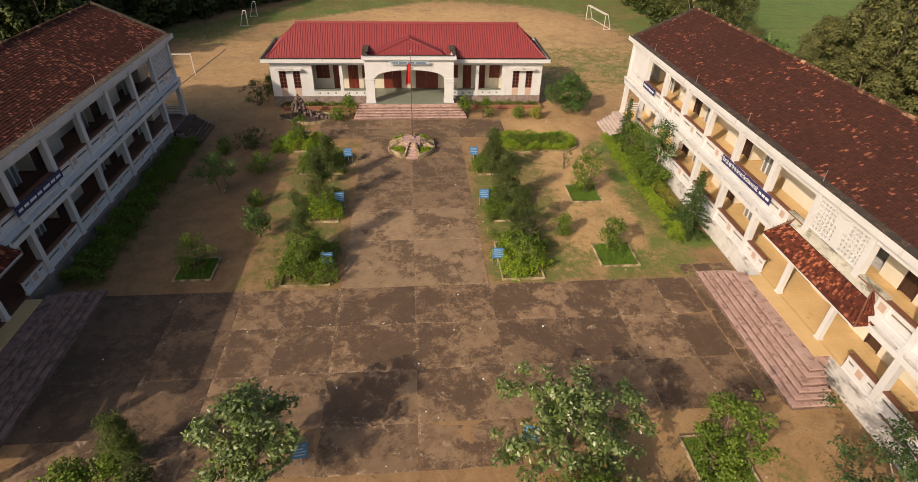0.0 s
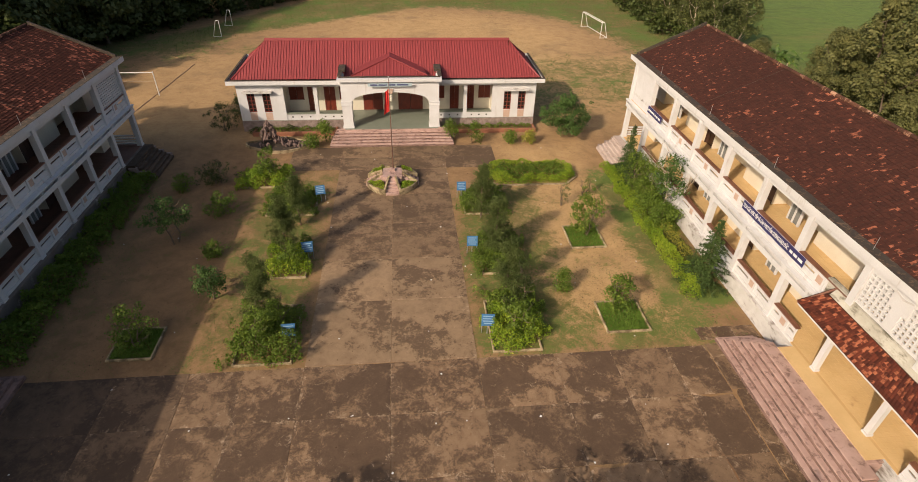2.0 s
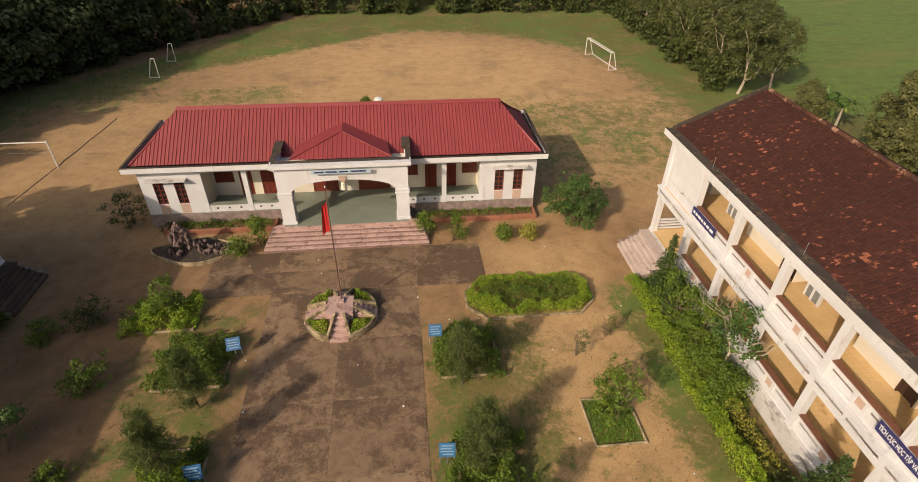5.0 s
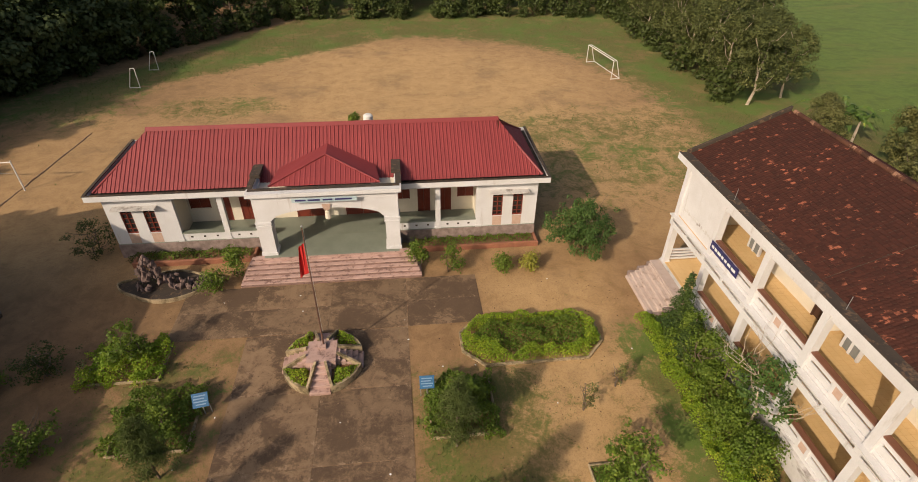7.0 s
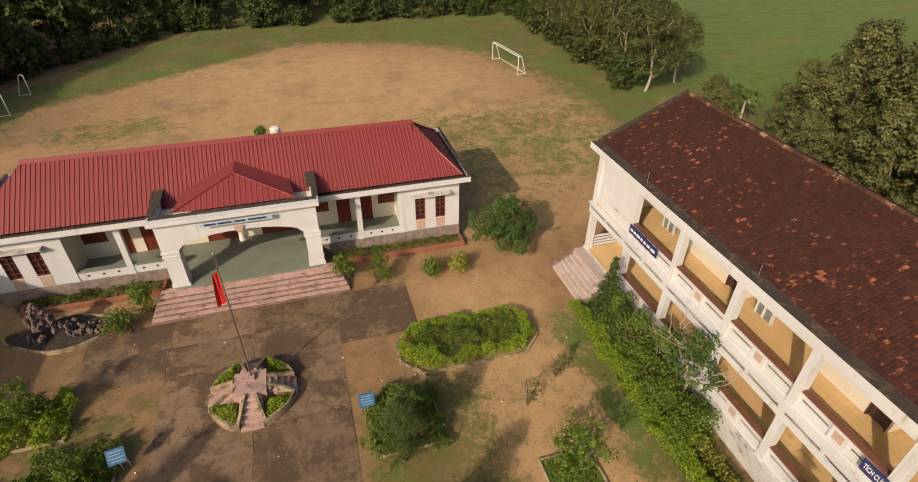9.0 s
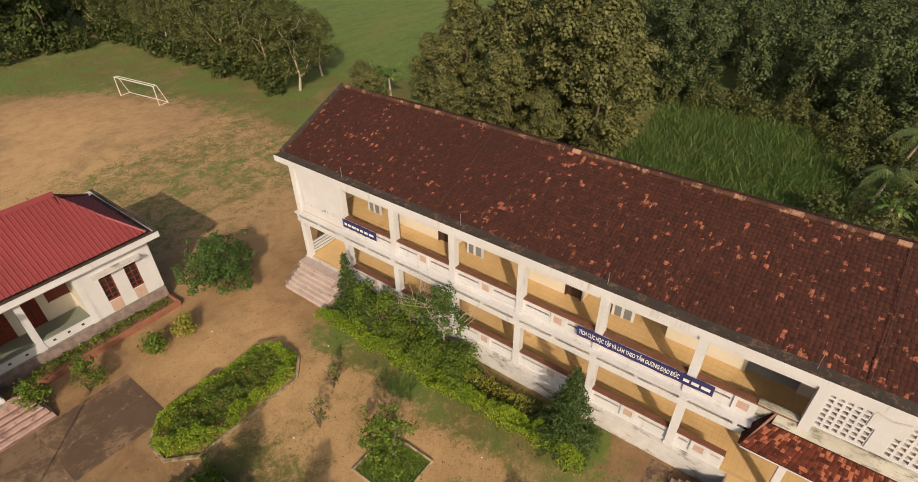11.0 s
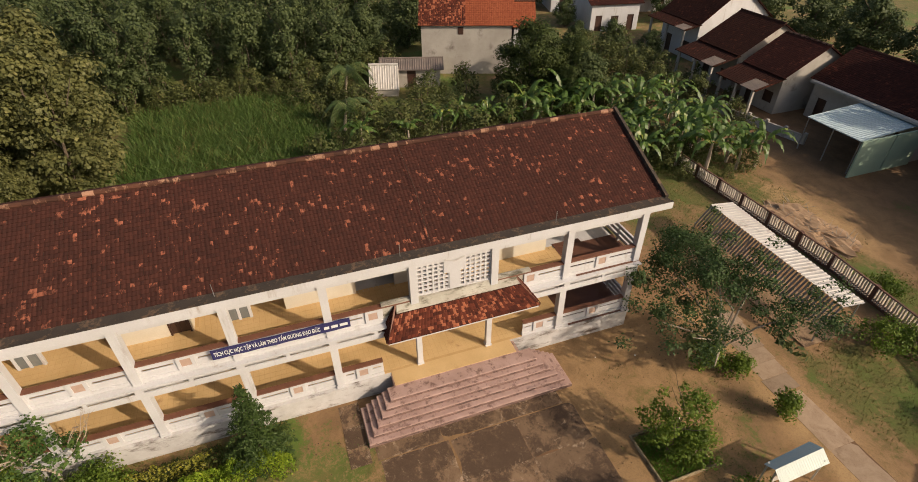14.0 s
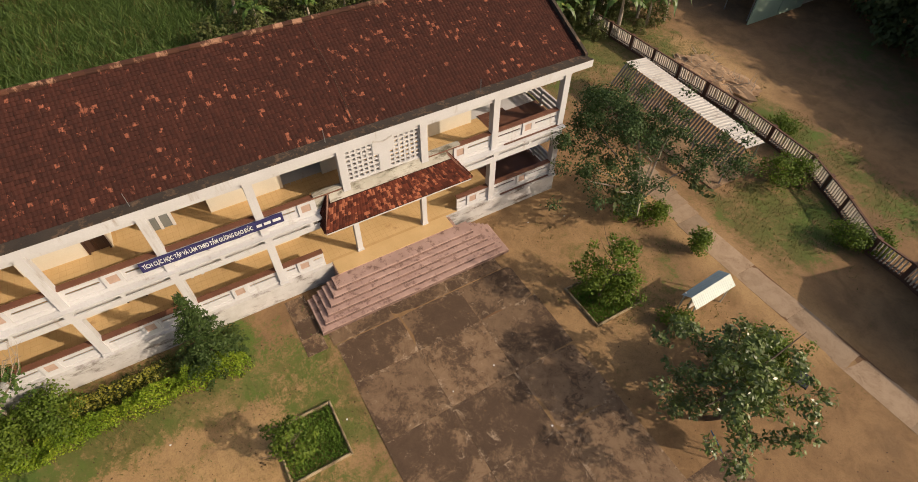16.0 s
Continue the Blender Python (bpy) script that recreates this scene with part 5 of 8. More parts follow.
        part("riser", Geo().box(-5.59 + 0.1 * k, 5.14 - 0.1 * k, y - 0.006, y, 0.157 * k - 0.05, 0.157 * (k + 1) - 0.04), "riser", step, "grimy darker riser")
    return o


red_building()


# ---- flagpole, planter and stair cross in the yard ----
def flag_stand():
    cx, cy = -0.2, 44.75
    o = thing("flag_stand", "round planter with four pink stairways below a flagpole", "flag stand", (cx, cy, 0))
    for a0 in (0, 90, 180, 270):
        bed = part("quadrant_bed", Geo().ring(0, 0, -0.2, 0.42, 1.86, 2.0, a0 + 17, a0 + 73, 10), "kerb", o, "whitewashed quarter-round bed wall")
        part("bed_earth", Geo().ring(0, 0, -0.2, 0.34, 0.75, 1.86, a0 + 20, a0 + 70, 10), "ground", bed)
        for s in (17, 73):
            a = radians(a0 + s)
            d = (math.cos(a), math.sin(a))
            n = (-d[1], d[0])
            p = lambda r, w: (d[0] * r + n[0] * w, d[1] * r + n[1] * w)
            part("stair_cheek", Geo().hexa([(*p(0.8, -0.06), -0.2), (*p(2.0, -0.06), -0.2), (*p(2.0, 0.06), -0.2), (*p(0.8, 0.06), -0.2)], [(*p(0.8, -0.06), 1.0), (*p(2.0, -0.06), 0.46), (*p(2.0, 0.06), 0.46), (*p(0.8, 0.06), 1.0)]), "kerb", bed)
    for k in range(5):
        r = 2.0 - 0.27 * k
        for a in (0, 90, 180, 270):
            part("stair", Geo(lambda x, y, z, a=a: (x * math.cos(radians(a)) - y * math.sin(radians(a)), x * math.sin(radians(a)) + y * math.cos(radians(a)), z)).soft_box(r - 0.30, r, -0.5, 0.5, -0.2, 0.16 * (k + 1)), "pink", o)
    part("platform", Geo().box(-0.72, 0.72, -0.72, 0.72, -0.2, 0.88), "pink", o)
    part("pole_foot", Geo().box(-0.2, 0.2, 0.1, 0.5, 0.88, 1.02), "pink", o)
    pole = thing("flagpole", "slim grey steel flagpole with a red flag", "flagpole", (-0.13, 45.1, 0.9))
    part("pole", Geo().tube([(0, 0, 0.1), (0, 0, 3.5), (0, 0, 7.2)], [0.045, 0.035, 0.02], 8), "rail", pole)
    part("finial", Geo().tube([(0, 0, 7.18), (0, 0, 7.24), (0, 0, 7.3)], [0.02, 0.05, 0.01], 8), "steel", pole)
    g = Geo()
    rows, cols = 10, 5
    v = []
    for j in range(rows + 1):
        for i in range(cols + 1):
            v.append((-0.04 - 0.05 * i - 0.015 * j * (i / cols), -0.03 + 0.10 * math.sin(i * 1.9 + j * 0.25) * (i / cols), 6.4 - 0.165 * j - 0.05 * i))
    g.add(v, [(j * (cols + 1) + i, j * (cols + 1) + i + 1, (j + 1) * (cols + 1) + i + 1, (j + 1) * (cols + 1) + i) for j in range(rows) for i in range(cols)])
    fl = part("flag", g, "flagred", pole, "drooping red cloth flag")
    part("halyard", Geo().tube([(0.07, 0, 1.0), (0.06, 0, 4.0), (0.05, 0, 7.1)], [0.008, 0.008, 0.008], 4), "steel", pole)


flag_stand()


# ---- blue notice signs along the walk ----
def sign(x, y, lean, turn):
    o = thing("notice_sign", "blue notice sign with white lines on a short post", "sign", (x, y, -0.05), turn, "signs along the walk")
    part("post", Geo().tube([(0, 0, 0), (0, 0.03, 0.75)], [0.03, 0.03], 6).tube([(-0.3, 0.02, 0), (-0.3, 0.03, 0.62)], [0.02, 0.02], 6).tube([(0.3, 0.02, 0), (0.3, 0.03, 0.62)], [0.02, 0.02], 6), "steel", o)
    b = part("board", Geo().box(-0.34, 0.34, -0.015, 0.015, -0.30, 0.30), "blue", o)
    b.matrix_local = pose(0, 0, 0.98, -lean, 0, 0)
    part("board_edge", Geo().box(-0.36, 0.36, -0.02, 0.02, 0.30, 0.325).box(-0.36, 0.36, -0.02, 0.02, -0.325, -0.30), "blue", b)
    for k, (a, c) in enumerate(((-0.25, 0.25), (-0.28, 0.18), (-0.28, 0.28), (-0.2, 0.23))):
        part("lettering_bar", Geo().box(a, c, -0.022, -0.015, 0.20 - 0.13 * k - 0.03, 0.20 - 0.13 * k + 0.02), "signtext", b)


for x, turn in ((-5.35, 6.0), (4.88, -4.0)):
    for i, y in enumerate((28.1, 35.25, 42.25)):
        sign(x, y, 38 if x < 0 and i == 2 else 24, turn + 3 * (i - 1))
sign(4.5, 15.5, 30, -20.0)
sign(-4.95, 15.3, 24, 8.0)

# ---- football goals, volleyball posts ----
def goal(x, y, turn, wide, name_label, bar=True):
    o = thing("football_goal", name_label, "goal", (x, y, -0.05), turn, "football goals")
    h, dep = 2.15, 1.1
    for s in (-1, 1):
        part("post", Geo().tube([(s * wide / 2, 0, 0), (s * wide / 2, 0, h)], [0.045, 0.045], 8), "whitepost", o)
        part("side_stay", Geo().tube([(s * wide / 2, dep * 0.35, h), (s * wide / 2, dep, 0)], [0.04, 0.04], 6).tube([(s * wide / 2, 0, h), (s * wide / 2, dep * 0.35, h)], [0.04, 0.04], 6).tube([(s * wide / 2, 0, 0.05), (s * wide / 2, dep, 0.05)], [0.04, 0.04], 6), "whitepost", o)
    if not bar:
        return
    part("crossbar", Geo().tube([(-wide / 2, 0, h), (wide / 2, 0, h)], [0.055, 0.055], 8), "whitepost", o)
    part("ground_bar", Geo().tube([(-wide / 2, dep, 0.06), (wide / 2, dep, 0.06)], [0.04, 0.04], 6).tube([(-wide / 2, dep * 0.35, h), (wide / 2, dep * 0.35, h)], [0.04, 0.04], 6), "whitepost", o)


goal(28.8, 88.8, -90 + 8, 6.6, "white steel football goal on worn grass")
goal(-23.6, 89.5, 90, 6.0, "two white side frames of a football goal", False)
net = thing("volleyball_net", "white-taped volleyball net between two posts", "sports net", (-28.6, 64.35, -0.05))
for x in (4.4, -4.4):
    part("post", Geo().tube([(x, 0, 0), (x, 0, 2.5)], [0.06, 0.05], 8), "whitepost", net)
part("tape", Geo().box(-4.38, 4.38, -0.02, 0.02, 2.33, 2.42), "whitepost", net)
part("cord", Geo().tube([(-4.38, 0, 1.5), (4.38, 0, 1.5)], [0.012, 0.012], 4), "steel", net)


# ---- paving, slab by slab ----
def paving():
    court = thing("paving_yard", "old concrete yard slabs with black mould stains", "paving", kind="structure")
    rng = random.Random(4)

    def slab_mesh(a, b, c, d, h):
        """A cast slab with a gently uneven top, sunken rounded rim and the attribute that tells the rim."""
        nx, ny = max(3, int((b - a) / 0.22)), max(3, int((d - c) / 0.22))
        v, f, rim = [], [], []
        for j in range(ny + 1):
            for i in range(nx + 1):
                x, y = a + (b - a) * i / nx, c + (d - c) * j / ny
                edge = min(x - a, b - x, y - c, d - y)
                z = h + 0.012 * noise.noise((x * 0.7, y * 0.7, 2.0)) - (0.012 if edge < 1e-6 else 0.0)
                v.append((x + 0.012 * noise.noise((x * 2, y * 2, 4.0)), y + 0.012 * noise.noise((x * 2, y * 2, 8.0)), z))
                rim.append(max(0.0, 1.0 - edge / 0.23))
        w = nx + 1
        f = [(j * w + i, j * w + i + 1, (j + 1) * w + i + 1, (j + 1) * w + i) for j in range(ny) for i in range(nx)]
        loop = [i for i in range(w)] + [j * w + nx for j in range(1, ny + 1)] + [ny * w + i for i in range(nx - 1, -1, -1)] + [j * w for j in range(ny - 1, 0, -1)]
        n0 = len(v)
        v += [(v[i][0], v[i][1], -0.14) for i in loop]
        rim += [1.0] * len(loop)
        f += [(loop[(k + 1) % len(loop)], loop[k], n0 + k, n0 + (k + 1) % len(loop)) for k in range(len(loop))]
        m = bpy.data.meshes.new("slab")
        m.from_pydata(v, [], f)
        m.attributes.new("rim", "FLOAT", "POINT").data.foreach_set("value", np.array(rim, np.float32))
        m.update()
        return m

    worn_out = lambda x, y: (x > 4 and y < 20) or (x > 14 and y < 24) or (y < 17 and abs(x) < 12)

    def lay(xs, ys, mat, owner, keep=lambda x, y: True, top=-0.02, gap=0.008):
        bed = Geo()
        for a, b in zip(xs, xs[1:]):
            for c, d in zip(ys, ys[1:]):
                if keep((a + b) / 2, (c + d) / 2):
                    bed.box(a, b, c, d, -0.16, top - 0.03)
                    part("slab", slab_mesh(a + gap, b - gap, c + gap, d - gap, top + rng.uniform(-0.006, 0.006) - (0.012 if worn_out((a + b) / 2, (c + d) / 2) else 0.0)), mat, owner)
        part("joint_bedding", bed, "ground", owner, "earth-filled joints", "stuff")

    lay([-9.85, -7.3, -4.45, -0.2, 4.15, 8.1, 11.1, 14.1, 16.2], [14.7, 17.0, 20.1, 23.3, 26.4], "slab", court, lambda x, y: y > 17 or x < 4)
    # Darker slabs in two grades paint the west wing's shade onto the yard.
    lay([-17.4, -13.2], [17.0, 20.1, 23.3, 26.4], "shadeslab", court)
    lay([-13.2, -9.85], [17.0, 20.1, 23.3, 26.4], "halfshadeslab", court)
    lay([-16.4, -13.2, -9.85], [14.7, 17.0], "slab", court)
    court.location.z = 0
    axis = thing("paving_walk", "worn concrete slabs of the central walk", "paving", kind="structure")
    lay([-4.45, -0.2, 4.15], [26.42, 31.1, 35.0], "walkway", axis)
    lay([-4.45, -0.2, 4.15], [35.0, 39.0, 43.0, 47.0], "damp", axis)
    apron = thing("paving_apron", "worn concrete apron before the red-roofed building", "paving", kind="structure")
    lay([-8.6, -4.45, -0.2, 4.15, 8.4, 12.6], [47.02, 49.1, 51.15], "damp", apron, lambda x, y: x < 8, -0.012)
    drain = thing("paving_drain", "mossy drain slabs beside the entrance steps", "paving", kind="structure")
    lay([16.25, 17.0], [17.5, 20.5, 23.5, 26.5], "slab", drain)
    lay([16.25, 17.2, 18.3, 19.6], [26.75, 27.7], "slab", drain)
    lane = thing("paving_path", "pale concrete path through bare earth", "paving", kind="structure")
    lay([-14, -11, -8, -5, -2, 1, 4, 7, 10, 13], [6.2, 7.65], "path", lane, lambda x, y: True, -0.015, 0.003)
    for k in range(6):
        x, y = 13.6 + 0.9 * k, 6.8 - 0.12 * k
        part("slab", slab_mesh(x - 0.45, x + 0.44, y - 0.8, y + 0.8, -0.015), "path", lane)


paving()


# ---- bed kerbs and flower boxes ----
def kerb_ring(x0, x1, y0, y1, high=0.09, mat="kerb", label="whitewashed kerb of a square bed"):
    o = thing("bed_kerb", label, "kerb", ((x0 + x1) / 2, (y0 + y1) / 2, 0))
    w, d = (x1 - x0) / 2, (y1 - y0) / 2
    for a, b, c, e in ((-w, w, -d, -d + 0.1), (-w, w, d - 0.1, d), (-w, -w + 0.1, -d + 0.1, d - 0.1), (w - 0.1, w, -d + 0.1, d - 0.1)):
        part("kerb_side", Geo().soft_box(a, b, c, e, -0.2, high, 0.03), mat, o)
    return o


for box4 in ((11.35, 13.85, 27.6, 30.1), (11.45, 13.85, 35.3, 37.9), (11.1, 13.6, 12.9, 15.6), (5.0, 7.6, 26.65, 30.6), (5.3, 7.8, 33.0, 36.6), (4.9, 8.0, 39.8, 43.0), (-8.0, -5.1, 26.65, 31.0), (-7.4, -5.3, 33.4, 37.0), (-9.0, -5.6, 40.3, 43.4), (-11.7, -8.1, 44.4, 46.8), (-14.2, -12.0, 27.45, 29.7)):
    kerb_ring(*box4)


def flower_box(x0, x1):
    o = thing("flower_box", "terracotta-edged flower box with stone back and green plants", "flower box", ((x0 + x1) / 2, 54.3, 0))
    w = (x1 - x0) / 2
    part("front_kerb", Geo().soft_box(-w, w, -0.55, -0.37, -0.2, 0.32), "brickred", o)
    for s in (-1, 1):
        part("end_kerb", Geo().soft_box(min(s * w, s * (w - 0.18)), max(s * w, s * (w - 0.18)), -0.37, 0.56, -0.2, 0.32), "brickred", o)
    part("soil", Geo().box(-w + 0.18, w - 0.18, -0.37, 0.58, -0.2, 0.22), "ground", o)
    return o


flower_box(4.9, 13.0)
flower_box(-12.6, -5.2)
# ---- plants ----
def leaf_quads(rng, centres, outward, size, up=0.5, narrow=0.45, wild=0.55):
    """Folded leaf quads at the given places, turned partly outward and partly up."""
    n = len(centres)
    nrm = outward + rng.normal(0, wild, (n, 3))
    nrm[:, 2] += up
    nrm /= np.linalg.norm(nrm, axis=1, keepdims=True) + 1e-9
    t = rng.normal(0, 1, (n, 3))
    t -= (t * nrm).sum(1, keepdims=True) * nrm
    t /= np.linalg.norm(t, axis=1, keepdims=True) + 1e-9
    s = np.cross(nrm, t)
    L = (size * rng.uniform(0.6, 1.25, n))[:, None]
    W = L * narrow
    tip = centres + t * L - nrm * L * 0.18
    return np.stack([centres - t * L * 0.2, centres + t * L * 0.35 + s * W, tip, centres + t * L * 0.35 - s * W], 1)


def clump_cloud(rng, clumps, per, size, up=0.5, narrow=0.45, shell=0.55, wild=0.55):
    """Leaves round clump centres given as rows of x, y, z, radius, flatness."""
    out = []
    for x, y, z, r, flat in clumps:
        n = max(4, int(per * (r / 0.6) ** 2))
        d = rng.normal(0, 1, (n, 3))
        d /= np.linalg.norm(d, axis=1, keepdims=True)
        rad = r * (shell + (1 - shell) * rng.uniform(0, 1, n) ** 0.6) * rng.uniform(0.75, 1.12, n)
        p = d * rad[:, None]
        p[:, 2] *= flat
        out.append(leaf_quads(rng, p + (x, y, z), d, size, up, narrow, wild))
    return np.concatenate(out)


def round_clumps(rng, n, r, low, high, size, flat=0.75, taper=0.5):
    """Clump centres spread through a crown of radius r between two heights."""
    rows = []
    for i in range(n):
        a, q = rng.uniform(0, 2 * math.pi), rng.uniform(0, 1) ** 0.55
        h = rng.uniform(0, 1)
        wide = r * math.sqrt(max(0.08, 1 - (2 * h - 1 + 0.1) ** 2)) * (1 - taper * 0.3 * h)
        rows.append((q * wide * math.cos(a), q * wide * math.sin(a), low + (high - low) * h, size * rng.uniform(0.6, 1.25), flat))
    return rows


def limbs(g, rng, height, spread, base=0.1, stems=1, bend=0.1, n=7):
    """A trunk with forks and limbs."""
    for s in range(stems):
        a = rng.uniform(0, 6.28)
        off = 0.0 if stems == 1 else 0.18
        p = [(off * math.cos(a), off * math.sin(a), -0.1)]
        steps = 4
        for k in range(1, steps + 1):
            q = k / steps
            p.append((p[0][0] + bend * height * q * math.cos(a) + rng.normal(0, 0.03 * height), p[0][1] + bend * height * q * math.sin(a) + rng.normal(0, 0.03 * height), height * 0.8 * q))
        g.tube(p, [base * (1 - 0.75 * k / steps) for k in range(steps + 1)], n)
        for b in range(6):
            k = 1 + b % (steps - 1) + (1 if b > 3 else 0)
            k = min(k, steps)
            a2 = rng.uniform(0, 6.28)
            s0 = Vector(p[k])
            e = s0 + Vector((math.cos(a2) * spread * rng.uniform(0.5, 0.95), math.sin(a2) * spread * rng.uniform(0.5, 0.95), height * rng.uniform(0.12, 0.3)))
            m = (s0 + e) / 2 + Vector((0, 0, -0.05 * height))
            g.tube([tuple(s0), tuple(m), tuple(e)], [base * 0.42, base * 0.28, base * 0.1], 5)
    return g


def plant(name, label, category, crown, trunk, leaf, bark, place, turn=0.0, group="", scale=1.0):
    o = thing(name, label, category, place, turn, group)
    o.scale = (scale, scale, scale)
    if trunk is not None:
        part("trunk", trunk, bark, o)
    part("crown", crown, leaf, o)
    return o


def bushy_tree(seed, height, r, clumps, per, leaf_size, low=0.35, base=0.09, stems=1, narrow=0.45, flat=0.8, size=0.55, up=0.5):
    rng = np.random.default_rng(seed)
    trunk = limbs(Geo(), rng, height, r, base, stems)
    rows = [(x + rng.normal(0, 0.16 * r), y + rng.normal(0, 0.16 * r), z + abs(rng.normal(0, 0.1 * height)) * (1 if q % 4 == 0 else 0), s * (0.6 if q % 4 == 0 else 1.0), f) for q, (x, y, z, s, f) in enumerate(round_clumps(rng, clumps, r, height * low, height, size, flat))]
    return quads_mesh("crown", clump_cloud(rng, rows, per, leaf_size, up, narrow, 0.4)), trunk.mesh("trunk")


def conifer_mesh(seed, height, r):
    """Whorls of drooping branches with short needles, narrowing to the tip."""
    rng = np.random.default_rng(seed)
    g = Geo().tube([(0, 0, -0.1), (0.03, 0, height * 0.5), (0, 0.02, height)], [0.09, 0.06, 0.015], 7)
    cs, ds = [], []
    levels = int(height / 0.2)
    for k in range(levels):
        q = k / levels
        z = 0.25 + (height - 0.25) * q
        reach = r * (1 - q) ** 0.95 + 0.05
        for b in range(8):
            a = rng.uniform(0, 6.28)
            L = reach * rng.uniform(0.82, 1.06)
            for s in np.linspace(0.15, 1, max(4, int(L / 0.06))):
                for side in (-1, 0, 1):
                    w = 0.10 * (1 - s * 0.6) * side
                    cs.append((L * s * math.cos(a) - w * math.sin(a), L * s * math.sin(a) + w * math.cos(a), z + 0.12 * L * s - 0.28 * L * s * s + rng.normal(0, 0.02)))
                    ds.append((math.cos(a) * 0.3, math.sin(a) * 0.3, 0.8))
    return quads_mesh("crown", leaf_quads(rng, np.array(cs), np.array(ds), 0.13, 0.2, 0.22)), g.mesh("trunk")


def hedge_mesh(seed, inside, x0, x1, y0, y1, z0, top, per, size):
    """Leaves packed through a clipped but uneven hedge; inside(x, y) gives its plan, top(x, y) its height."""
    rng = np.random.default_rng(seed)
    n = int(per * (x1 - x0) * (y1 - y0))
    x, y = rng.uniform(x0, x1, n), rng.uniform(y0, y1, n)
    h = np.array([top(a, b) for a, b in zip(x, y)])
    ins = np.array([inside(a, b) for a, b in zip(x, y)])
    keep = ins > 0
    x, y, h, ins = x[keep], y[keep], h[keep], ins[keep]
    edge = np.clip(ins / 0.35, 0, 1)
    deep = rng.uniform(0, 1, len(x)) ** (1.6 + 2 * edge)
    z = z0 + h * (0.55 + 0.45 * np.sqrt(edge)) * (1 - deep)
    c = np.stack([x, y, z], 1)
    d = rng.normal(0, 0.35, c.shape)
    return quads_mesh("leaves", leaf_quads(rng, c, d * 1.6, size, 0.75, 0.45))


def grass_mesh(seed, n, place, keep, high, wide, bend=0.45):
    """Separate upright blades."""
    rng = np.random.default_rng(seed)
    x0, x1, y0, y1 = place
    x, y = rng.uniform(x0, x1, n), rng.uniform(y0, y1, n)
    ok = np.array([keep(a, b) > rng.uniform(0, 1) for a, b in zip(x, y)])
    x, y = x[ok], y[ok]
    m = len(x)
    a, h = rng.uniform(0, 6.28, m), high * rng.uniform(0.4, 1.3, m)
    d = np.stack([np.cos(a), np.sin(a), 0 * a], 1)
    lean = rng.normal(0, bend, (m, 3)) * h[:, None]
    lean[:, 2] = 0
    p = np.stack([x, y, np.full(m, -0.06)], 1)
    up = np.stack([0 * h, 0 * h, h], 1)
    return quads_mesh("blades", np.stack([p - d * wide, p + d * wide, p + d * wide * 0.3 + up + lean, p - d * wide * 0.3 + up + lean], 1))


# clipped hedges
def rect(x0, x1, y0, y1):
    return lambda x, y: min(x - x0, x1 - x, y - y0, y1 - y)


def ragged(x0, x1, y0, y1, wild):
    return lambda x, y: min(x - x0, x1 - x, y - y0, y1 - y) + wild * noise.noise((x * 1.1, y * 1.1, 5.0)) + 0.5 * wild * noise.noise((x * 3.1, y * 3.1, 9.0))


def hedge(label, inside, x0, x1, y0, y1, top, per=420, size=0.11, leaf="hedge", seed=1):
    o = thing("hedge", label, "hedge")
    part("leaves", hedge_mesh(seed, inside, x0, x1, y0, y1, -0.05, top, per, size), leaf, o)
    g = Geo()
    rng = random.Random(seed)
    for k in range(int((x1 - x0) * (y1 - y0) * 1.5)):
        x, y = rng.uniform(x0, x1), rng.uniform(y0, y1)
        if inside(x, y) > 0.2:
            g.tube([(x, y, -0.1), (x + rng.uniform(-0.15, 0.15), y + rng.uniform(-0.15, 0.15), 0.5)], [0.015, 0.006], 4)
    part("stems", g, "bark", o)
    return o


lump = lambda x, y, s=1.0: 0.16 * noise.noise((x * 0.9 * s, y * 0.9 * s, 3.0)) + 0.08 * noise.noise((x * 2.7, y * 2.7, 7.0))
def octagon(cx, cy, rx, ry, cut):
    return lambda x, y: min(rx - abs(x - cx), ry - abs(y - cy), 0.7 * (rx + ry - cut - abs(x - cx) - abs(y - cy)))


bed = octagon(10.65, 45.5, 3.62, 1.6, 1.0)
dips = lambda x, y: 0.42 * max(0.0, noise.noise((x * 0.75, y * 0.9, 4.0)) + 0.12) + 0.25 * abs(noise.noise((x * 2.6, y * 2.6, 8.0)))
hedge("bright green clipped hedge in a long eight-sided bed", lambda x, y: min(bed(x, y) + 0.14 * noise.noise((x * 2.2, y * 2.2, 3.0)), 0.62 - bed(x, y) + 0.7 * noise.noise((x * 0.9, y * 0.9, 2.0))), 6.9, 14.4, 43.8, 47.2, lambda x, y: 0.82 - dips(x, y) + 2.0 * lump(x, y, 2.0), 1150, 0.078, seed=2)
hedge("dull green shrubs with dark gaps inside the clipped hedge", octagon(10.65, 45.55, 3.1, 1.1, 0.8), 7.5, 13.8, 44.4, 46.7, lambda x, y: max(0.2, 0.68 - 1.3 * dips(x, y) + 2.6 * lump(x, y, 1.5)), 700, 0.085, "shrub", seed=22)
ring_kerb = thing("bed_kerb", "low worn kerb round the eight-sided hedge bed", "kerb", (10.65, 45.5, -0.05))
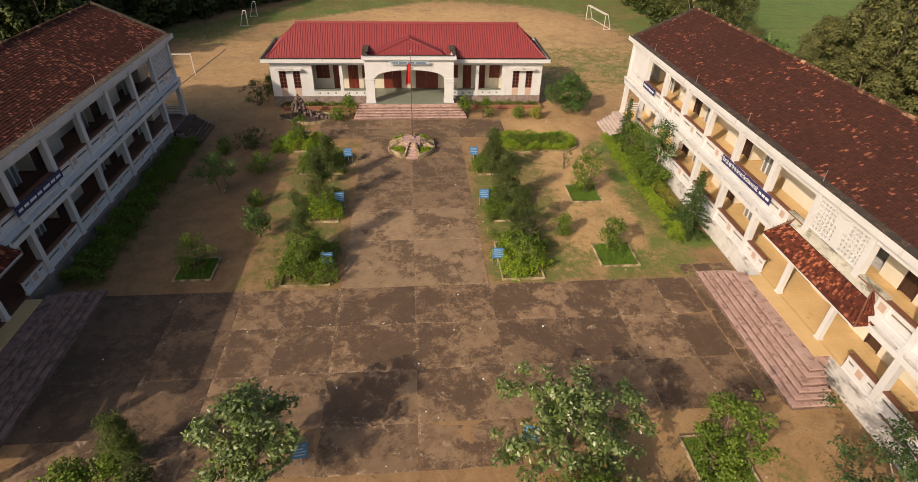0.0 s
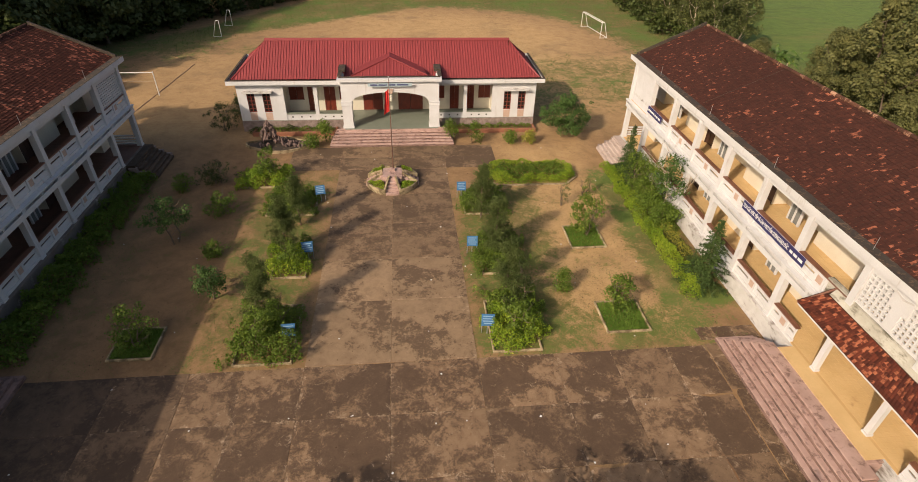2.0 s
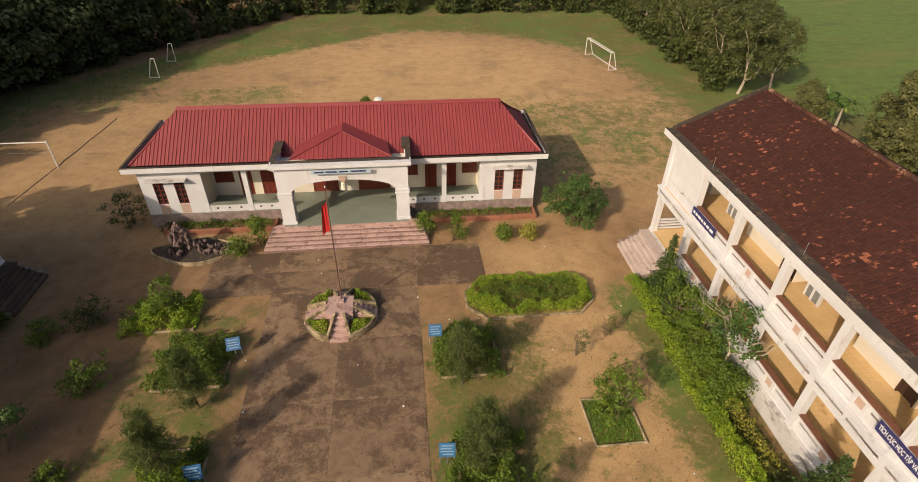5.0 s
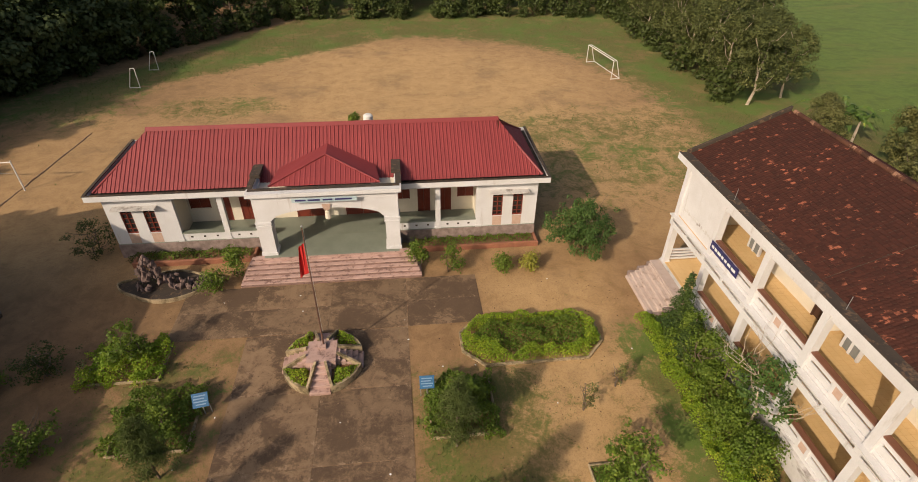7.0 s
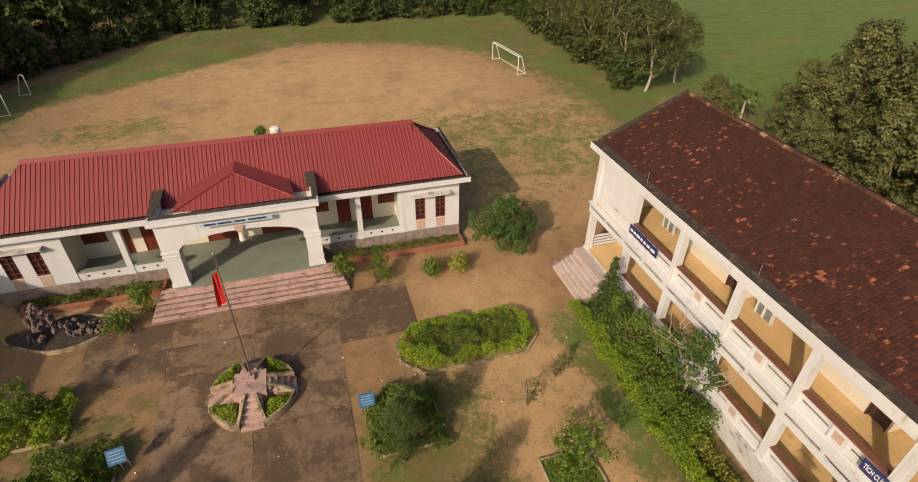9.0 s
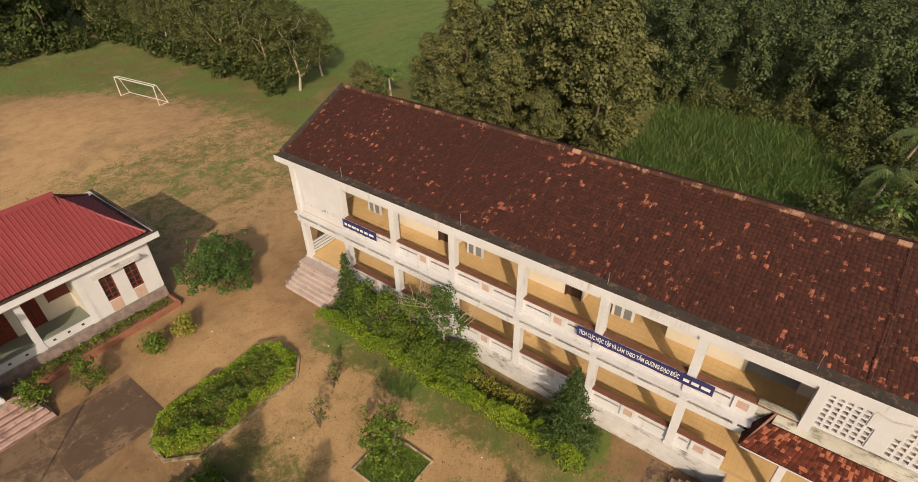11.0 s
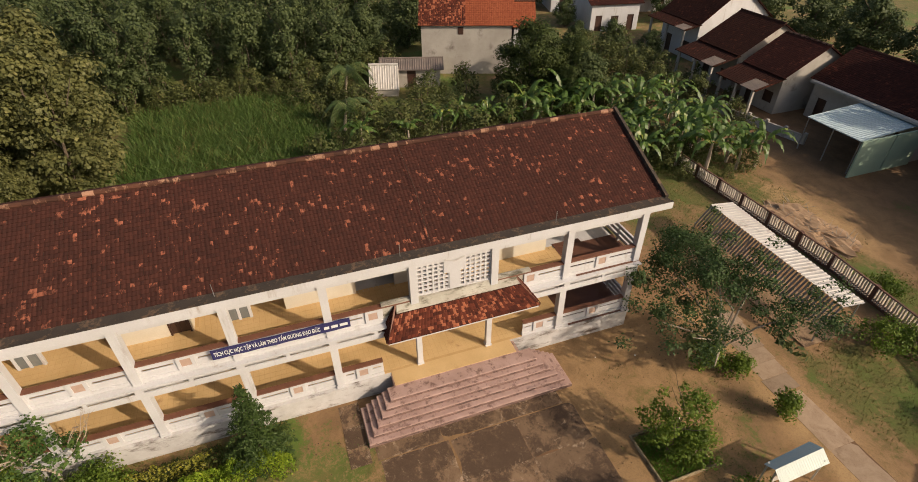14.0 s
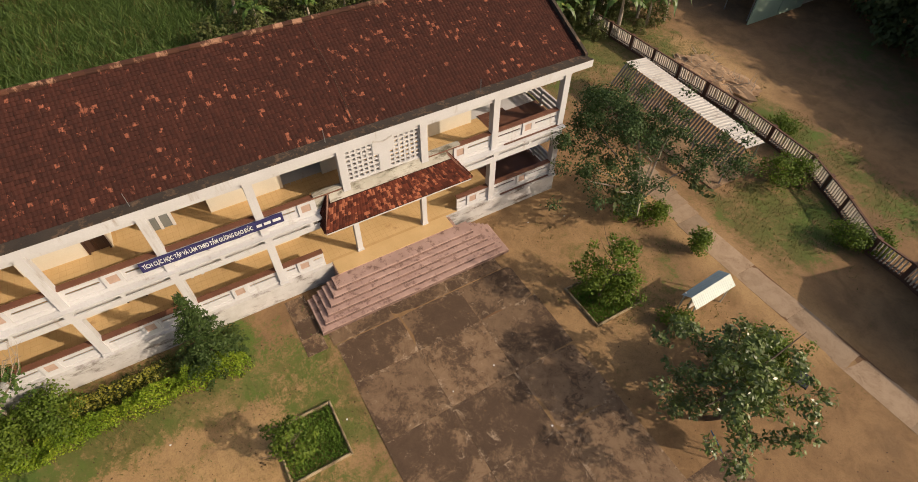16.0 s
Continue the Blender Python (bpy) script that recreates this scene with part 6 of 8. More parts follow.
corners = lambda rx, ry, c: [(-rx + c, -ry), (rx - c, -ry), (rx, -ry + c), (rx, ry - c), (rx - c, ry), (-rx + c, ry), (-rx, ry - c), (-rx, -ry + c)]
inner, outer = corners(3.68, 1.66, 1.02), corners(3.80, 1.78, 1.07)
for k in range(8):
    a, b, c, d = outer[k], outer[(k + 1) % 8], inner[(k + 1) % 8], inner[k]
    part("kerb_side", Geo().hexa([(*p, -0.05) for p in (a, b, c, d)], [(*p, 0.13) for p in (a, b, c, d)]), "kerb", ring_kerb)
hedge("bright yellow-green hedge below the classroom wing", ragged(16.9, 18.0, 29.85, 46.3, 0.42), 16.5, 18.3, 29.6, 46.5, lambda x, y: max(0.15, 0.55 + 4.2 * lump(x, y, 1.2)) + 0.2 * area(x, y, 16, 19, 29, 37, 0.6), 1250, 0.075, seed=3)
hedge("green shrubs massed behind the clipped hedge", ragged(17.9, 19.3, 36.6, 46.2, 0.3), 17.7, 19.5, 36.3, 46.4, lambda x, y: max(0.2, 0.85 + 4.5 * lump(x, y, 1.2) + 0.45 * area(x, y, 17, 20, 38.5, 42, 1.0)), 800, 0.09, "shrub", 4)
# Dark leaves stand for the shaded ground between hedge and wing.
hedge("low dark undergrowth drawn for the shaded gap by the wing", ragged(18.0, 19.2, 30.6, 37.2, 0.35), 17.8, 19.4, 30.4, 37.4, lambda x, y: max(0.1, 0.32 + 2.0 * lump(x, y)), 420, 0.085, "wood", 24)
hedge("yellowish loose shrubs behind the clipped hedge", ragged(17.95, 18.7, 33.4, 36.6, 0.3), 17.8, 18.9, 33.2, 36.8, lambda x, y: max(0.2, 0.95 + 2.2 * lump(x, y)), 420, 0.085, "drygold", 25)
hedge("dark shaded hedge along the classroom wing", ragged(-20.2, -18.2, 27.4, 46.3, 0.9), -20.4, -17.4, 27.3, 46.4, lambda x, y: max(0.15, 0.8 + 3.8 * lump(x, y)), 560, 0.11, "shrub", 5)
for k, (sx, sy) in enumerate(((1, 1), (-1, 1), (-1, -1), (1, -1))):
    cx, cy = -0.2 + 1.15 * sx, 44.75 + 1.15 * sy
    hedge("low bright green shrubs in the flag stand bed", lambda x, y: min(1.95 - math.hypot(x + 0.2, y - 44.75), abs(x + 0.2) - 0.62, abs(y - 44.75) - 0.62) + 0.06 * noise.noise((x * 3, y * 3, 1.0)), cx - 0.85, cx + 0.85, cy - 0.85, cy + 0.85, lambda x, y: 0.72 + 1.6 * lump(x, y, 1.6), 1300, 0.075, "hedge", 30 + k)
hedge("low green plants in the flower box", rect(5.2, 12.7, 54.0, 54.8), 5.1, 12.8, 53.9, 54.9, lambda x, y: 0.55 + 2.0 * lump(x, y, 2.0), 300, 0.10, "shrub", 6)
hedge("low green plants in the flower box", rect(-12.2, -5.5, 54.0, 54.8), -12.3, -5.4, 53.9, 54.9, lambda x, y: 0.55 + 2.0 * lump(x, y, 2.0), 300, 0.10, "shrub", 7)

# planted beds along the walk: leafy shrubs that spill over their kerbs
for k, (x0, x1, y0, y1, hgt, leaf) in enumerate(((5.0, 7.6, 26.75, 29.4, 1.0, "hedge"), (5.1, 7.8, 29.0, 31.0, 0.7, "shrub"), (5.3, 7.8, 33.0, 36.5, 0.95, "shrub"), (5.0, 7.8, 39.9, 42.8, 0.7, "shrub"), (-7.9, -5.2, 26.75, 30.2, 1.0, "shrub"), (-7.3, -5.4, 33.4, 35.6, 0.95, "hedge"), (-7.6, -5.6, 35.2, 36.9, 0.5, "shrub"), (-8.9, -5.7, 40.3, 43.3, 0.7, "shrub"), (-11.6, -8.2, 44.4, 46.7, 0.75, "hedge"))):
    hedge("leafy green shrubs spilling over a kerbed bed", ragged(x0 - 0.2, x1 + 0.2, y0 - 0.05, y1 + 0.2, 0.75), x0 - 0.8, x1 + 0.8, y0 - 0.4, y1 + 0.8, lambda x, y, hgt=hgt: max(0.12, 0.9 * hgt + 3.8 * lump(x, y, 1.3)), 760, 0.09, leaf, 50 + k)


def wispy_mesh(seed, height, r):
    """A casuarina: rising thin branches hung with fine needles, so loose that one sees through it."""
    rng = np.random.default_rng(seed)
    g = Geo().tube([(0, 0, -0.1), (0.05, 0.02, height * 0.5), (0.02, 0.06, height)], [0.06, 0.04, 0.01], 6)
    cs, ds = [], []
    for k in range(54):
        z = height * (0.14 + 0.84 * (k / 54) ** 0.9)
        a = rng.uniform(0, 6.28)
        L = r * (1.05 - 0.75 * z / height) * rng.uniform(0.6, 1.15)
        tip = (L * math.cos(a), L * math.sin(a), z + L * rng.uniform(0.3, 0.8))
        g.tube([(0, 0, z), tip], [0.016, 0.005], 4)
        for s in np.linspace(0.2, 1.05, 16):
            for _ in range(7):
                cs.append((tip[0] * s + rng.normal(0, 0.10), tip[1] * s + rng.normal(0, 0.10), z + (tip[2] - z) * s + rng.normal(0, 0.10)))
                ds.append((math.cos(a) * 0.4, math.sin(a) * 0.4, 0.2))
    return quads_mesh("crown", leaf_quads(rng, np.array(cs), np.array(ds), 0.24, 0.0, 0.06)), g.mesh("trunk")


for k, (x, y, hgt, r) in enumerate(((-6.8, 29.6, 4.4, 1.15), (-6.7, 35.6, 4.3, 1.1), (-6.4, 39.2, 3.6, 1.0), (6.0, 39.4, 4.0, 1.15), (6.3, 35.0, 4.2, 1.2), (6.4, 31.2, 3.8, 1.15), (-11.7, 15.6, 3.0, 0.9))):
    crown, trunk = wispy_mesh(500 + k, hgt, r)
    plant("casuarina", "wispy grey-green casuarina between the beds", "tree", crown, trunk, "wispy", "bark", (x, y, -0.05), 70 * k, "casuarinas")

# small trees of the yard: place, height, crown radius, leaf
YARD = [
    (6.4, 28.0, 2.1, 1.1, "shrub", 0.15), (7.0, 30.2, 1.8, 0.9, "wood", 0.13), (6.9, 35.8, 2.0, 0.9, "wood", 0.12), (6.5, 41.6, 1.6, 1.0, "shrub", 0.24),
    (-6.8, 28.0, 2.4, 0.95, "shrub", 0.14), (-6.0, 28.8, 2.2, 0.7, "shrub", 0.13), (-6.2, 34.6, 1.7, 0.8, "shrub", 0.13), (-6.9, 41.6, 1.5, 0.9, "shrub", 0.14), (-9.6, 45.8, 2.6, 0.9, "shrub", 0.15),
    (12.5, 29.5, 2.3, 0.95, "shrub", 0.15), (12.7, 36.8, 3.2, 1.25, "shrub", 0.16), (9.6, 31.2, 1.5, 0.7, "shrub", 0.13), (12.3, 40.6, 1.9, 0.35, "gold", 0.12), (14.3, 41.9, 1.5, 0.3, "gold", 0.12),
    (12.4, 14.3, 3.7, 1.65, "shrub", 0.17), (11.8, 13.6, 1.8, 0.9, "shrub", 0.15), (15.6, 53.0, 3.6, 2.2, "willow", 0.15),
    (-13.1, 28.6, 2.3, 1.05, "shrub", 0.14), (-10.3, 32.0, 2.0, 0.95, "feather", 0.15), (-14.1, 37.6, 3.2, 1.35, "feather", 0.15), (-13.4, 45.3, 1.7, 1.6, "wood", 0.13), (-15.6, 44.4, 1.2, 0.8, "shrub", 0.13), (-12.0, 41.0, 1.5, 1.2, "shrub", 0.14), (-11.2, 36.0, 1.0, 0.7, "shrub", 0.13),
    (-13.7, 15.0, 1.2, 0.9, "shrub", 0.15), (-12.4, 15.2, 1.1, 0.8, "shrub", 0.14), (-11.0, 14.5, 1.0, 0.7, "wood", 0.14), (1.0, 63.9, 5.3, 0.8, "shrub", 0.2), (-15.3, 55.4, 2.3, 1.5, "wood", 0.13), (-14.6, 58.5, 1.7, 1.1, "wood", 0.13), (-14.9, 61.5, 1.5, 0.9, "wood", 0.13),
]
for k, (x, y, hgt, r, leaf, ls) in enumerate(YARD):
    crown, trunk = bushy_tree(100 + k, hgt, r, int(26 + 15 * r * hgt / 2) * (2 if leaf == "willow" else 1), 190 if leaf == "willow" else 150, ls * 0.7, 0.16 if leaf != "feather" else 0.35, 0.05, 2, 0.45, 0.8, 0.40 if leaf == "willow" else 0.52 if leaf == "gold" and r > 1 else 0.36 if hgt > 1.95 or r > 0.4 else 0.16)
    lab = {"shrub": "small leafy green tree in a yard bed", "wood": "small dark green tree with fine leaves", "acacia": "slender feathery dark green tree", "feather": "light green young tree with feathery leaves", "gold": "thin olive-green sapling on bare earth", "willow": "dense round green tree beside the red-roofed building"}[leaf]
    plant("yard_tree", lab, "tree", crown, trunk, "feather" if leaf == "willow" else leaf, "bark", (x, y, -0.05), 40 * k)

# conifers and the half-bare tree before the east wing
for k, (x, y, hgt, r) in enumerate(((18.25, 31.2, 4.8, 1.65), (18.5, 45.0, 4.4, 1.15), (18.2, 43.2, 2.9, 1.1))):
    crown, trunk = conifer_mesh(300 + k, hgt, r)
    plant("conifer", "small dark green conifer rising from the hedge", "conifer", crown, trunk, "conifer", "bark", (x, y, -0.05), 60 * k)


def bare_tree(seed, height, spread, base, forks, lift=0.1):
    rng = np.random.default_rng(seed)
    g = Geo()

    def grow(p, d, length, r, depth):
        q = p + d * length
        g.tube([tuple(p), tuple((p + q) / 2 + Vector(rng.normal(0, 0.04, 3)) * length), tuple(q)], [r, r * 0.8, r * 0.6], 6 if depth < 2 else 4)
        if depth >= forks:
            return
        for _ in range(3 if depth < 2 else 2):
            e = (d + Vector(rng.normal(0, spread, 3))).normalized()
            e.z = abs(e.z) * 0.8 + lift
            grow(q, e.normalized(), length * rng.uniform(0.6, 0.82), r * 0.6, depth + 1)

    grow(Vector((0, 0, -0.1)), Vector((0.05, 0, 1)).normalized(), height * 0.34, base, 0)
    return g


t = thing("half_bare_tree", "half-bare pale-barked tree above the hedge", "tree", (18.75, 38.5, -0.05), 20)
part("trunk", bare_tree(9, 5.6, 0.5, 0.085, 5, 0.3), "palebark", t)
rng = np.random.default_rng(71)
rows = [(0.25 * math.cos(k * 2.1) * (k % 3), 0.25 * math.sin(k * 2.1) * (k % 3), 3.5 + 0.14 * k, 0.34, 0.8) for k in range(12)] + [(1.0 * math.cos(k * 1.7) * rng.uniform(0.5, 1.1), 1.0 * math.sin(k * 1.7) * rng.uniform(0.5, 1.1), rng.uniform(2.2, 4.4), 0.33, 0.8) for k in range(24)] + [(-0.7 + 0.3 * k, -1.2 + 0.2 * (k % 2), 2.6 + 0.2 * (k % 3), 0.28, 0.8) for k in range(5)]
part("crown", quads_mesh("crown", clump_cloud(rng, rows, 110, 0.125)), "feather", t, "loose light green leaves")
for k, (x, y, hgt, r) in enumerate(((18.5, 40.4, 3.2, 1.45), (18.3, 42.2, 3.0, 1.2), (18.4, 37.3, 1.8, 1.0), (17.9, 38.8, 1.7, 0.9), (18.6, 44.0, 2.2, 0.9))):
    crown, trunk = bushy_tree(330 + k, hgt, r, 34, 150, 0.10, 0.15, 0.05, 2)
    plant("garden_shrub", "dense green shrub below the classroom wing", "shrub", crown, trunk, "shrub", "bark", (x, y, -0.05), 50 * k)

# broad-leaved trees in the near yard
for k, (x, y, hgt, r) in enumerate(((5.5, 14.5, 4.8, 3.45), (-6.4, 14.7, 4.9, 1.95))):
    rng = np.random.default_rng(400 + k)
    trunk = limbs(Geo(), rng, hgt, r * 0.7, 0.13, 1, 0.04)
    rows = round_clumps(rng, 118 if k == 0 else 95, r, hgt * 0.3, hgt, 0.46, 0.55)
    o = plant("broad_leaved_tree", "glossy broad-leaved tree with a few red leaves" if k == 0 else "dense glossy broad-leaved tree in the yard", "tree", quads_mesh("crown", clump_cloud(rng, rows, 125 if k == 0 else 130, 0.175, 0.9, 0.29, 0.25, 0.75)), trunk.mesh("trunk"), "almond", "bark", (x, y, -0.05), 30)
    if k == 0:
        part("faded_leaves", quads_mesh("faded_leaves", clump_cloud(rng, rows[:6], 1, 0.15, 0.8, 0.36, 0.9)), "flower", o, "reddened old leaves")
rng = np.random.default_rng(420)
rows = [(x + dx, y + dy, z + dz, 0.66 * rng.uniform(0.6, 1.3), 0.55) for x, y, z, n in ((3.4, 1.4, 4.3, 24), (2.2, -0.4, 4.9, 28), (0.8, -1.2, 4.7, 24), (-0.9, -2.5, 3.9, 18), (-1.9, -3.4, 3.3, 12), (4.4, -0.6, 4.6, 20), (1.8, 2.6, 3.6, 12), (1.2, 0.8, 4.4, 18), (0.2, 1.2, 2.2, 4), (-0.5, 2.7, 3.4, 7), (0.9, 3.5, 3.4, 8), (-1.9, 2.5, 2.9, 3)) for dx, dy, dz in rng.normal(0, 0.78, (n, 3))]
g = limbs(Geo(), rng, 4.4, 1.6, 0.10, 1, 0.05)
for tip in ((3.4, 1.4, 4.2), (2.2, -0.4, 4.8), (0.6, -1.4, 4.5), (-1.2, -2.7, 3.6), (4.6, -0.6, 4.4), (1.6, 2.6, 3.2), (-0.5, 2.7, 3.2), (0.9, 3.5, 3.2), (-1.9, 2.5, 2.7)):
    g.tube([(0.0, 0.0, 0.9), (tip[0] * 0.45, tip[1] * 0.45, 0.9 + (tip[2] - 0.9) * 0.6), tip], [0.075, 0.05, 0.02], 6)
airy = plant("airy_tree", "airy spreading tree with drooping leaf sprays", "tree", quads_mesh("crown", clump_cloud(rng, rows, 105, 0.13, 0.7, 0.30, 0.1)), g.mesh("trunk"), "tamarind", "palebark", (15.9, 8.9, -0.05))
sprays = [(-0.6 + 0.55 * k + rng.normal(0, 0.25), 2.6 - 0.75 * (k % 4) + rng.normal(0, 0.3), 2.4 + 0.35 * (k % 3), 0.42, 0.5) for k in range(9)] + [(-1.6 - 0.3 * k, -1.6 - 0.5 * k, 2.6 - 0.3 * k, 0.4, 0.5) for k in range(3)]
part("large_leaves", quads_mesh("large_leaves", clump_cloud(rng, sprays, 34, 0.34, 0.8, 0.32, 0.2)), "acacia", airy, "large drooping lower leaves")
crown, trunk = bushy_tree(425, 2.9, 1.55, 80, 150, 0.10, 0.12, 0.05, 3)
plant("yard_tree", "small dark green tree with fine leaves", "tree", crown, trunk, "shrub", "bark", (6.0, 11.75, -0.05))
for k, (x, y, hgt, r) in enumerate(((15.7, 9.9, 1.7, 0.85), (14.9, 8.4, 1.1, 0.5), (12.1, 8.2, 1.5, 0.35), (9.4, 12.3, 0.9, 0.7), (13.9, 0.3, 1.7, 1.2), (13.0, -1.0, 1.5, 0.9), (8.6, 0.9, 1.3, 0.9), (7.6, -0.1, 1.0, 0.7), (17.0, -4.4, 0.8, 1.0))):
    crown, trunk = bushy_tree(430 + k, hgt, r, 20, 110, 0.11, 0.25, 0.04, 2)
    plant("low_shrub", "low green shrub on bare earth", "shrub", crown, trunk, "shrub", "bark", (x, y, -0.05), 50 * k)

# potted and planted bushes before the red-roofed building, rock garden with a pale bonsai
for k, (x, y, hgt, r, leaf) in enumerate(((4.9, 52.2, 1.5, 0.55, "shrub"), (6.95, 51.7, 1.5, 0.5, "shrub"), (10.2, 51.3, 1.0, 0.4, "shrub"), (11.9, 51.4, 0.9, 0.4, "drygold"), (-5.9, 52.4, 1.5, 0.6, "shrub"), (-7.1, 51.3, 1.0, 0.55, "shrub"))):
    crown, trunk = bushy_tree(460 + k, hgt * 1.2, r * 1.3, 18, 90, 0.11, 0.2, 0.04, 2)
    plant("garden_bush", "small leafy bush by the entrance" if leaf == "shrub" else "small yellow-leaved bush by the entrance", "bush", crown, trunk, leaf, "bark", (x, y, -0.05), 45 * k)
rock = thing("rock_garden", "craggy rock pile in a kidney-shaped pond with wavy kerb", "rock garden", (-9.8, 51.65, 0))
g = Geo()
edge = [(2.9 * math.cos(a) * (1 + 0.12 * math.sin(3 * a)), 1.25 * math.sin(a) * (1 + 0.15 * math.cos(4 * a)), 0.0) for a in np.linspace(0, 2 * math.pi, 49)[:-1]]
n = len(edge)
g.add([(x, y, z) for x, y, _ in edge for z in (-0.1, 0.2)] + [(x * 0.965, y * 0.93, z) for x, y, _ in edge for z in (-0.1, 0.2)], [f for i in range(n) for j in ((i + 1) % n,) for f in ((2 * i, 2 * j, 2 * j + 1, 2 * i + 1), (2 * i + 1, 2 * j + 1, 2 * n + 2 * j + 1, 2 * n + 2 * i + 1), (2 * n + 2 * i, 2 * n + 2 * i + 1, 2 * n + 2 * j + 1, 2 * n + 2 * j))])
part("kerb", g, "kerb", rock)
part("pond_bed", Geo().add([(x * 0.965, y * 0.93, 0.08) for x, y, _ in edge], [tuple(range(n))]), "grime", rock, "dark wet bed")
rr = random.Random(9)


def craggy_rock(parent, k, x, y, z, s, tall=1.0):
    bm = bmesh.new()
    bmesh.ops.create_icosphere(bm, subdivisions=1, radius=s)
    for vert in bm.verts:
        vert.co *= 1 + 0.8 * noise.noise(vert.co * (2.0 / s) + Vector((k, 0, 0))) + 0.3 * noise.noise(vert.co * 19.0 + Vector((0, k, 0)))
        vert.co.z *= tall
    me = bpy.data.meshes.new("rock")
    bm.to_mesh(me)
    bm.free()
    ob = part("rock", me, "rockery", parent)
    ob.location = (x, y, z)


for k in range(34):
    q = rr.random()
    craggy_rock(rock, k, 0.1 + 1.9 * q, rr.uniform(-0.45, 0.5), 0.12 + rr.uniform(0, 0.55) * (1 - q), rr.uniform(0.08, 0.17), rr.uniform(1.0, 2.0))
for k in range(110):
    q = (k / 110) ** 0.9
    a, rad = rr.uniform(0, 6.28), 1.05 * (1 - q) ** 0.8 * rr.uniform(0.35, 1.0)
    craggy_rock(rock, 20 + k, -0.9 + rad * math.cos(a) * 1.1, 0.1 + rad * math.sin(a) * 0.75, 0.15 + 2.05 * q, rr.uniform(0.08, 0.17) * (1.15 - 0.45 * q), rr.uniform(1.0, 2.1))
rng = np.random.default_rng(77)
part("creeper", quads_mesh("creeper", clump_cloud(rng, [(-0.9 + rng.normal(0, 0.5), rng.normal(0, 0.3), rng.uniform(0.3, 1.6), 0.2, 0.8) for _ in range(9)], 40, 0.08)), "wood", rock, "small dark leaves between the rocks")

# Dark leaves serve as plants and as the shade on the plinth.
hedge("low straggling plants that also darken the shaded stone plinth", ragged(-13.3, -8.9, 54.1, 54.85, 0.25), -13.4, -8.8, 54.0, 54.88, lambda x, y: max(0.12, 0.55 + 3.0 * lump(x, y)), 420, 0.085, "wood", 26)
drain = thing("earth_ridge", "low dark ridge of earth along the field path", "earth ridge")
g = Geo()
pts = [(-25.1 + 1.4 * k / 20 + 0.12 * noise.noise((k * 0.7, 0.0, 1.0)), 58.6 + 16.0 * k / 20, 0.0) for k in range(21)]
g.tube([(x, y, -0.04) for x, y, _ in pts], [0.07 + 0.03 * noise.noise((k * 0.9, 3.0, 0.0)) for k in range(21)], 8)
part("ridge", g, "rubble", drain)

# ---- woods and groves: a few trees, each copied many times ----
def wood_tree(seed, height, r, clumps, per, ls, low, size, base=0.16, flat=0.8):
    rng = np.random.default_rng(seed)
    trunk = limbs(Geo(), rng, height, r * 0.8, base, 1, 0.05)
    rows = round_clumps(rng, clumps, r, height * low, height, size, flat)
    return quads_mesh("crown", clump_cloud(rng, rows, per, ls, 0.7, 0.5, 0.5, 0.32)), trunk.mesh("trunk")


def grove(name, label, group, kinds, leaf, bark, places, seed):
    rng = random.Random(seed)
    first = []
    for k, (x, y, s) in enumerate(places):
        m = pose(x, y, -0.05, 0, 0, rng.uniform(0, 360))
        i = k % len(kinds)
        if len(first) <= i:
            o = plant(name, label, "tree", *kinds[i], leaf, bark, (x, y, -0.05), 0, group, s)
            first.append(o)
        else:
            o = copy_thing(first[i], m)
            o.scale = (s, s, s * rng.uniform(0.9, 1.12))


def scatter(seed, n, x0, x1, y0, y1, ok, gap, lo=0.8, hi=1.2):
    rng = random.Random(seed)
    got = []
    for _ in range(n * 30):
        x, y = rng.uniform(x0, x1), rng.uniform(y0, y1)
        if ok(x, y) and all(math.hypot(x - a, y - b) > gap for a, b, _ in got):
            got.append((x, y, rng.uniform(lo, hi)))
            if len(got) >= n:
                break
    return got


tall = [wood_tree(600 + k, 9.5, 2.8, 36, 15, 0.46, 0.14, 1.05) for k in range(3)]
grove("woodland_tree", "tall dark woodland tree at the edge of the playing field", "woodland", tall, "wood", "bark", scatter(61, 190, -76, 46, 55, 146, lambda x, y: (y > 118 + 0.0 * x and x > -16) or (y > 1.35 * (x + 40) + 80 and x < -8) or (x < -40 and y > 62), 3.0, 0.8, 1.2), 1)
low = [wood_tree(620 + k, 7.6, 2.6, 110, 52, 0.16, 0.26, 0.62) for k in range(3)]
grove("field_edge_tree", "bushy olive-green tree at the field edge", "woodland", low, "olive", "palebark", scatter(62, 62, 38.5, 66, 76, 124, lambda x, y: x > 40 and x < 45.5 + (y - 76) * 0.36, 2.9, 0.85, 1.2), 2)
golden = [wood_tree(640 + k, 10.0, 3.6, 120, 64, 0.21, 0.06, 0.85) for k in range(2)]
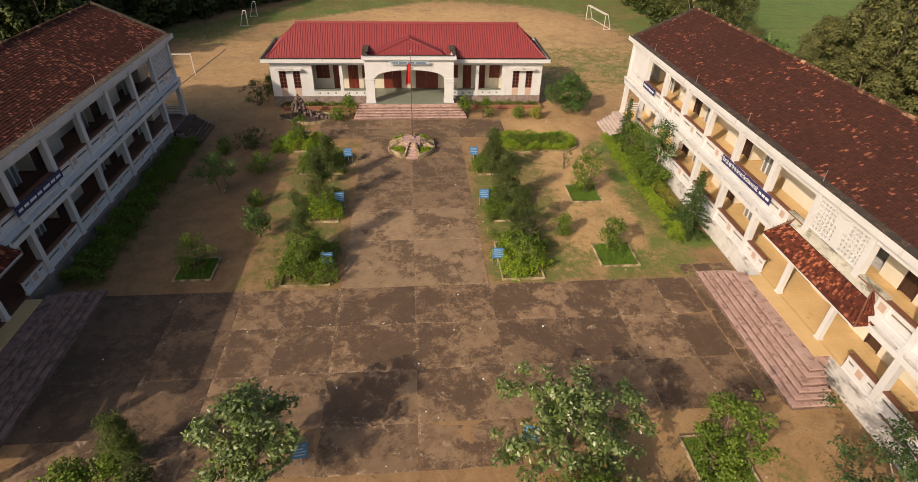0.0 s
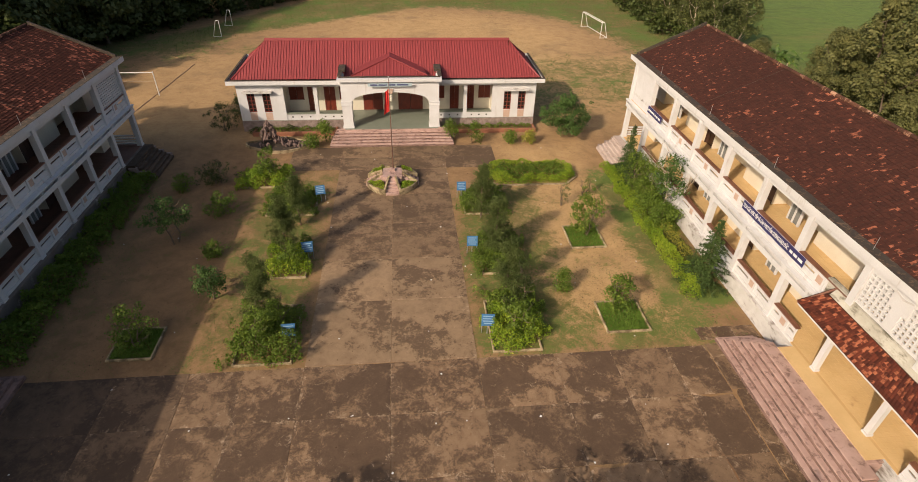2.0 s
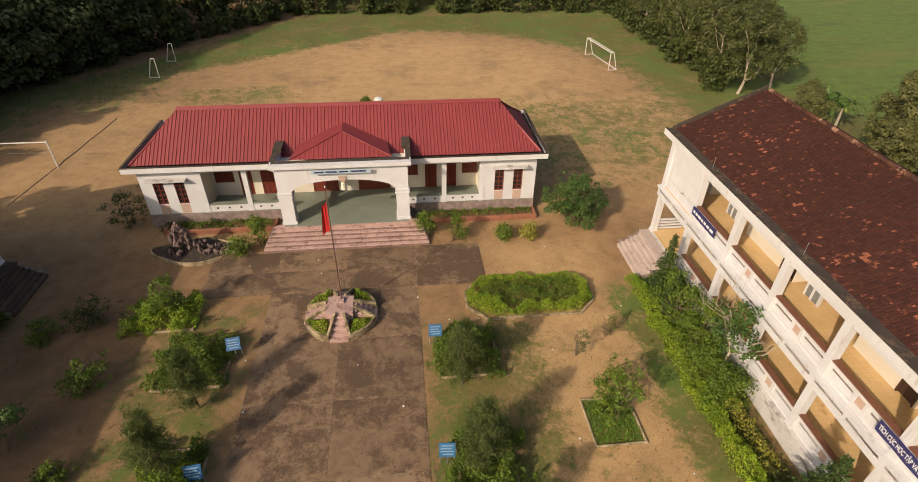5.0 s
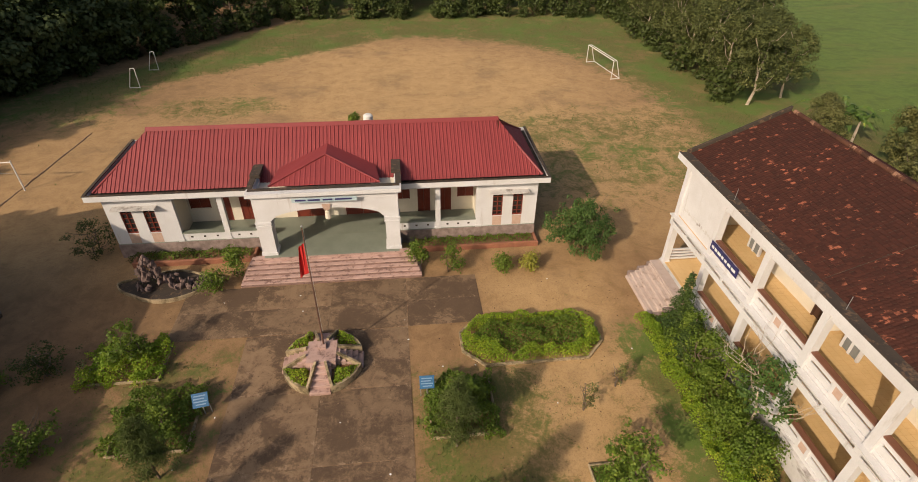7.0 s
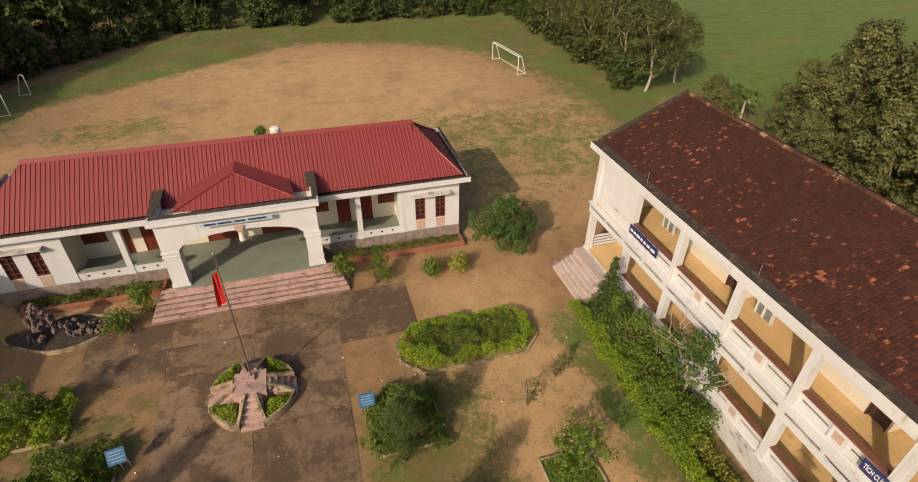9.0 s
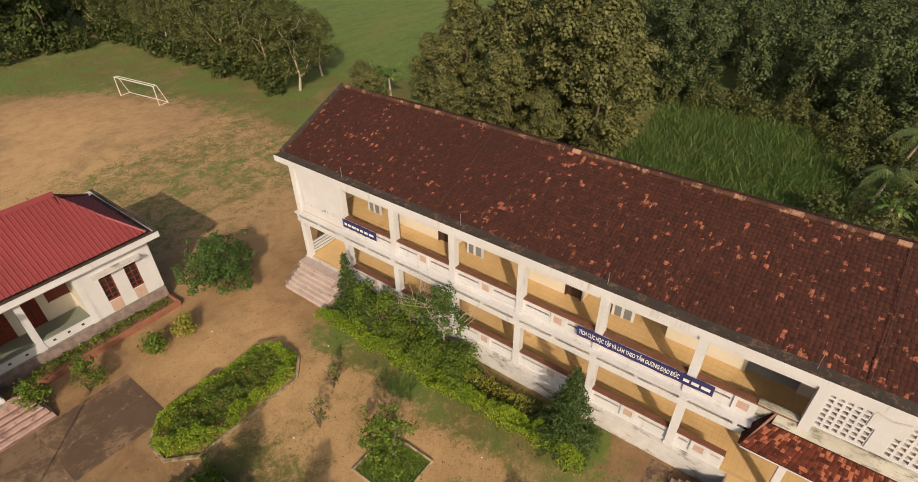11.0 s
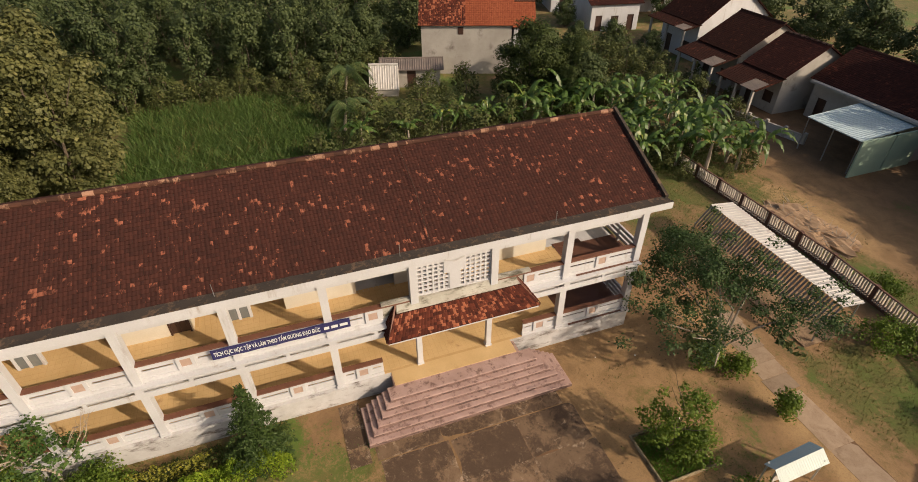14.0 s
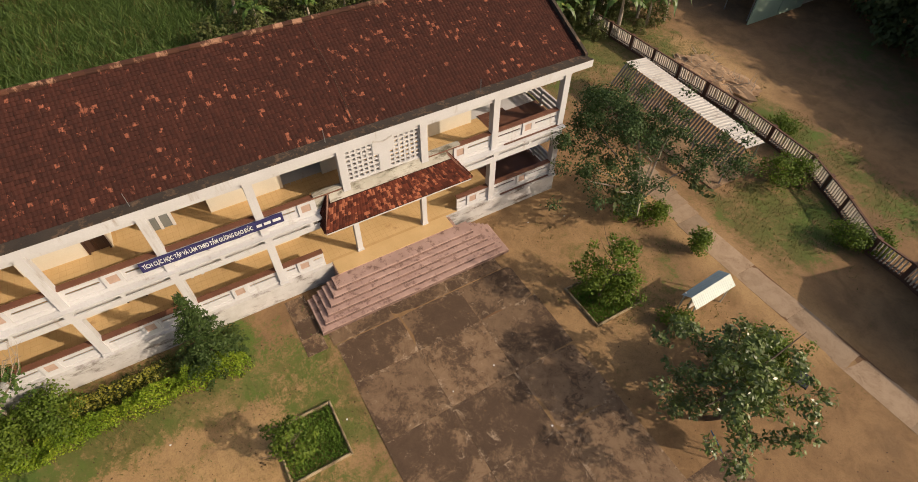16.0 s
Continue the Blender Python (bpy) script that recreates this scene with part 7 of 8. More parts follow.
grove("golden_tree", "tall tree with yellowish green leaves behind the wing", "trees behind the wing", golden, "gold", "bark", [(44.0, 42.5, 1.12), (48.5, 43.5, 1.22), (47.5, 47.0, 1.28), (43.2, 50.5, 0.85), (48.5, 53.5, 1.1), (44.0, 57.5, 0.82), (49.5, 59.5, 1.05), (41.5, 46.0, 0.6), (40.5, 55.0, 0.62), (46.5, 61.5, 0.66), (52.0, 49.0, 1.0), (53.0, 64.0, 0.7), (38.5, 62.5, 0.55), (41.0, 66.0, 0.55)], 3)
rowt = [wood_tree(660 + k, 8.2, 1.8, 38, 42, 0.23, 0.08, 0.8, 0.07) for k in range(3)]
grove("plantation_tree", "slender dark green plantation tree", "plantation", rowt, "acacia", "bark", scatter(63, 155, 61, 104, 14, 74, lambda x, y: (y > 20 or x > 76) and y < 30 + (x - 40) * 1.2, 2.3, 0.85, 1.15), 4)
west = [wood_tree(680 + k, 9.0, 2.9, 44, 24, 0.42, 0.15, 0.85) for k in range(2)]
grove("shade_tree", "dark spreading tree behind the shaded wing", "trees behind the shaded wing", west, "wood", "bark", scatter(64, 26, -58, -34, 14, 66, lambda x, y: x < -34.5, 4.2, 0.8, 1.15), 5)
dark = [wood_tree(700, 7.8, 3.6, 84, 32, 0.27, 0.10, 1.0)]
# Trees at x below 27 are added shade casters, mostly out of view.
grove("dense_tree", "dense rounded dark green tree by the houses", "trees by the houses", dark, "acacia", "bark", [(46.5, -1.0, 0.72), (53.0, 0.0, 0.8), (8.0, -18.5, 1.15), (14.0, -25.5, 1.2), (2.5, -14.5, 1.0), (10.0, -27.5, 1.2), (17.0, -31.5, 1.2), (4.0, -21.5, 1.2), (21.5, -29.0, 1.0), (-3.0, -14.0, 1.0), (11.6, -13.6, 0.45), (10.5, -20.5, 1.15), (14.5, -20.0, 1.1), (18.5, -21.0, 1.15), (6.0, -17.0, 1.1), (0.0, -18.5, 1.2), (60.5, -13.0, 0.5), (58, -17, 0.45), (74, -14, 0.5), (78, -22, 0.6), (71, -29, 0.7), (63, -9.5, 0.45), (86, -14, 0.7), (71, -41, 0.9), (50, -42, 0.9), (58, -46, 0.9), (40, -40, 1.1), (32, -38, 1.0), (46, -37, 1.0), (53, -36.5, 0.9), (64, -40, 1.0), (36.5, -35.5, 0.9), (27, -33, 1.0), (72, -33, 0.6), (80, -27, 0.6), (91, -20, 0.8), (22.6, -24.6, 1.4), (26.5, -30.0, 1.6), (70, 16, 0.7), (74, 19, 0.8), (79, 10, 0.7), (82, 16, 0.9), (67.5, 16.5, 0.8), (64.5, 19.0, 0.75), (69.5, 20.5, 0.9), (72.5, 9.5, 0.85), (75.5, 15.5, 1.0), (73.5, 3.5, 0.85), (86, 4, 0.8), (84, -3, 0.6)], 6)
# Extra tall trees set sunward so their shade reaches the goal side.
grove("shade_tree", "lofty dark tree added at the wooded corner to shade the field", "woodland", dark, "wood", "bark", [(-42.0, 71.5, 1.85), (-46.5, 71.0, 1.9), (-40.5, 77.0, 1.75), (-45.0, 79.5, 1.9), (-37.0, 83.5, 1.6), (-42.5, 87.0, 1.7), (-50.5, 76.5, 1.9), (-34.0, 90.5, 1.5), (-38.5, 94.0, 1.5), (-30.5, 97.5, 1.4)], 17)
fine_dense = [wood_tree(701, 7.8, 3.6, 130, 90, 0.17, 0.06, 0.95)]
grove("dense_tree", "dense rounded dark green tree by the houses", "trees by the houses", fine_dense, "wood", "bark", [(49.8, 3.4, 1.0), (48.6, -0.6, 0.85), (46.2, 1.0, 0.6)], 16)
bush = [wood_tree(720 + k, 3.2, 1.7, 28, 32, 0.2, 0.05, 0.6, 0.06) for k in range(2)]
grove("wild_bush", "wild green bush on rough ground", "wild bushes", bush, "olive", "bark", scatter(65, 90, 33, 64, -14, 26, lambda x, y: not (52 < x < 60.5 and 13.5 < y < 20.5) and not (56 < x < 63 and 8.5 < y < 17) and not (x > 55.5 and -4 < y < 12) and (y > -4 or x > 44) and x < 63.2 and (x > 39 or y > -2), 1.9, 0.6, 1.1), 7)
grove("wild_bush", "dark wild bush below woodland trees", "wild bushes", [wood_tree(730, 2.8, 1.8, 24, 30, 0.26, 0.05, 0.6, 0.06)], "wood", "bark", scatter(66, 90, -42, 44, 74, 122, lambda x, y: (abs(y - (1.35 * (x + 40) + 81)) < 2.5 and x < -12) or (abs(y - 116.5) < 1.4 and x > -14) or (abs(x - 39.8) < 1.0 and y > 78), 1.7, 0.7, 1.3), 8)


grove("wild_bush", "rank green bush beside the houses", "wild bushes", bush, "wood", "bark", scatter(67, 34, 56, 72, -10, 26, lambda x, y: not (55.5 < x < 63.5 and 8.5 < y < 19.5) and not (56 < x < 69.5 and -5.5 < y < 12.5) and (y > 12 or x < 62), 2.0, 0.6, 1.1), 9)


grove("wild_bush", "dark wild bush below plantation trees", "wild bushes", bush, "wood", "bark", scatter(69, 22, 59.5, 62.5, 21, 46, lambda x, y: True, 1.3, 0.6, 1.0), 11)
# Bushes added before the porches to darken the cluttered, shaded yards.
grove("wild_bush", "rank green bush beside the houses", "wild bushes", bush, "wood", "bark", [(39.5, -13.5, 0.7), (42.5, -15.5, 0.6), (45.5, -13.2, 0.8), (48.5, -15.8, 0.7), (50.5, -12.0, 0.8), (36.8, -12.0, 0.6), (53.5, -14.0, 0.7), (41.0, -11.4, 0.7), (34.0, -11.0, 0.5)], 10)
grove("wild_bush", "low green bush among the banana plants", "wild bushes", bush, "shrub", "bark", scatter(68, 22, 30.5, 42, -9.6, -1.0, lambda x, y: y < 5 - (46 - x) * 0.4 and y > -11 + (x - 30) * 0.12, 1.3, 0.35, 0.7), 12)
# bananas: arching split leaves from a stout stem
def banana_mesh(seed, height):
    rng = np.random.default_rng(seed)
    g = Geo().tube([(0, 0, -0.1), (0.03, 0, height * 0.35), (0.05, 0.03, height * 0.62)], [0.13, 0.11, 0.06], 7)
    q = []
    for k in range(12):
        a = 2.4 * k + rng.uniform(-0.3, 0.3)
        L, rise = height * rng.uniform(0.5, 0.8), rng.uniform(0.7, 2.0)
        d = np.array((math.cos(a), math.sin(a), 0.0))
        s = np.array((-math.sin(a), math.cos(a), 0.0))
        at = np.array((0.05, 0.03, height * 0.58))
        steps = 9
        prev = None
        for i in range(steps + 1):
            u = i / steps
            p = at + d * L * u * 0.85 + np.array((0, 0, L * (rise * u - 1.15 * u * u * (0.6 + 0.4 * rise))))
            w = 0.19 * math.sin(min(1.0, 0.12 + u * 0.95) * math.pi) ** 0.6 * (height / 3.0)
            if prev is not None and u > 0.15:
                for sd in (-1, 1):
                    if rng.uniform() < 0.12:
                        continue
                    drop = np.array((0, 0, -rng.uniform(0.2, 0.9) * w))
                    q.append([prev[0], p, p + s * sd * w + drop + rng.normal(0, 0.02, 3), prev[0] + s * sd * prev[1] + drop + d * 0.03])
            prev = (p, w)
    return quads_mesh("leaves", np.array(q)), g.mesh("stem")


bananas = [banana_mesh(800 + k, 3.4) for k in range(3)]
first = []
spots = [(45.3, 21.2, 1.0), (44.6, 17.3, 0.9), (45.7, 13.9, 1.0), (45.4, 12.2, 0.95), (45.2, 9.8, 1.0), (44.8, 7.6, 0.8)]
spots += [(x, y, s * 0.95) for x, y, s in scatter(81, 34, 30, 46, -9.5, 6, lambda x, y: x > 30.5 and y < 7 - (46 - x) * 0.35 and (x > 33 or y < -3.2), 1.25, 1.0, 1.5)]
spots += [(43.4, 69.0, 1.15), (44.3, 67.6, 1.25), (45.2, 66.4, 1.1), (44.7, 69.4, 1.05)]
rng2 = random.Random(82)
for k, (x, y, s) in enumerate(spots):
    i = k % 3
    if len(first) <= i:
        o = thing("banana_plant", "banana plant with broad arching bright leaves", "banana plant", (x, y, -0.05), 0, "banana plants")
        part("stem", bananas[i][1], "palebark", o)
        part("leaves", bananas[i][0], "banana", o)
        o.scale = (s, s, s)
        first.append(o)
    else:
        copy_thing(first[i], pose(x, y, -0.05, 0, 0, rng2.uniform(0, 360))).scale = (s, s, s)


# coconut palms
def palm_mesh(seed, height):
    rng = np.random.default_rng(seed)
    g = Geo().tube([(0, 0, -0.1), (0.15, 0.1, height * 0.4), (0.4, 0.2, height * 0.75), (0.5, 0.25, height)], [0.17, 0.14, 0.11, 0.1], 8)
    q = []
    top = np.array((0.5, 0.25, height))
    for k in range(18):
        a = 2.4 * k
        rise = rng.uniform(-0.1, 1.0)
        L = rng.uniform(2.4, 3.2)
        d, s = np.array((math.cos(a), math.sin(a), 0)), np.array((-math.sin(a), math.cos(a), 0))
        for i in range(1, 22):
            u = i / 22
            p = top + d * L * u * 0.85 + np.array((0, 0, L * (rise * u - 1.05 * u * u)))
            for sd in (-1, 1):
                e = p + s * sd * 0.75 * (1 - 0.5 * u) + d * 0.3 + np.array((0, 0, -0.42))
                q.append([p, p + d * 0.07, e + d * 0.03, e])
    return quads_mesh("fronds", np.array(q)), g.mesh("trunk")


for k, (x, y, hgt) in enumerate(((76.0, 13.5, 6.5), (79.5, 3.0, 6.0), (77.0, -4.0, 6.2), (56.5, 20.8, 3.6), (50.0, 22.0, 2.4))):
    fr, tr = palm_mesh(850 + k, hgt)
    o = thing("coconut_palm", "coconut palm with drooping fronds", "palm", (x, y, -0.05), 70 * k, "palms")
    part("trunk", tr, "palebark", o)
    part("fronds", fr, "palm", o)

# reeds behind the wing, grass on the yard and field
reeds = thing("reed_bed", "dense bed of tall green reeds", "reeds", kind="stuff")
part("blades", grass_mesh(900, 60000, (36, 60, 23, 41), lambda x, y: area(x, y, 36, 60, 24, 40, 1.0) * min(1.0, 0.62 + 1.3 * noise.noise((x * 0.5, y * 0.5, 3.0))), 0.85, 0.034, 0.6), "reed", reeds, "", "stuff")
part("dry_blades", grass_mesh(905, 8000, (36, 62, 23, 41), lambda x, y: area(x, y, 36, 62, 24, 40, 1.0) * max(0.0, 0.5 + 1.4 * noise.noise((x * 0.35, y * 0.35, 6.0))), 0.95, 0.04, 0.6), "straw", reeds, "", "stuff")
part("broad_blades", grass_mesh(904, 16000, (36, 60, 23, 41), lambda x, y: area(x, y, 36, 60, 24, 40, 1.0) * max(0.0, 0.45 + 1.5 * noise.noise((x * 0.8, y * 0.8, 9.0))), 1.1, 0.06, 0.75), "reed", reeds, "", "stuff")
on_slab = lambda x, y: (-4.6 < x < 4.3 and 26 < y < 51.3) or (-17.5 < x < 16.3 and 14.6 < y < 26.4)
tufts = thing("grass_tufts", "short dry grass on the yard earth", "grass", kind="stuff")
part("blades", grass_mesh(901, 120000, (-18, 20, 26, 48), lambda x, y: 0 if on_slab(x, y) else max(0.0, grass_at(x, y) - 0.25 + 0.5 * noise.noise((x * 0.5, y * 0.5, 1.0))), 0.085, 0.017), "turf", tufts, "", "stuff")
part("rough_blades", grass_mesh(902, 110000, (2, 36, -8, 16), lambda x, y: 0 if on_slab(x, y) or (6.0 < y < 7.8) else max(0.0, grass_at(x, y) - 0.25 + 0.5 * noise.noise((x * 0.5, y * 0.5, 1.0))), 0.11, 0.018), "straw", tufts, "", "stuff")
part("field_blades", grass_mesh(903, 60000, (-38, 40, 62, 116), lambda x, y: max(0.0, grass_at(x, y) - 0.3 + 0.4 * noise.noise((x * 0.3, y * 0.3, 1.0))), 0.16, 0.035), "turf", tufts, "", "stuff")
lawns = thing("bed_grass", "bright short grass inside the kerbed beds", "grass", kind="stuff")
for k, (x0, x1, y0, y1) in enumerate(((11.5, 13.7, 27.75, 29.95), (11.6, 13.7, 35.45, 37.75), (11.25, 13.45, 13.05, 15.45), (-14.1, -12.1, 27.6, 29.6))):
    part("bed_blades", grass_mesh(910 + k, 4200, (x0, x1, y0, y1), lambda x, y: 1.0, 0.17, 0.02), "lawn", lawns, "", "stuff")


# ---- outer things: shelters, fence, houses ----
def small_shelter():
    o = thing("notice_shelter", "low pale-green gabled sheet roof on four posts", "shelter", (9.62, 10.6, -0.05))
    for x in (-0.34, 0.34):
        for y in (-1.1, 1.1):
            part("post", Geo().tube([(x, y, 0), (x, y, 1.42)], [0.04, 0.04], 6), "whitepost", o)
    roof = part("roof", ribbed(Geo(), (-0.52, 1.3, 1.30), (-0.46, -1.3, 1.30), (0.03, -1.3, 1.66), (-0.06, 1.3, 1.66), 0.12, 0.008), "palegreen", o)
    # Back slope uses a duller sheet colour to paint its shade.
    part("back_sheet", ribbed(Geo(), (0.56, -1.3, 1.34), (0.40, 1.3, 1.34), (-0.06, 1.3, 1.66), (0.03, -1.3, 1.66), 0.12, 0.008), "palebluetin", roof, "roof sheet coloured dull blue-green for its shade")
    part("board", Geo().box(-0.04, 0.04, -1.0, 1.0, 0.5, 1.25), "tin", o, "pale notice board")


small_shelter()
for x, y, turn in ((4.64, 10.6, 12),):
    panel = thing("dark_panel", "small dark blue square panel on a post", "panel", (x, y, -0.05))
    part("post", Geo().tube([(0, 0, 0), (0, 0, 1.15)], [0.04, 0.04], 6), "steel", panel)
    face = part("face", Geo().soft_box(-0.4, 0.4, -0.4, 0.4, 0, 0.05, 0.01), "glass", panel, "near-black glossy square face")
    face.matrix_local = pose(0, 0, 1.15, 8, 0, turn)


def water_drum():
    o = thing("water_drum", "white water drum on a steel stand", "water tank", (2.0, 63.2, -0.05))
    for x in (-0.35, 0.35):
        for y in (-0.35, 0.35):
            part("leg", Geo().tube([(x, y, 0), (x * 0.8, y * 0.8, 5.0)], [0.04, 0.04], 6), "steel", o)
    part("deck", Geo().box(-0.42, 0.42, -0.42, 0.42, 5.0, 5.06), "steel", o)
    part("drum", Geo().tube([(0, 0, 5.06), (0, 0, 5.1), (0, 0, 5.62), (0, 0, 5.72), (0, 0, 5.75)], [0.33, 0.36, 0.36, 0.25, 0.08], 14), "whitepost", o)


water_drum()


def bicycle_shed():
    o = thing("bicycle_shed", "long open bicycle shed with a grey ribbed sheet roof", "shed", (20.1, 2.0, -0.05))
    L = 5.1
    roof = part("roof", ribbed(Geo(), (-L, -1.25, 2.28), (L, -1.75, 2.28), (L, 0.1, 2.5), (-L, 0.4, 2.5), 0.26, 0.035), "tin", o, "pale grey ribbed roof sheets")
    for k in range(46):
        q = k / 45
        x, y = -L + 0.04 + (2 * L - 0.2) * q, 0.36 - 0.3 * q
        part("batten", Geo().hexa([(x, y, 2.43), (x + 0.1, y, 2.43), (x + 0.1, y + 0.95, 1.15), (x, y + 0.95, 1.15)], [(x, y + 0.03, 2.47), (x + 0.1, y + 0.03, 2.47), (x + 0.1, y + 0.99, 1.18), (x, y + 0.99, 1.18)]), "slat", roof)
    for k in range(5):
        x = -L + 0.2 + (2 * L - 0.4) * k / 4
        for y in (-1.15, 1.1):
            part("post", Geo().tube([(x, y, 0), (x, y, 2.1 if y < 0 else 1.4)], [0.05, 0.05], 6), "steel", o)
        part("rafter", Geo().tube([(x, -1.3, 2.2), (x, 0.1, 2.42), (x, 1.1, 1.25)], [0.03, 0.03, 0.03], 5), "steel", o)
    part("slab", Geo().box(-L, L, -1.6, 1.8, -0.1, 0.09), "walkway", o)


bicycle_shed()


def fence():
    o = thing("picket_fence", "weathered concrete picket fence with brown rails", "fence")
    pts = [(34.0, -2.7), (27.0, -2.85), (19.5, -2.95), (13.4, -2.4), (10.2, -0.95), (7.6, 0.5), (5.7, 0.55), (3.2, 1.1)]
    rng = random.Random(8)
    pick = Geo().hexa([(-0.036, -0.08, 0), (0.036, -0.08, 0), (0.036, 0.08, 0), (-0.036, 0.08, 0)], [(-0.03, -0.07, 1.0), (0.03, -0.07, 1.0), (0.03, 0.07, 1.0), (-0.03, 0.07, 1.0)]).mesh("picket")
    pick.materials.append(M["picket"])
    for (xa, ya), (xb, yb) in zip(pts, pts[1:]):
        L, a = math.hypot(xb - xa, yb - ya), math.degrees(math.atan2(yb - ya, xb - xa))
        m = pose(xa, ya, -0.05, 0, 0, a)
        for z in (0.3, 1.12):
            r = part("rail", Geo().box(0, L, -0.06, 0.06, z, z + 0.07), "rail", o)
            r.matrix_local = m
        part("base_wall", Geo().box(0, L, -0.08, 0.08, -0.1, 0.2), "rail", o).matrix_local = m
        n = int(L / 3.1) + 1
        for k in range(n):
            part("post", Geo().box(-0.11, 0.11, -0.1, 0.1, 0, 1.2).box(-0.13, 0.13, -0.12, 0.12, 1.2, 1.25), "rail", o).matrix_local = m @ pose(L * k / n, 0, 0)
        c = int(L / 0.18)
        for k in range(c):
            part("picket", pick, "picket", o).matrix_local = m @ pose(0.1 + L * k / c, 0.0, 0.15, rng.uniform(-2, 2), rng.uniform(-2, 2), 0)


fence()


def house(x, y, turn, wide, deep, eave, rise, roof, wall, label, doors=2, hood=0.0, overhang=0.4, open_end=False):
    """A gabled house: ridge along its local x, front to -y."""
    o = thing("house", label, "house", (x, y, -0.05), turn, "houses beyond the wing")
    w, d = wide / 2, deep / 2
    slabs = []
    holes = [(-w + wide * (i + 0.5) / doors, (0.95, 0.0, 2.1) if i % 2 == 0 else (1.1, 0.9, 2.0)) for i in range(doors)]
    at = -w
    for c, (wd, lo, hi) in holes:
        slabs += [Geo().box(at, c - wd / 2, -d, -d + 0.15, 0, eave), Geo().box(c - wd / 2, c + wd / 2, -d, -d + 0.15, hi, eave)]
        if lo > 0:
            slabs.append(Geo().box(c - wd / 2, c + wd / 2, -d, -d + 0.15, 0, lo))
        at = c + wd / 2
    slabs += [Geo().box(at, w, -d, -d + 0.15, 0, eave), Geo().box(-w, w, d - 0.15, d, 0, eave)]
    for s in ((w - 0.15,) if open_end else (-w, w - 0.15)):
        slabs.append(Geo().box(s, s + 0.15, -d + 0.15, d - 0.15, 0, eave))
        slabs.append(Geo().add([(s, -d, eave), (s, d, eave), (s, 0, eave + rise), (s + 0.15, -d, eave), (s + 0.15, d, eave), (s + 0.15, 0, eave + rise)], [(0, 2, 1), (3, 4, 5), (0, 3, 5, 2), (1, 2, 5, 4)]))
    for g in slabs:
        part("wall", g, wall, o)
    for c, (wd, lo, hi) in holes:
        e = part("door" if lo == 0 else "window", Geo().box(c - wd / 2, c + wd / 2, -d + 0.08, -d + 0.12, lo, hi).box(c - wd / 2, c - wd / 2 + 0.08, -d + 0.02, -d + 0.08, lo, hi).box(c + wd / 2 - 0.08, c + wd / 2, -d + 0.02, -d + 0.08, lo, hi).box(c - wd / 2, c + wd / 2, -d + 0.02, -d + 0.08, hi - 0.08, hi), "darkwood", o)
    oh = overhang
    sl = math.hypot(d + oh, rise * (d + oh) / d)
    ca, sa = (d + oh) / sl, rise * (d + oh) / d / sl
    z0 = eave - rise * oh / d
    rf = part("roof", Geo().hexa([(-w - oh, -d - oh, z0), (w + oh, -d - oh, z0), (w + oh, 0, eave + rise), (-w - oh, 0, eave + rise)], [(-w - oh, -d - oh, z0 + 0.06), (w + oh, -d - oh, z0 + 0.06), (w + oh, 0, eave + rise + 0.06), (-w - oh, 0, eave + rise + 0.06)]).hexa([(-w - oh, 0, eave + rise), (w + oh, 0, eave + rise), (w + oh, d + oh, z0), (-w - oh, d + oh, z0)], [(-w - oh, 0, eave + rise + 0.06), (w + oh, 0, eave + rise + 0.06), (w + oh, d + oh, z0 + 0.06), (-w - oh, d + oh, z0 + 0.06)]), roof, o)
    if roof.startswith("clay"):
        part("front_tiles", tile_field(Geo(), lambda s, t, h: (-w - oh + s, -d - oh + t * ca - h * sa, z0 + 0.06 + t * sa + h * ca), wide + 2 * oh, sl, 0.2, 0.24, seed=int(abs(x) * 7)), roof, rf, "", "stuff")
        part("back_tiles", tile_field(Geo(), lambda s, t, h: (w + oh - s, d + oh - t * ca + h * sa, z0 + 0.06 + t * sa + h * ca), wide + 2 * oh, sl, 0.2, 0.24, seed=int(abs(x) * 9)), roof, rf, "", "stuff")
    else:
        part("front_sheet", ribbed(Geo(), (-w - oh, -d - oh, z0 + 0.07), (w + oh, -d - oh, z0 + 0.07), (w + oh, 0, eave + rise + 0.07), (-w - oh, 0, eave + rise + 0.07), 0.25, 0.04), roof, rf)
        part("back_sheet", ribbed(Geo(), (w + oh, d + oh, z0 + 0.07), (-w - oh, d + oh, z0 + 0.07), (-w - oh, 0, eave + rise + 0.07), (w + oh, 0, eave + rise + 0.07), 0.25, 0.04), roof, rf)
    part("ridge", Geo().tube([(-w - oh, 0, eave + rise + 0.08), (w + oh, 0, eave + rise + 0.08)], [0.12, 0.12], 6), "clayridge" if roof.startswith("clay") else roof, rf)
    if hood:
        # a low tiled lean-to on posts, shifted sideways and patched with tin
        hz, hl = eave - 0.3 * hood, math.hypot(hood, 0.3 * hood - 0.25)
        hc, hs = hood / hl, (0.3 * hood - 0.25) / hl
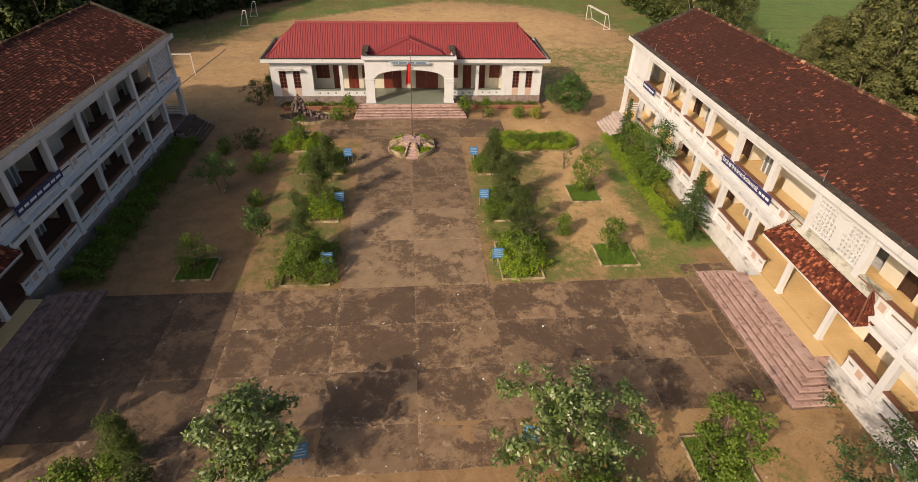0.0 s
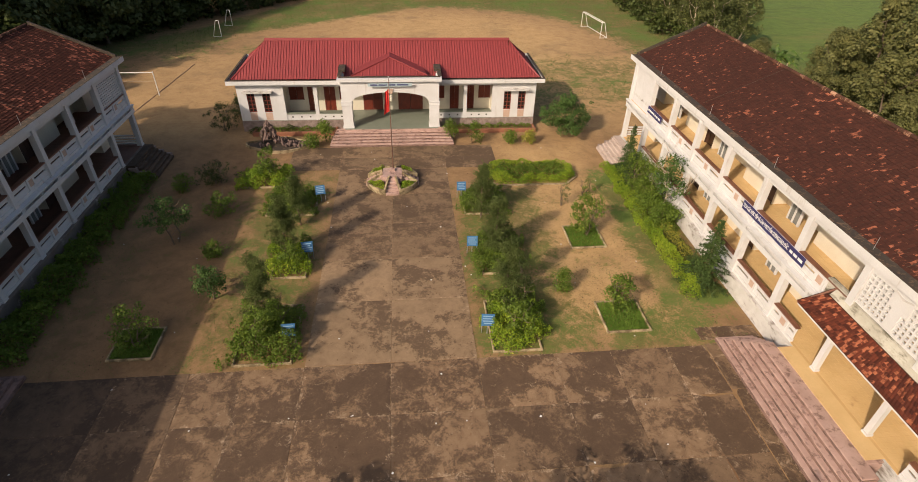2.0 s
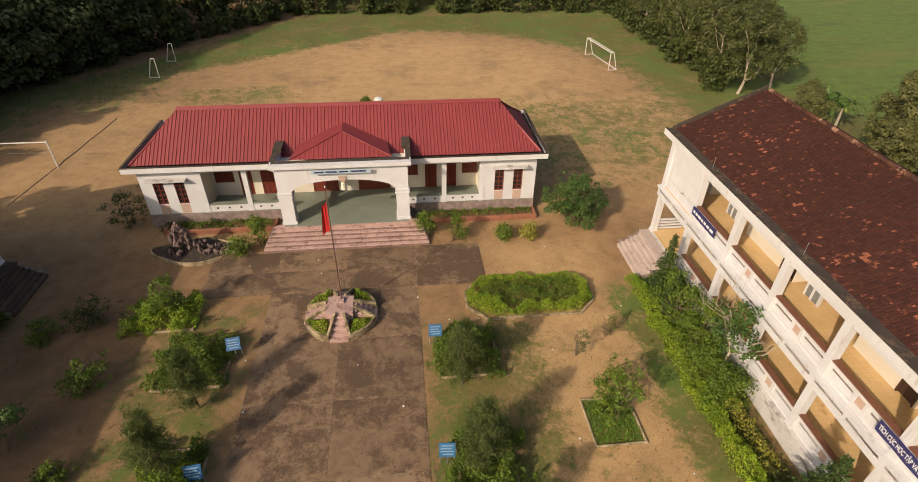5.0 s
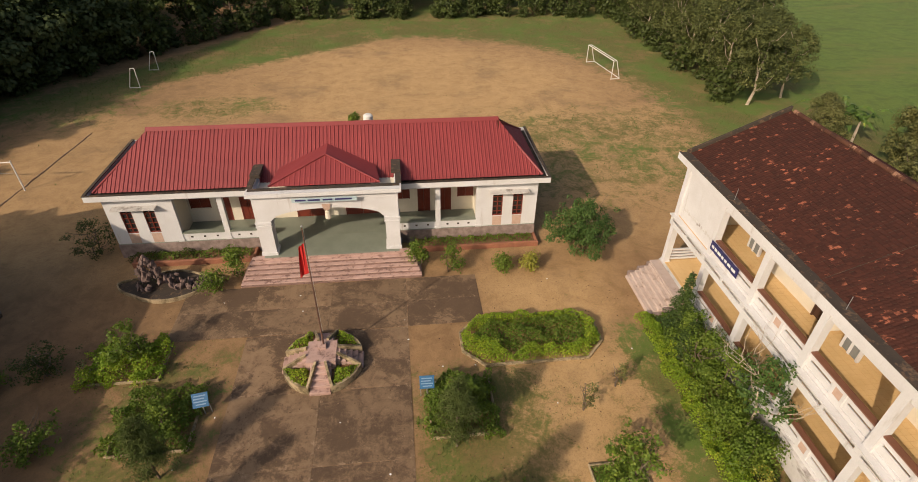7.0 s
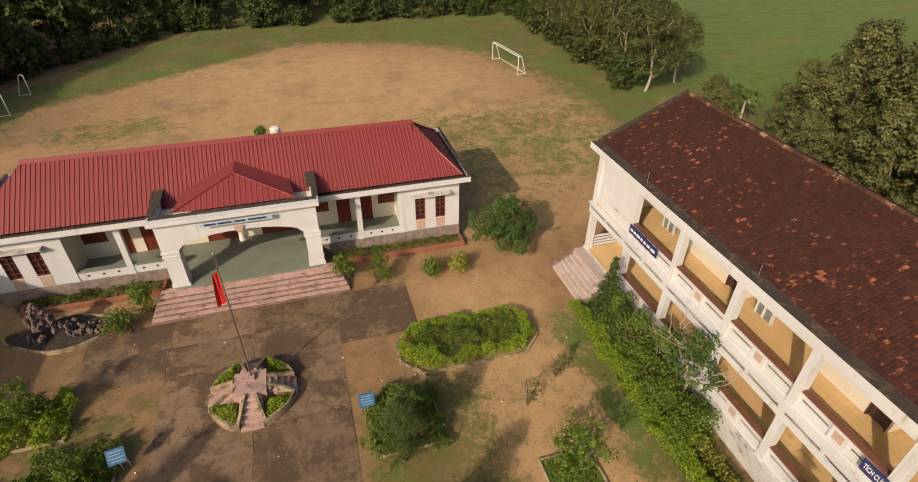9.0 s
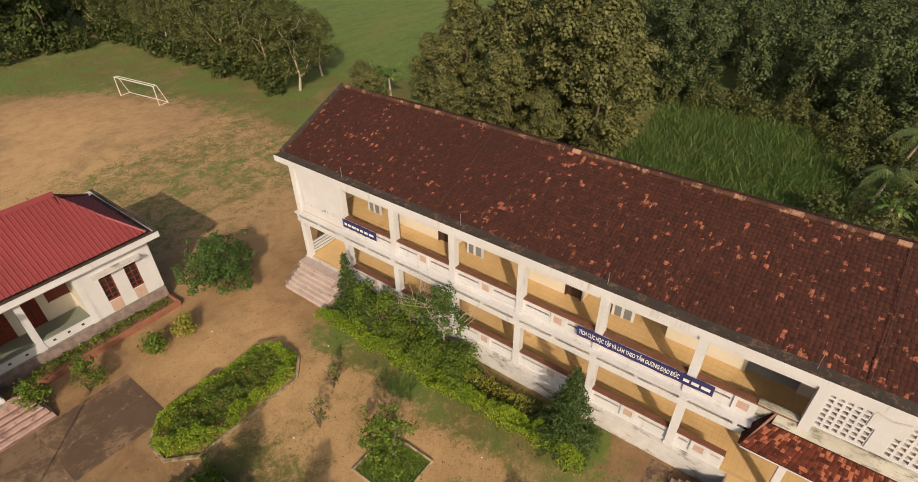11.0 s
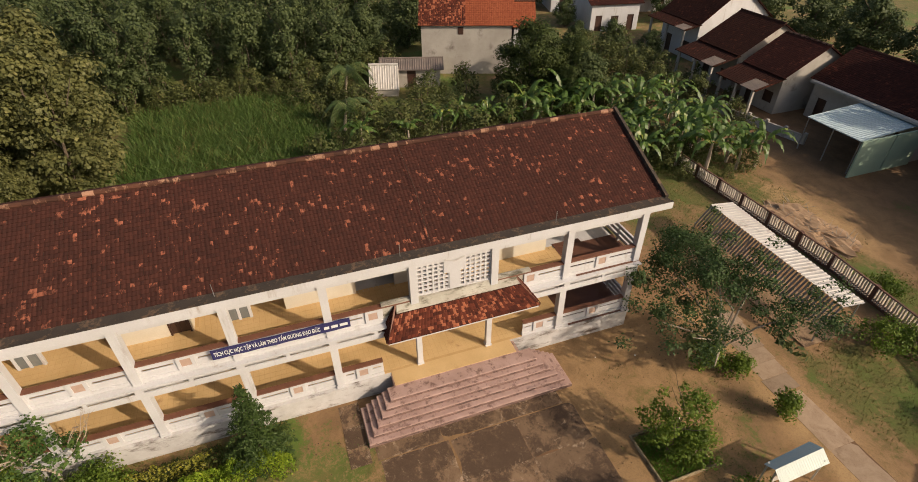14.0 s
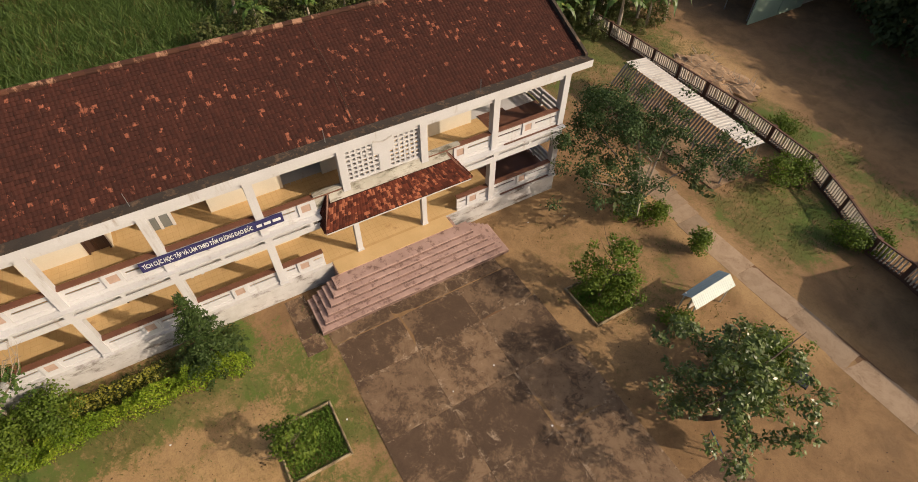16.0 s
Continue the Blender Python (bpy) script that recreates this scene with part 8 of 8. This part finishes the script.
        lean = part("porch_roof", Geo().hexa([(-w - 0.5, -d - hood, hz - 0.06), (w + 0.3, -d - hood, hz - 0.06), (w + 0.3, -d, eave - 0.31), (-w - 0.5, -d, eave - 0.31)], [(-w - 0.5, -d - hood, hz), (w + 0.3, -d - hood, hz), (w + 0.3, -d, eave - 0.25), (-w - 0.5, -d, eave - 0.25)]), "claybrown", o, "low tiled lean-to roof")
        part("porch_tiles", tile_field(Geo(), lambda s, t, h: (-w - 0.5 + s, -d - hood + t * hc - h * hs, hz + t * hs + h * hc), wide + 0.8, hl, 0.2, 0.24, seed=int(abs(x) * 5)), "claybrown", lean, "", "stuff")
        part("tin_patch", ribbed(Geo(), (w - 1.5, -d - hood - 0.25, hz + 0.06), (w + 0.2, -d - hood - 0.25, hz + 0.06), (w + 0.2, -d - hood * 0.55, hz + 0.10 + 0.45 * hood * hs / hc), (w - 1.5, -d - hood * 0.55, hz + 0.10 + 0.45 * hood * hs / hc), 0.2, 0.03), "asbestos", lean, "grey corrugated patch")
        for s in (-w + 0.15, 0, w - 0.15):
            part("porch_post", Geo().soft_box(s - 0.11, s + 0.11, -d - hood + 0.1, -d - hood + 0.32, 0, hz - 0.03), "render", o)
    return o


barn = house(64.4, 7.55, -110, 4.65, 6.4, 5.6, 2.3, "claynew", "render", "grey rendered house with mottled clay roof", 0, 0.0, 0.3)
part("window", Geo().box(1.75, 2.35, -3.24, -3.2, 4.4, 5.2).box(1.85, 2.25, -3.25, -3.24, 4.5, 5.1), "darkwood", barn, "small dark window high in the wall")
house(62.7, 2.85, -110, 5.4, 6.4, 5.6, 2.3, "clayorange", "render", "grey rendered house with an orange clay roof", 0, 0.0, 0.3)
house(60.75, -0.75, -110, 2.2, 5.2, 5.3, 1.9, "clayorange", "white", "small orange-roofed house annex", 0, 0.0, 0.2)
house(57.8, 16.3, -108, 2.9, 1.9, 0.9, 2.1, "tin", "render", "small hut under white corrugated sheet", 0, 0.0, 0.08)
house(60.0, 12.7, -107, 6.2, 3.2, 2.1, 0.5, "asbestos", "render", "low shed with a grey fibre-cement roof", 1)
house(73.0, -20.0, -100, 7.0, 6.5, 3.7, 1.1, "claydark", "white", "white house with a low dark red roof", 3)
house(58.2, -26.0, 180, 6.5, 10.0, 4.6, 3.6, "claybrown", "white", "tall white gabled house with dark roof tiles", 2, 2.2)
house(48.3, -22.8, 180, 5.4, 9.0, 4.1, 2.5, "claybrown", "render", "old pale house with dark brown roof", 2, 3.2)
house(41.6, -22.1, 180, 4.5, 8.2, 3.9, 2.3, "claydark", "render", "old gabled house with a dark red roof", 2, 3.4)
shop = house(33.0, -24.9, 180, 10.4, 8.2, 3.8, 2.2, "claydark", "render", "roadside shop with dark red roof and blue awning", 4)
house(84.0, -20.0, -104, 7.0, 6.0, 3.4, 1.6, "claybrown", "white", "white house with a tiled roof in the village", 2)
house(80.0, -31.0, -104, 8.0, 6.0, 3.4, 1.6, "claynew", "white", "white village house with reddish tiles", 2, 2.2)
house(93.0, -27.0, -80, 8.0, 6.0, 3.4, 1.6, "claybrown", "white", "far white village house", 2)
house(87.0, -8.0, -85, 8.0, 6.0, 3.2, 1.4, "claybrown", "render", "low village house among trees", 2)
house(-0.3, 0.4, 0, 7.0, 4.2, 3.1, 0.6, "claybrown", "cream", "small cream gatehouse beside the fence", 2)
# the shop's awning between a green side screen and posts, and a concrete ledge over it
part("awning", ribbed(Geo(), (5.0, -10.5, 2.95), (0.0, -10.5, 2.95), (0.0, -4.5, 3.35), (5.0, -4.5, 3.35), 0.25, 0.04).hexa([(0, -10.5, 2.87), (5, -10.5, 2.87), (5, -4.5, 3.27), (0, -4.5, 3.27)], [(0, -10.5, 2.91), (5, -10.5, 2.91), (5, -4.5, 3.31), (0, -4.5, 3.31)]), "palebluetin", shop, "pale blue corrugated awning")
for y0, y1 in ((-10.9, -7.4), (-7.3, -4.15)):
    part("side_screen", Geo().box(5.3, 5.42, y0, y1, 0.0, 3.15), "greenwall", shop, "pale green painted side screen")
for x in (0.1, 2.5, 4.9):
    part("awning_post", Geo().tube([(x, -10.4, 0), (x, -10.4, 2.88)], [0.05, 0.05], 6), "steel", shop)
part("ledge", Geo().soft_box(-5.2, 5.2, -4.95, -4.12, 3.42, 3.62), "render", shop, "weathered concrete ledge")

# low street walls with piers before the houses
for xa, ya, xb, yb in ((44.6, -13.2, 39.2, -13.9), (38.6, -14.3, 33.4, -15.6)):
    o = thing("street_wall", "low grimy rendered wall with piers along the village lane", "wall", (xa, ya, -0.05), math.degrees(math.atan2(yb - ya, xb - xa)), "street walls")
    L = math.hypot(xb - xa, yb - ya)
    part("wall", Geo().soft_box(0, L, -0.07, 0.07, -0.1, 0.75), "plinth", o)
    part("coping", Geo().soft_box(-0.02, L + 0.02, -0.11, 0.11, 0.75, 0.82), "render", o)
    for k in range(4):
        part("pier", Geo().soft_box(L * k / 3 - 0.14, L * k / 3 + 0.14, -0.14, 0.14, -0.1, 1.05), "render", o)

heap = thing("rubble_heap", "low heap of earth, brushwood and rubble", "heap", (23.6, -5.6, -0.05))
bm = bmesh.new()
bmesh.ops.create_icosphere(bm, subdivisions=4, radius=1.0)
for vert in bm.verts:
    c = vert.co
    k = 1 + 0.45 * noise.noise(c * 1.8) + 0.2 * noise.noise(c * 5.0)
    vert.co = (c.x * 3.4 * k, c.y * 1.6 * k, max(-0.1, c.z * 0.42 * k + 0.12 * noise.noise(c * 9.0)))
me = bpy.data.meshes.new("mound")
bm.to_mesh(me)
bm.free()
part("mound", me, "rubble", heap)
rr = random.Random(31)
for k in range(60):
    x, y = rr.uniform(-3.0, 2.6), rr.uniform(-1.3, 1.3)
    a = rr.uniform(0, 6.28)
    L = rr.uniform(0.3, 0.8)
    part("stick", Geo().tube([(x, y, 0.2), (x + L * math.cos(a), y + L * math.sin(a), 0.5 + rr.uniform(0, 0.35))], [0.025, 0.01], 4), "palebark", heap)

# ---- fallen leaves and scraps on the yard ----
rng = np.random.default_rng(950)
n = 2600
c = np.stack([rng.uniform(-18, 18, n), rng.uniform(9, 50, n), np.full(n, 0.0)], 1)
litter = thing("fallen_leaves", "dry brown leaves and scraps strewn on the yard", "leaf litter", kind="stuff")
part("leaves", quads_mesh("leaves", leaf_quads(rng, c, np.tile((0, 0, 3.0), (n, 1)), 0.075, 1.0, 0.4)), "litter", litter, "", "stuff")
part("scraps", quads_mesh("scraps", leaf_quads(rng, c[:70] + (0.4, 0.3, 0.0), np.tile((0, 0, 3.0), (70, 1)), 0.09, 1.0, 0.6)), "letter", litter, "small white paper scraps", "stuff")
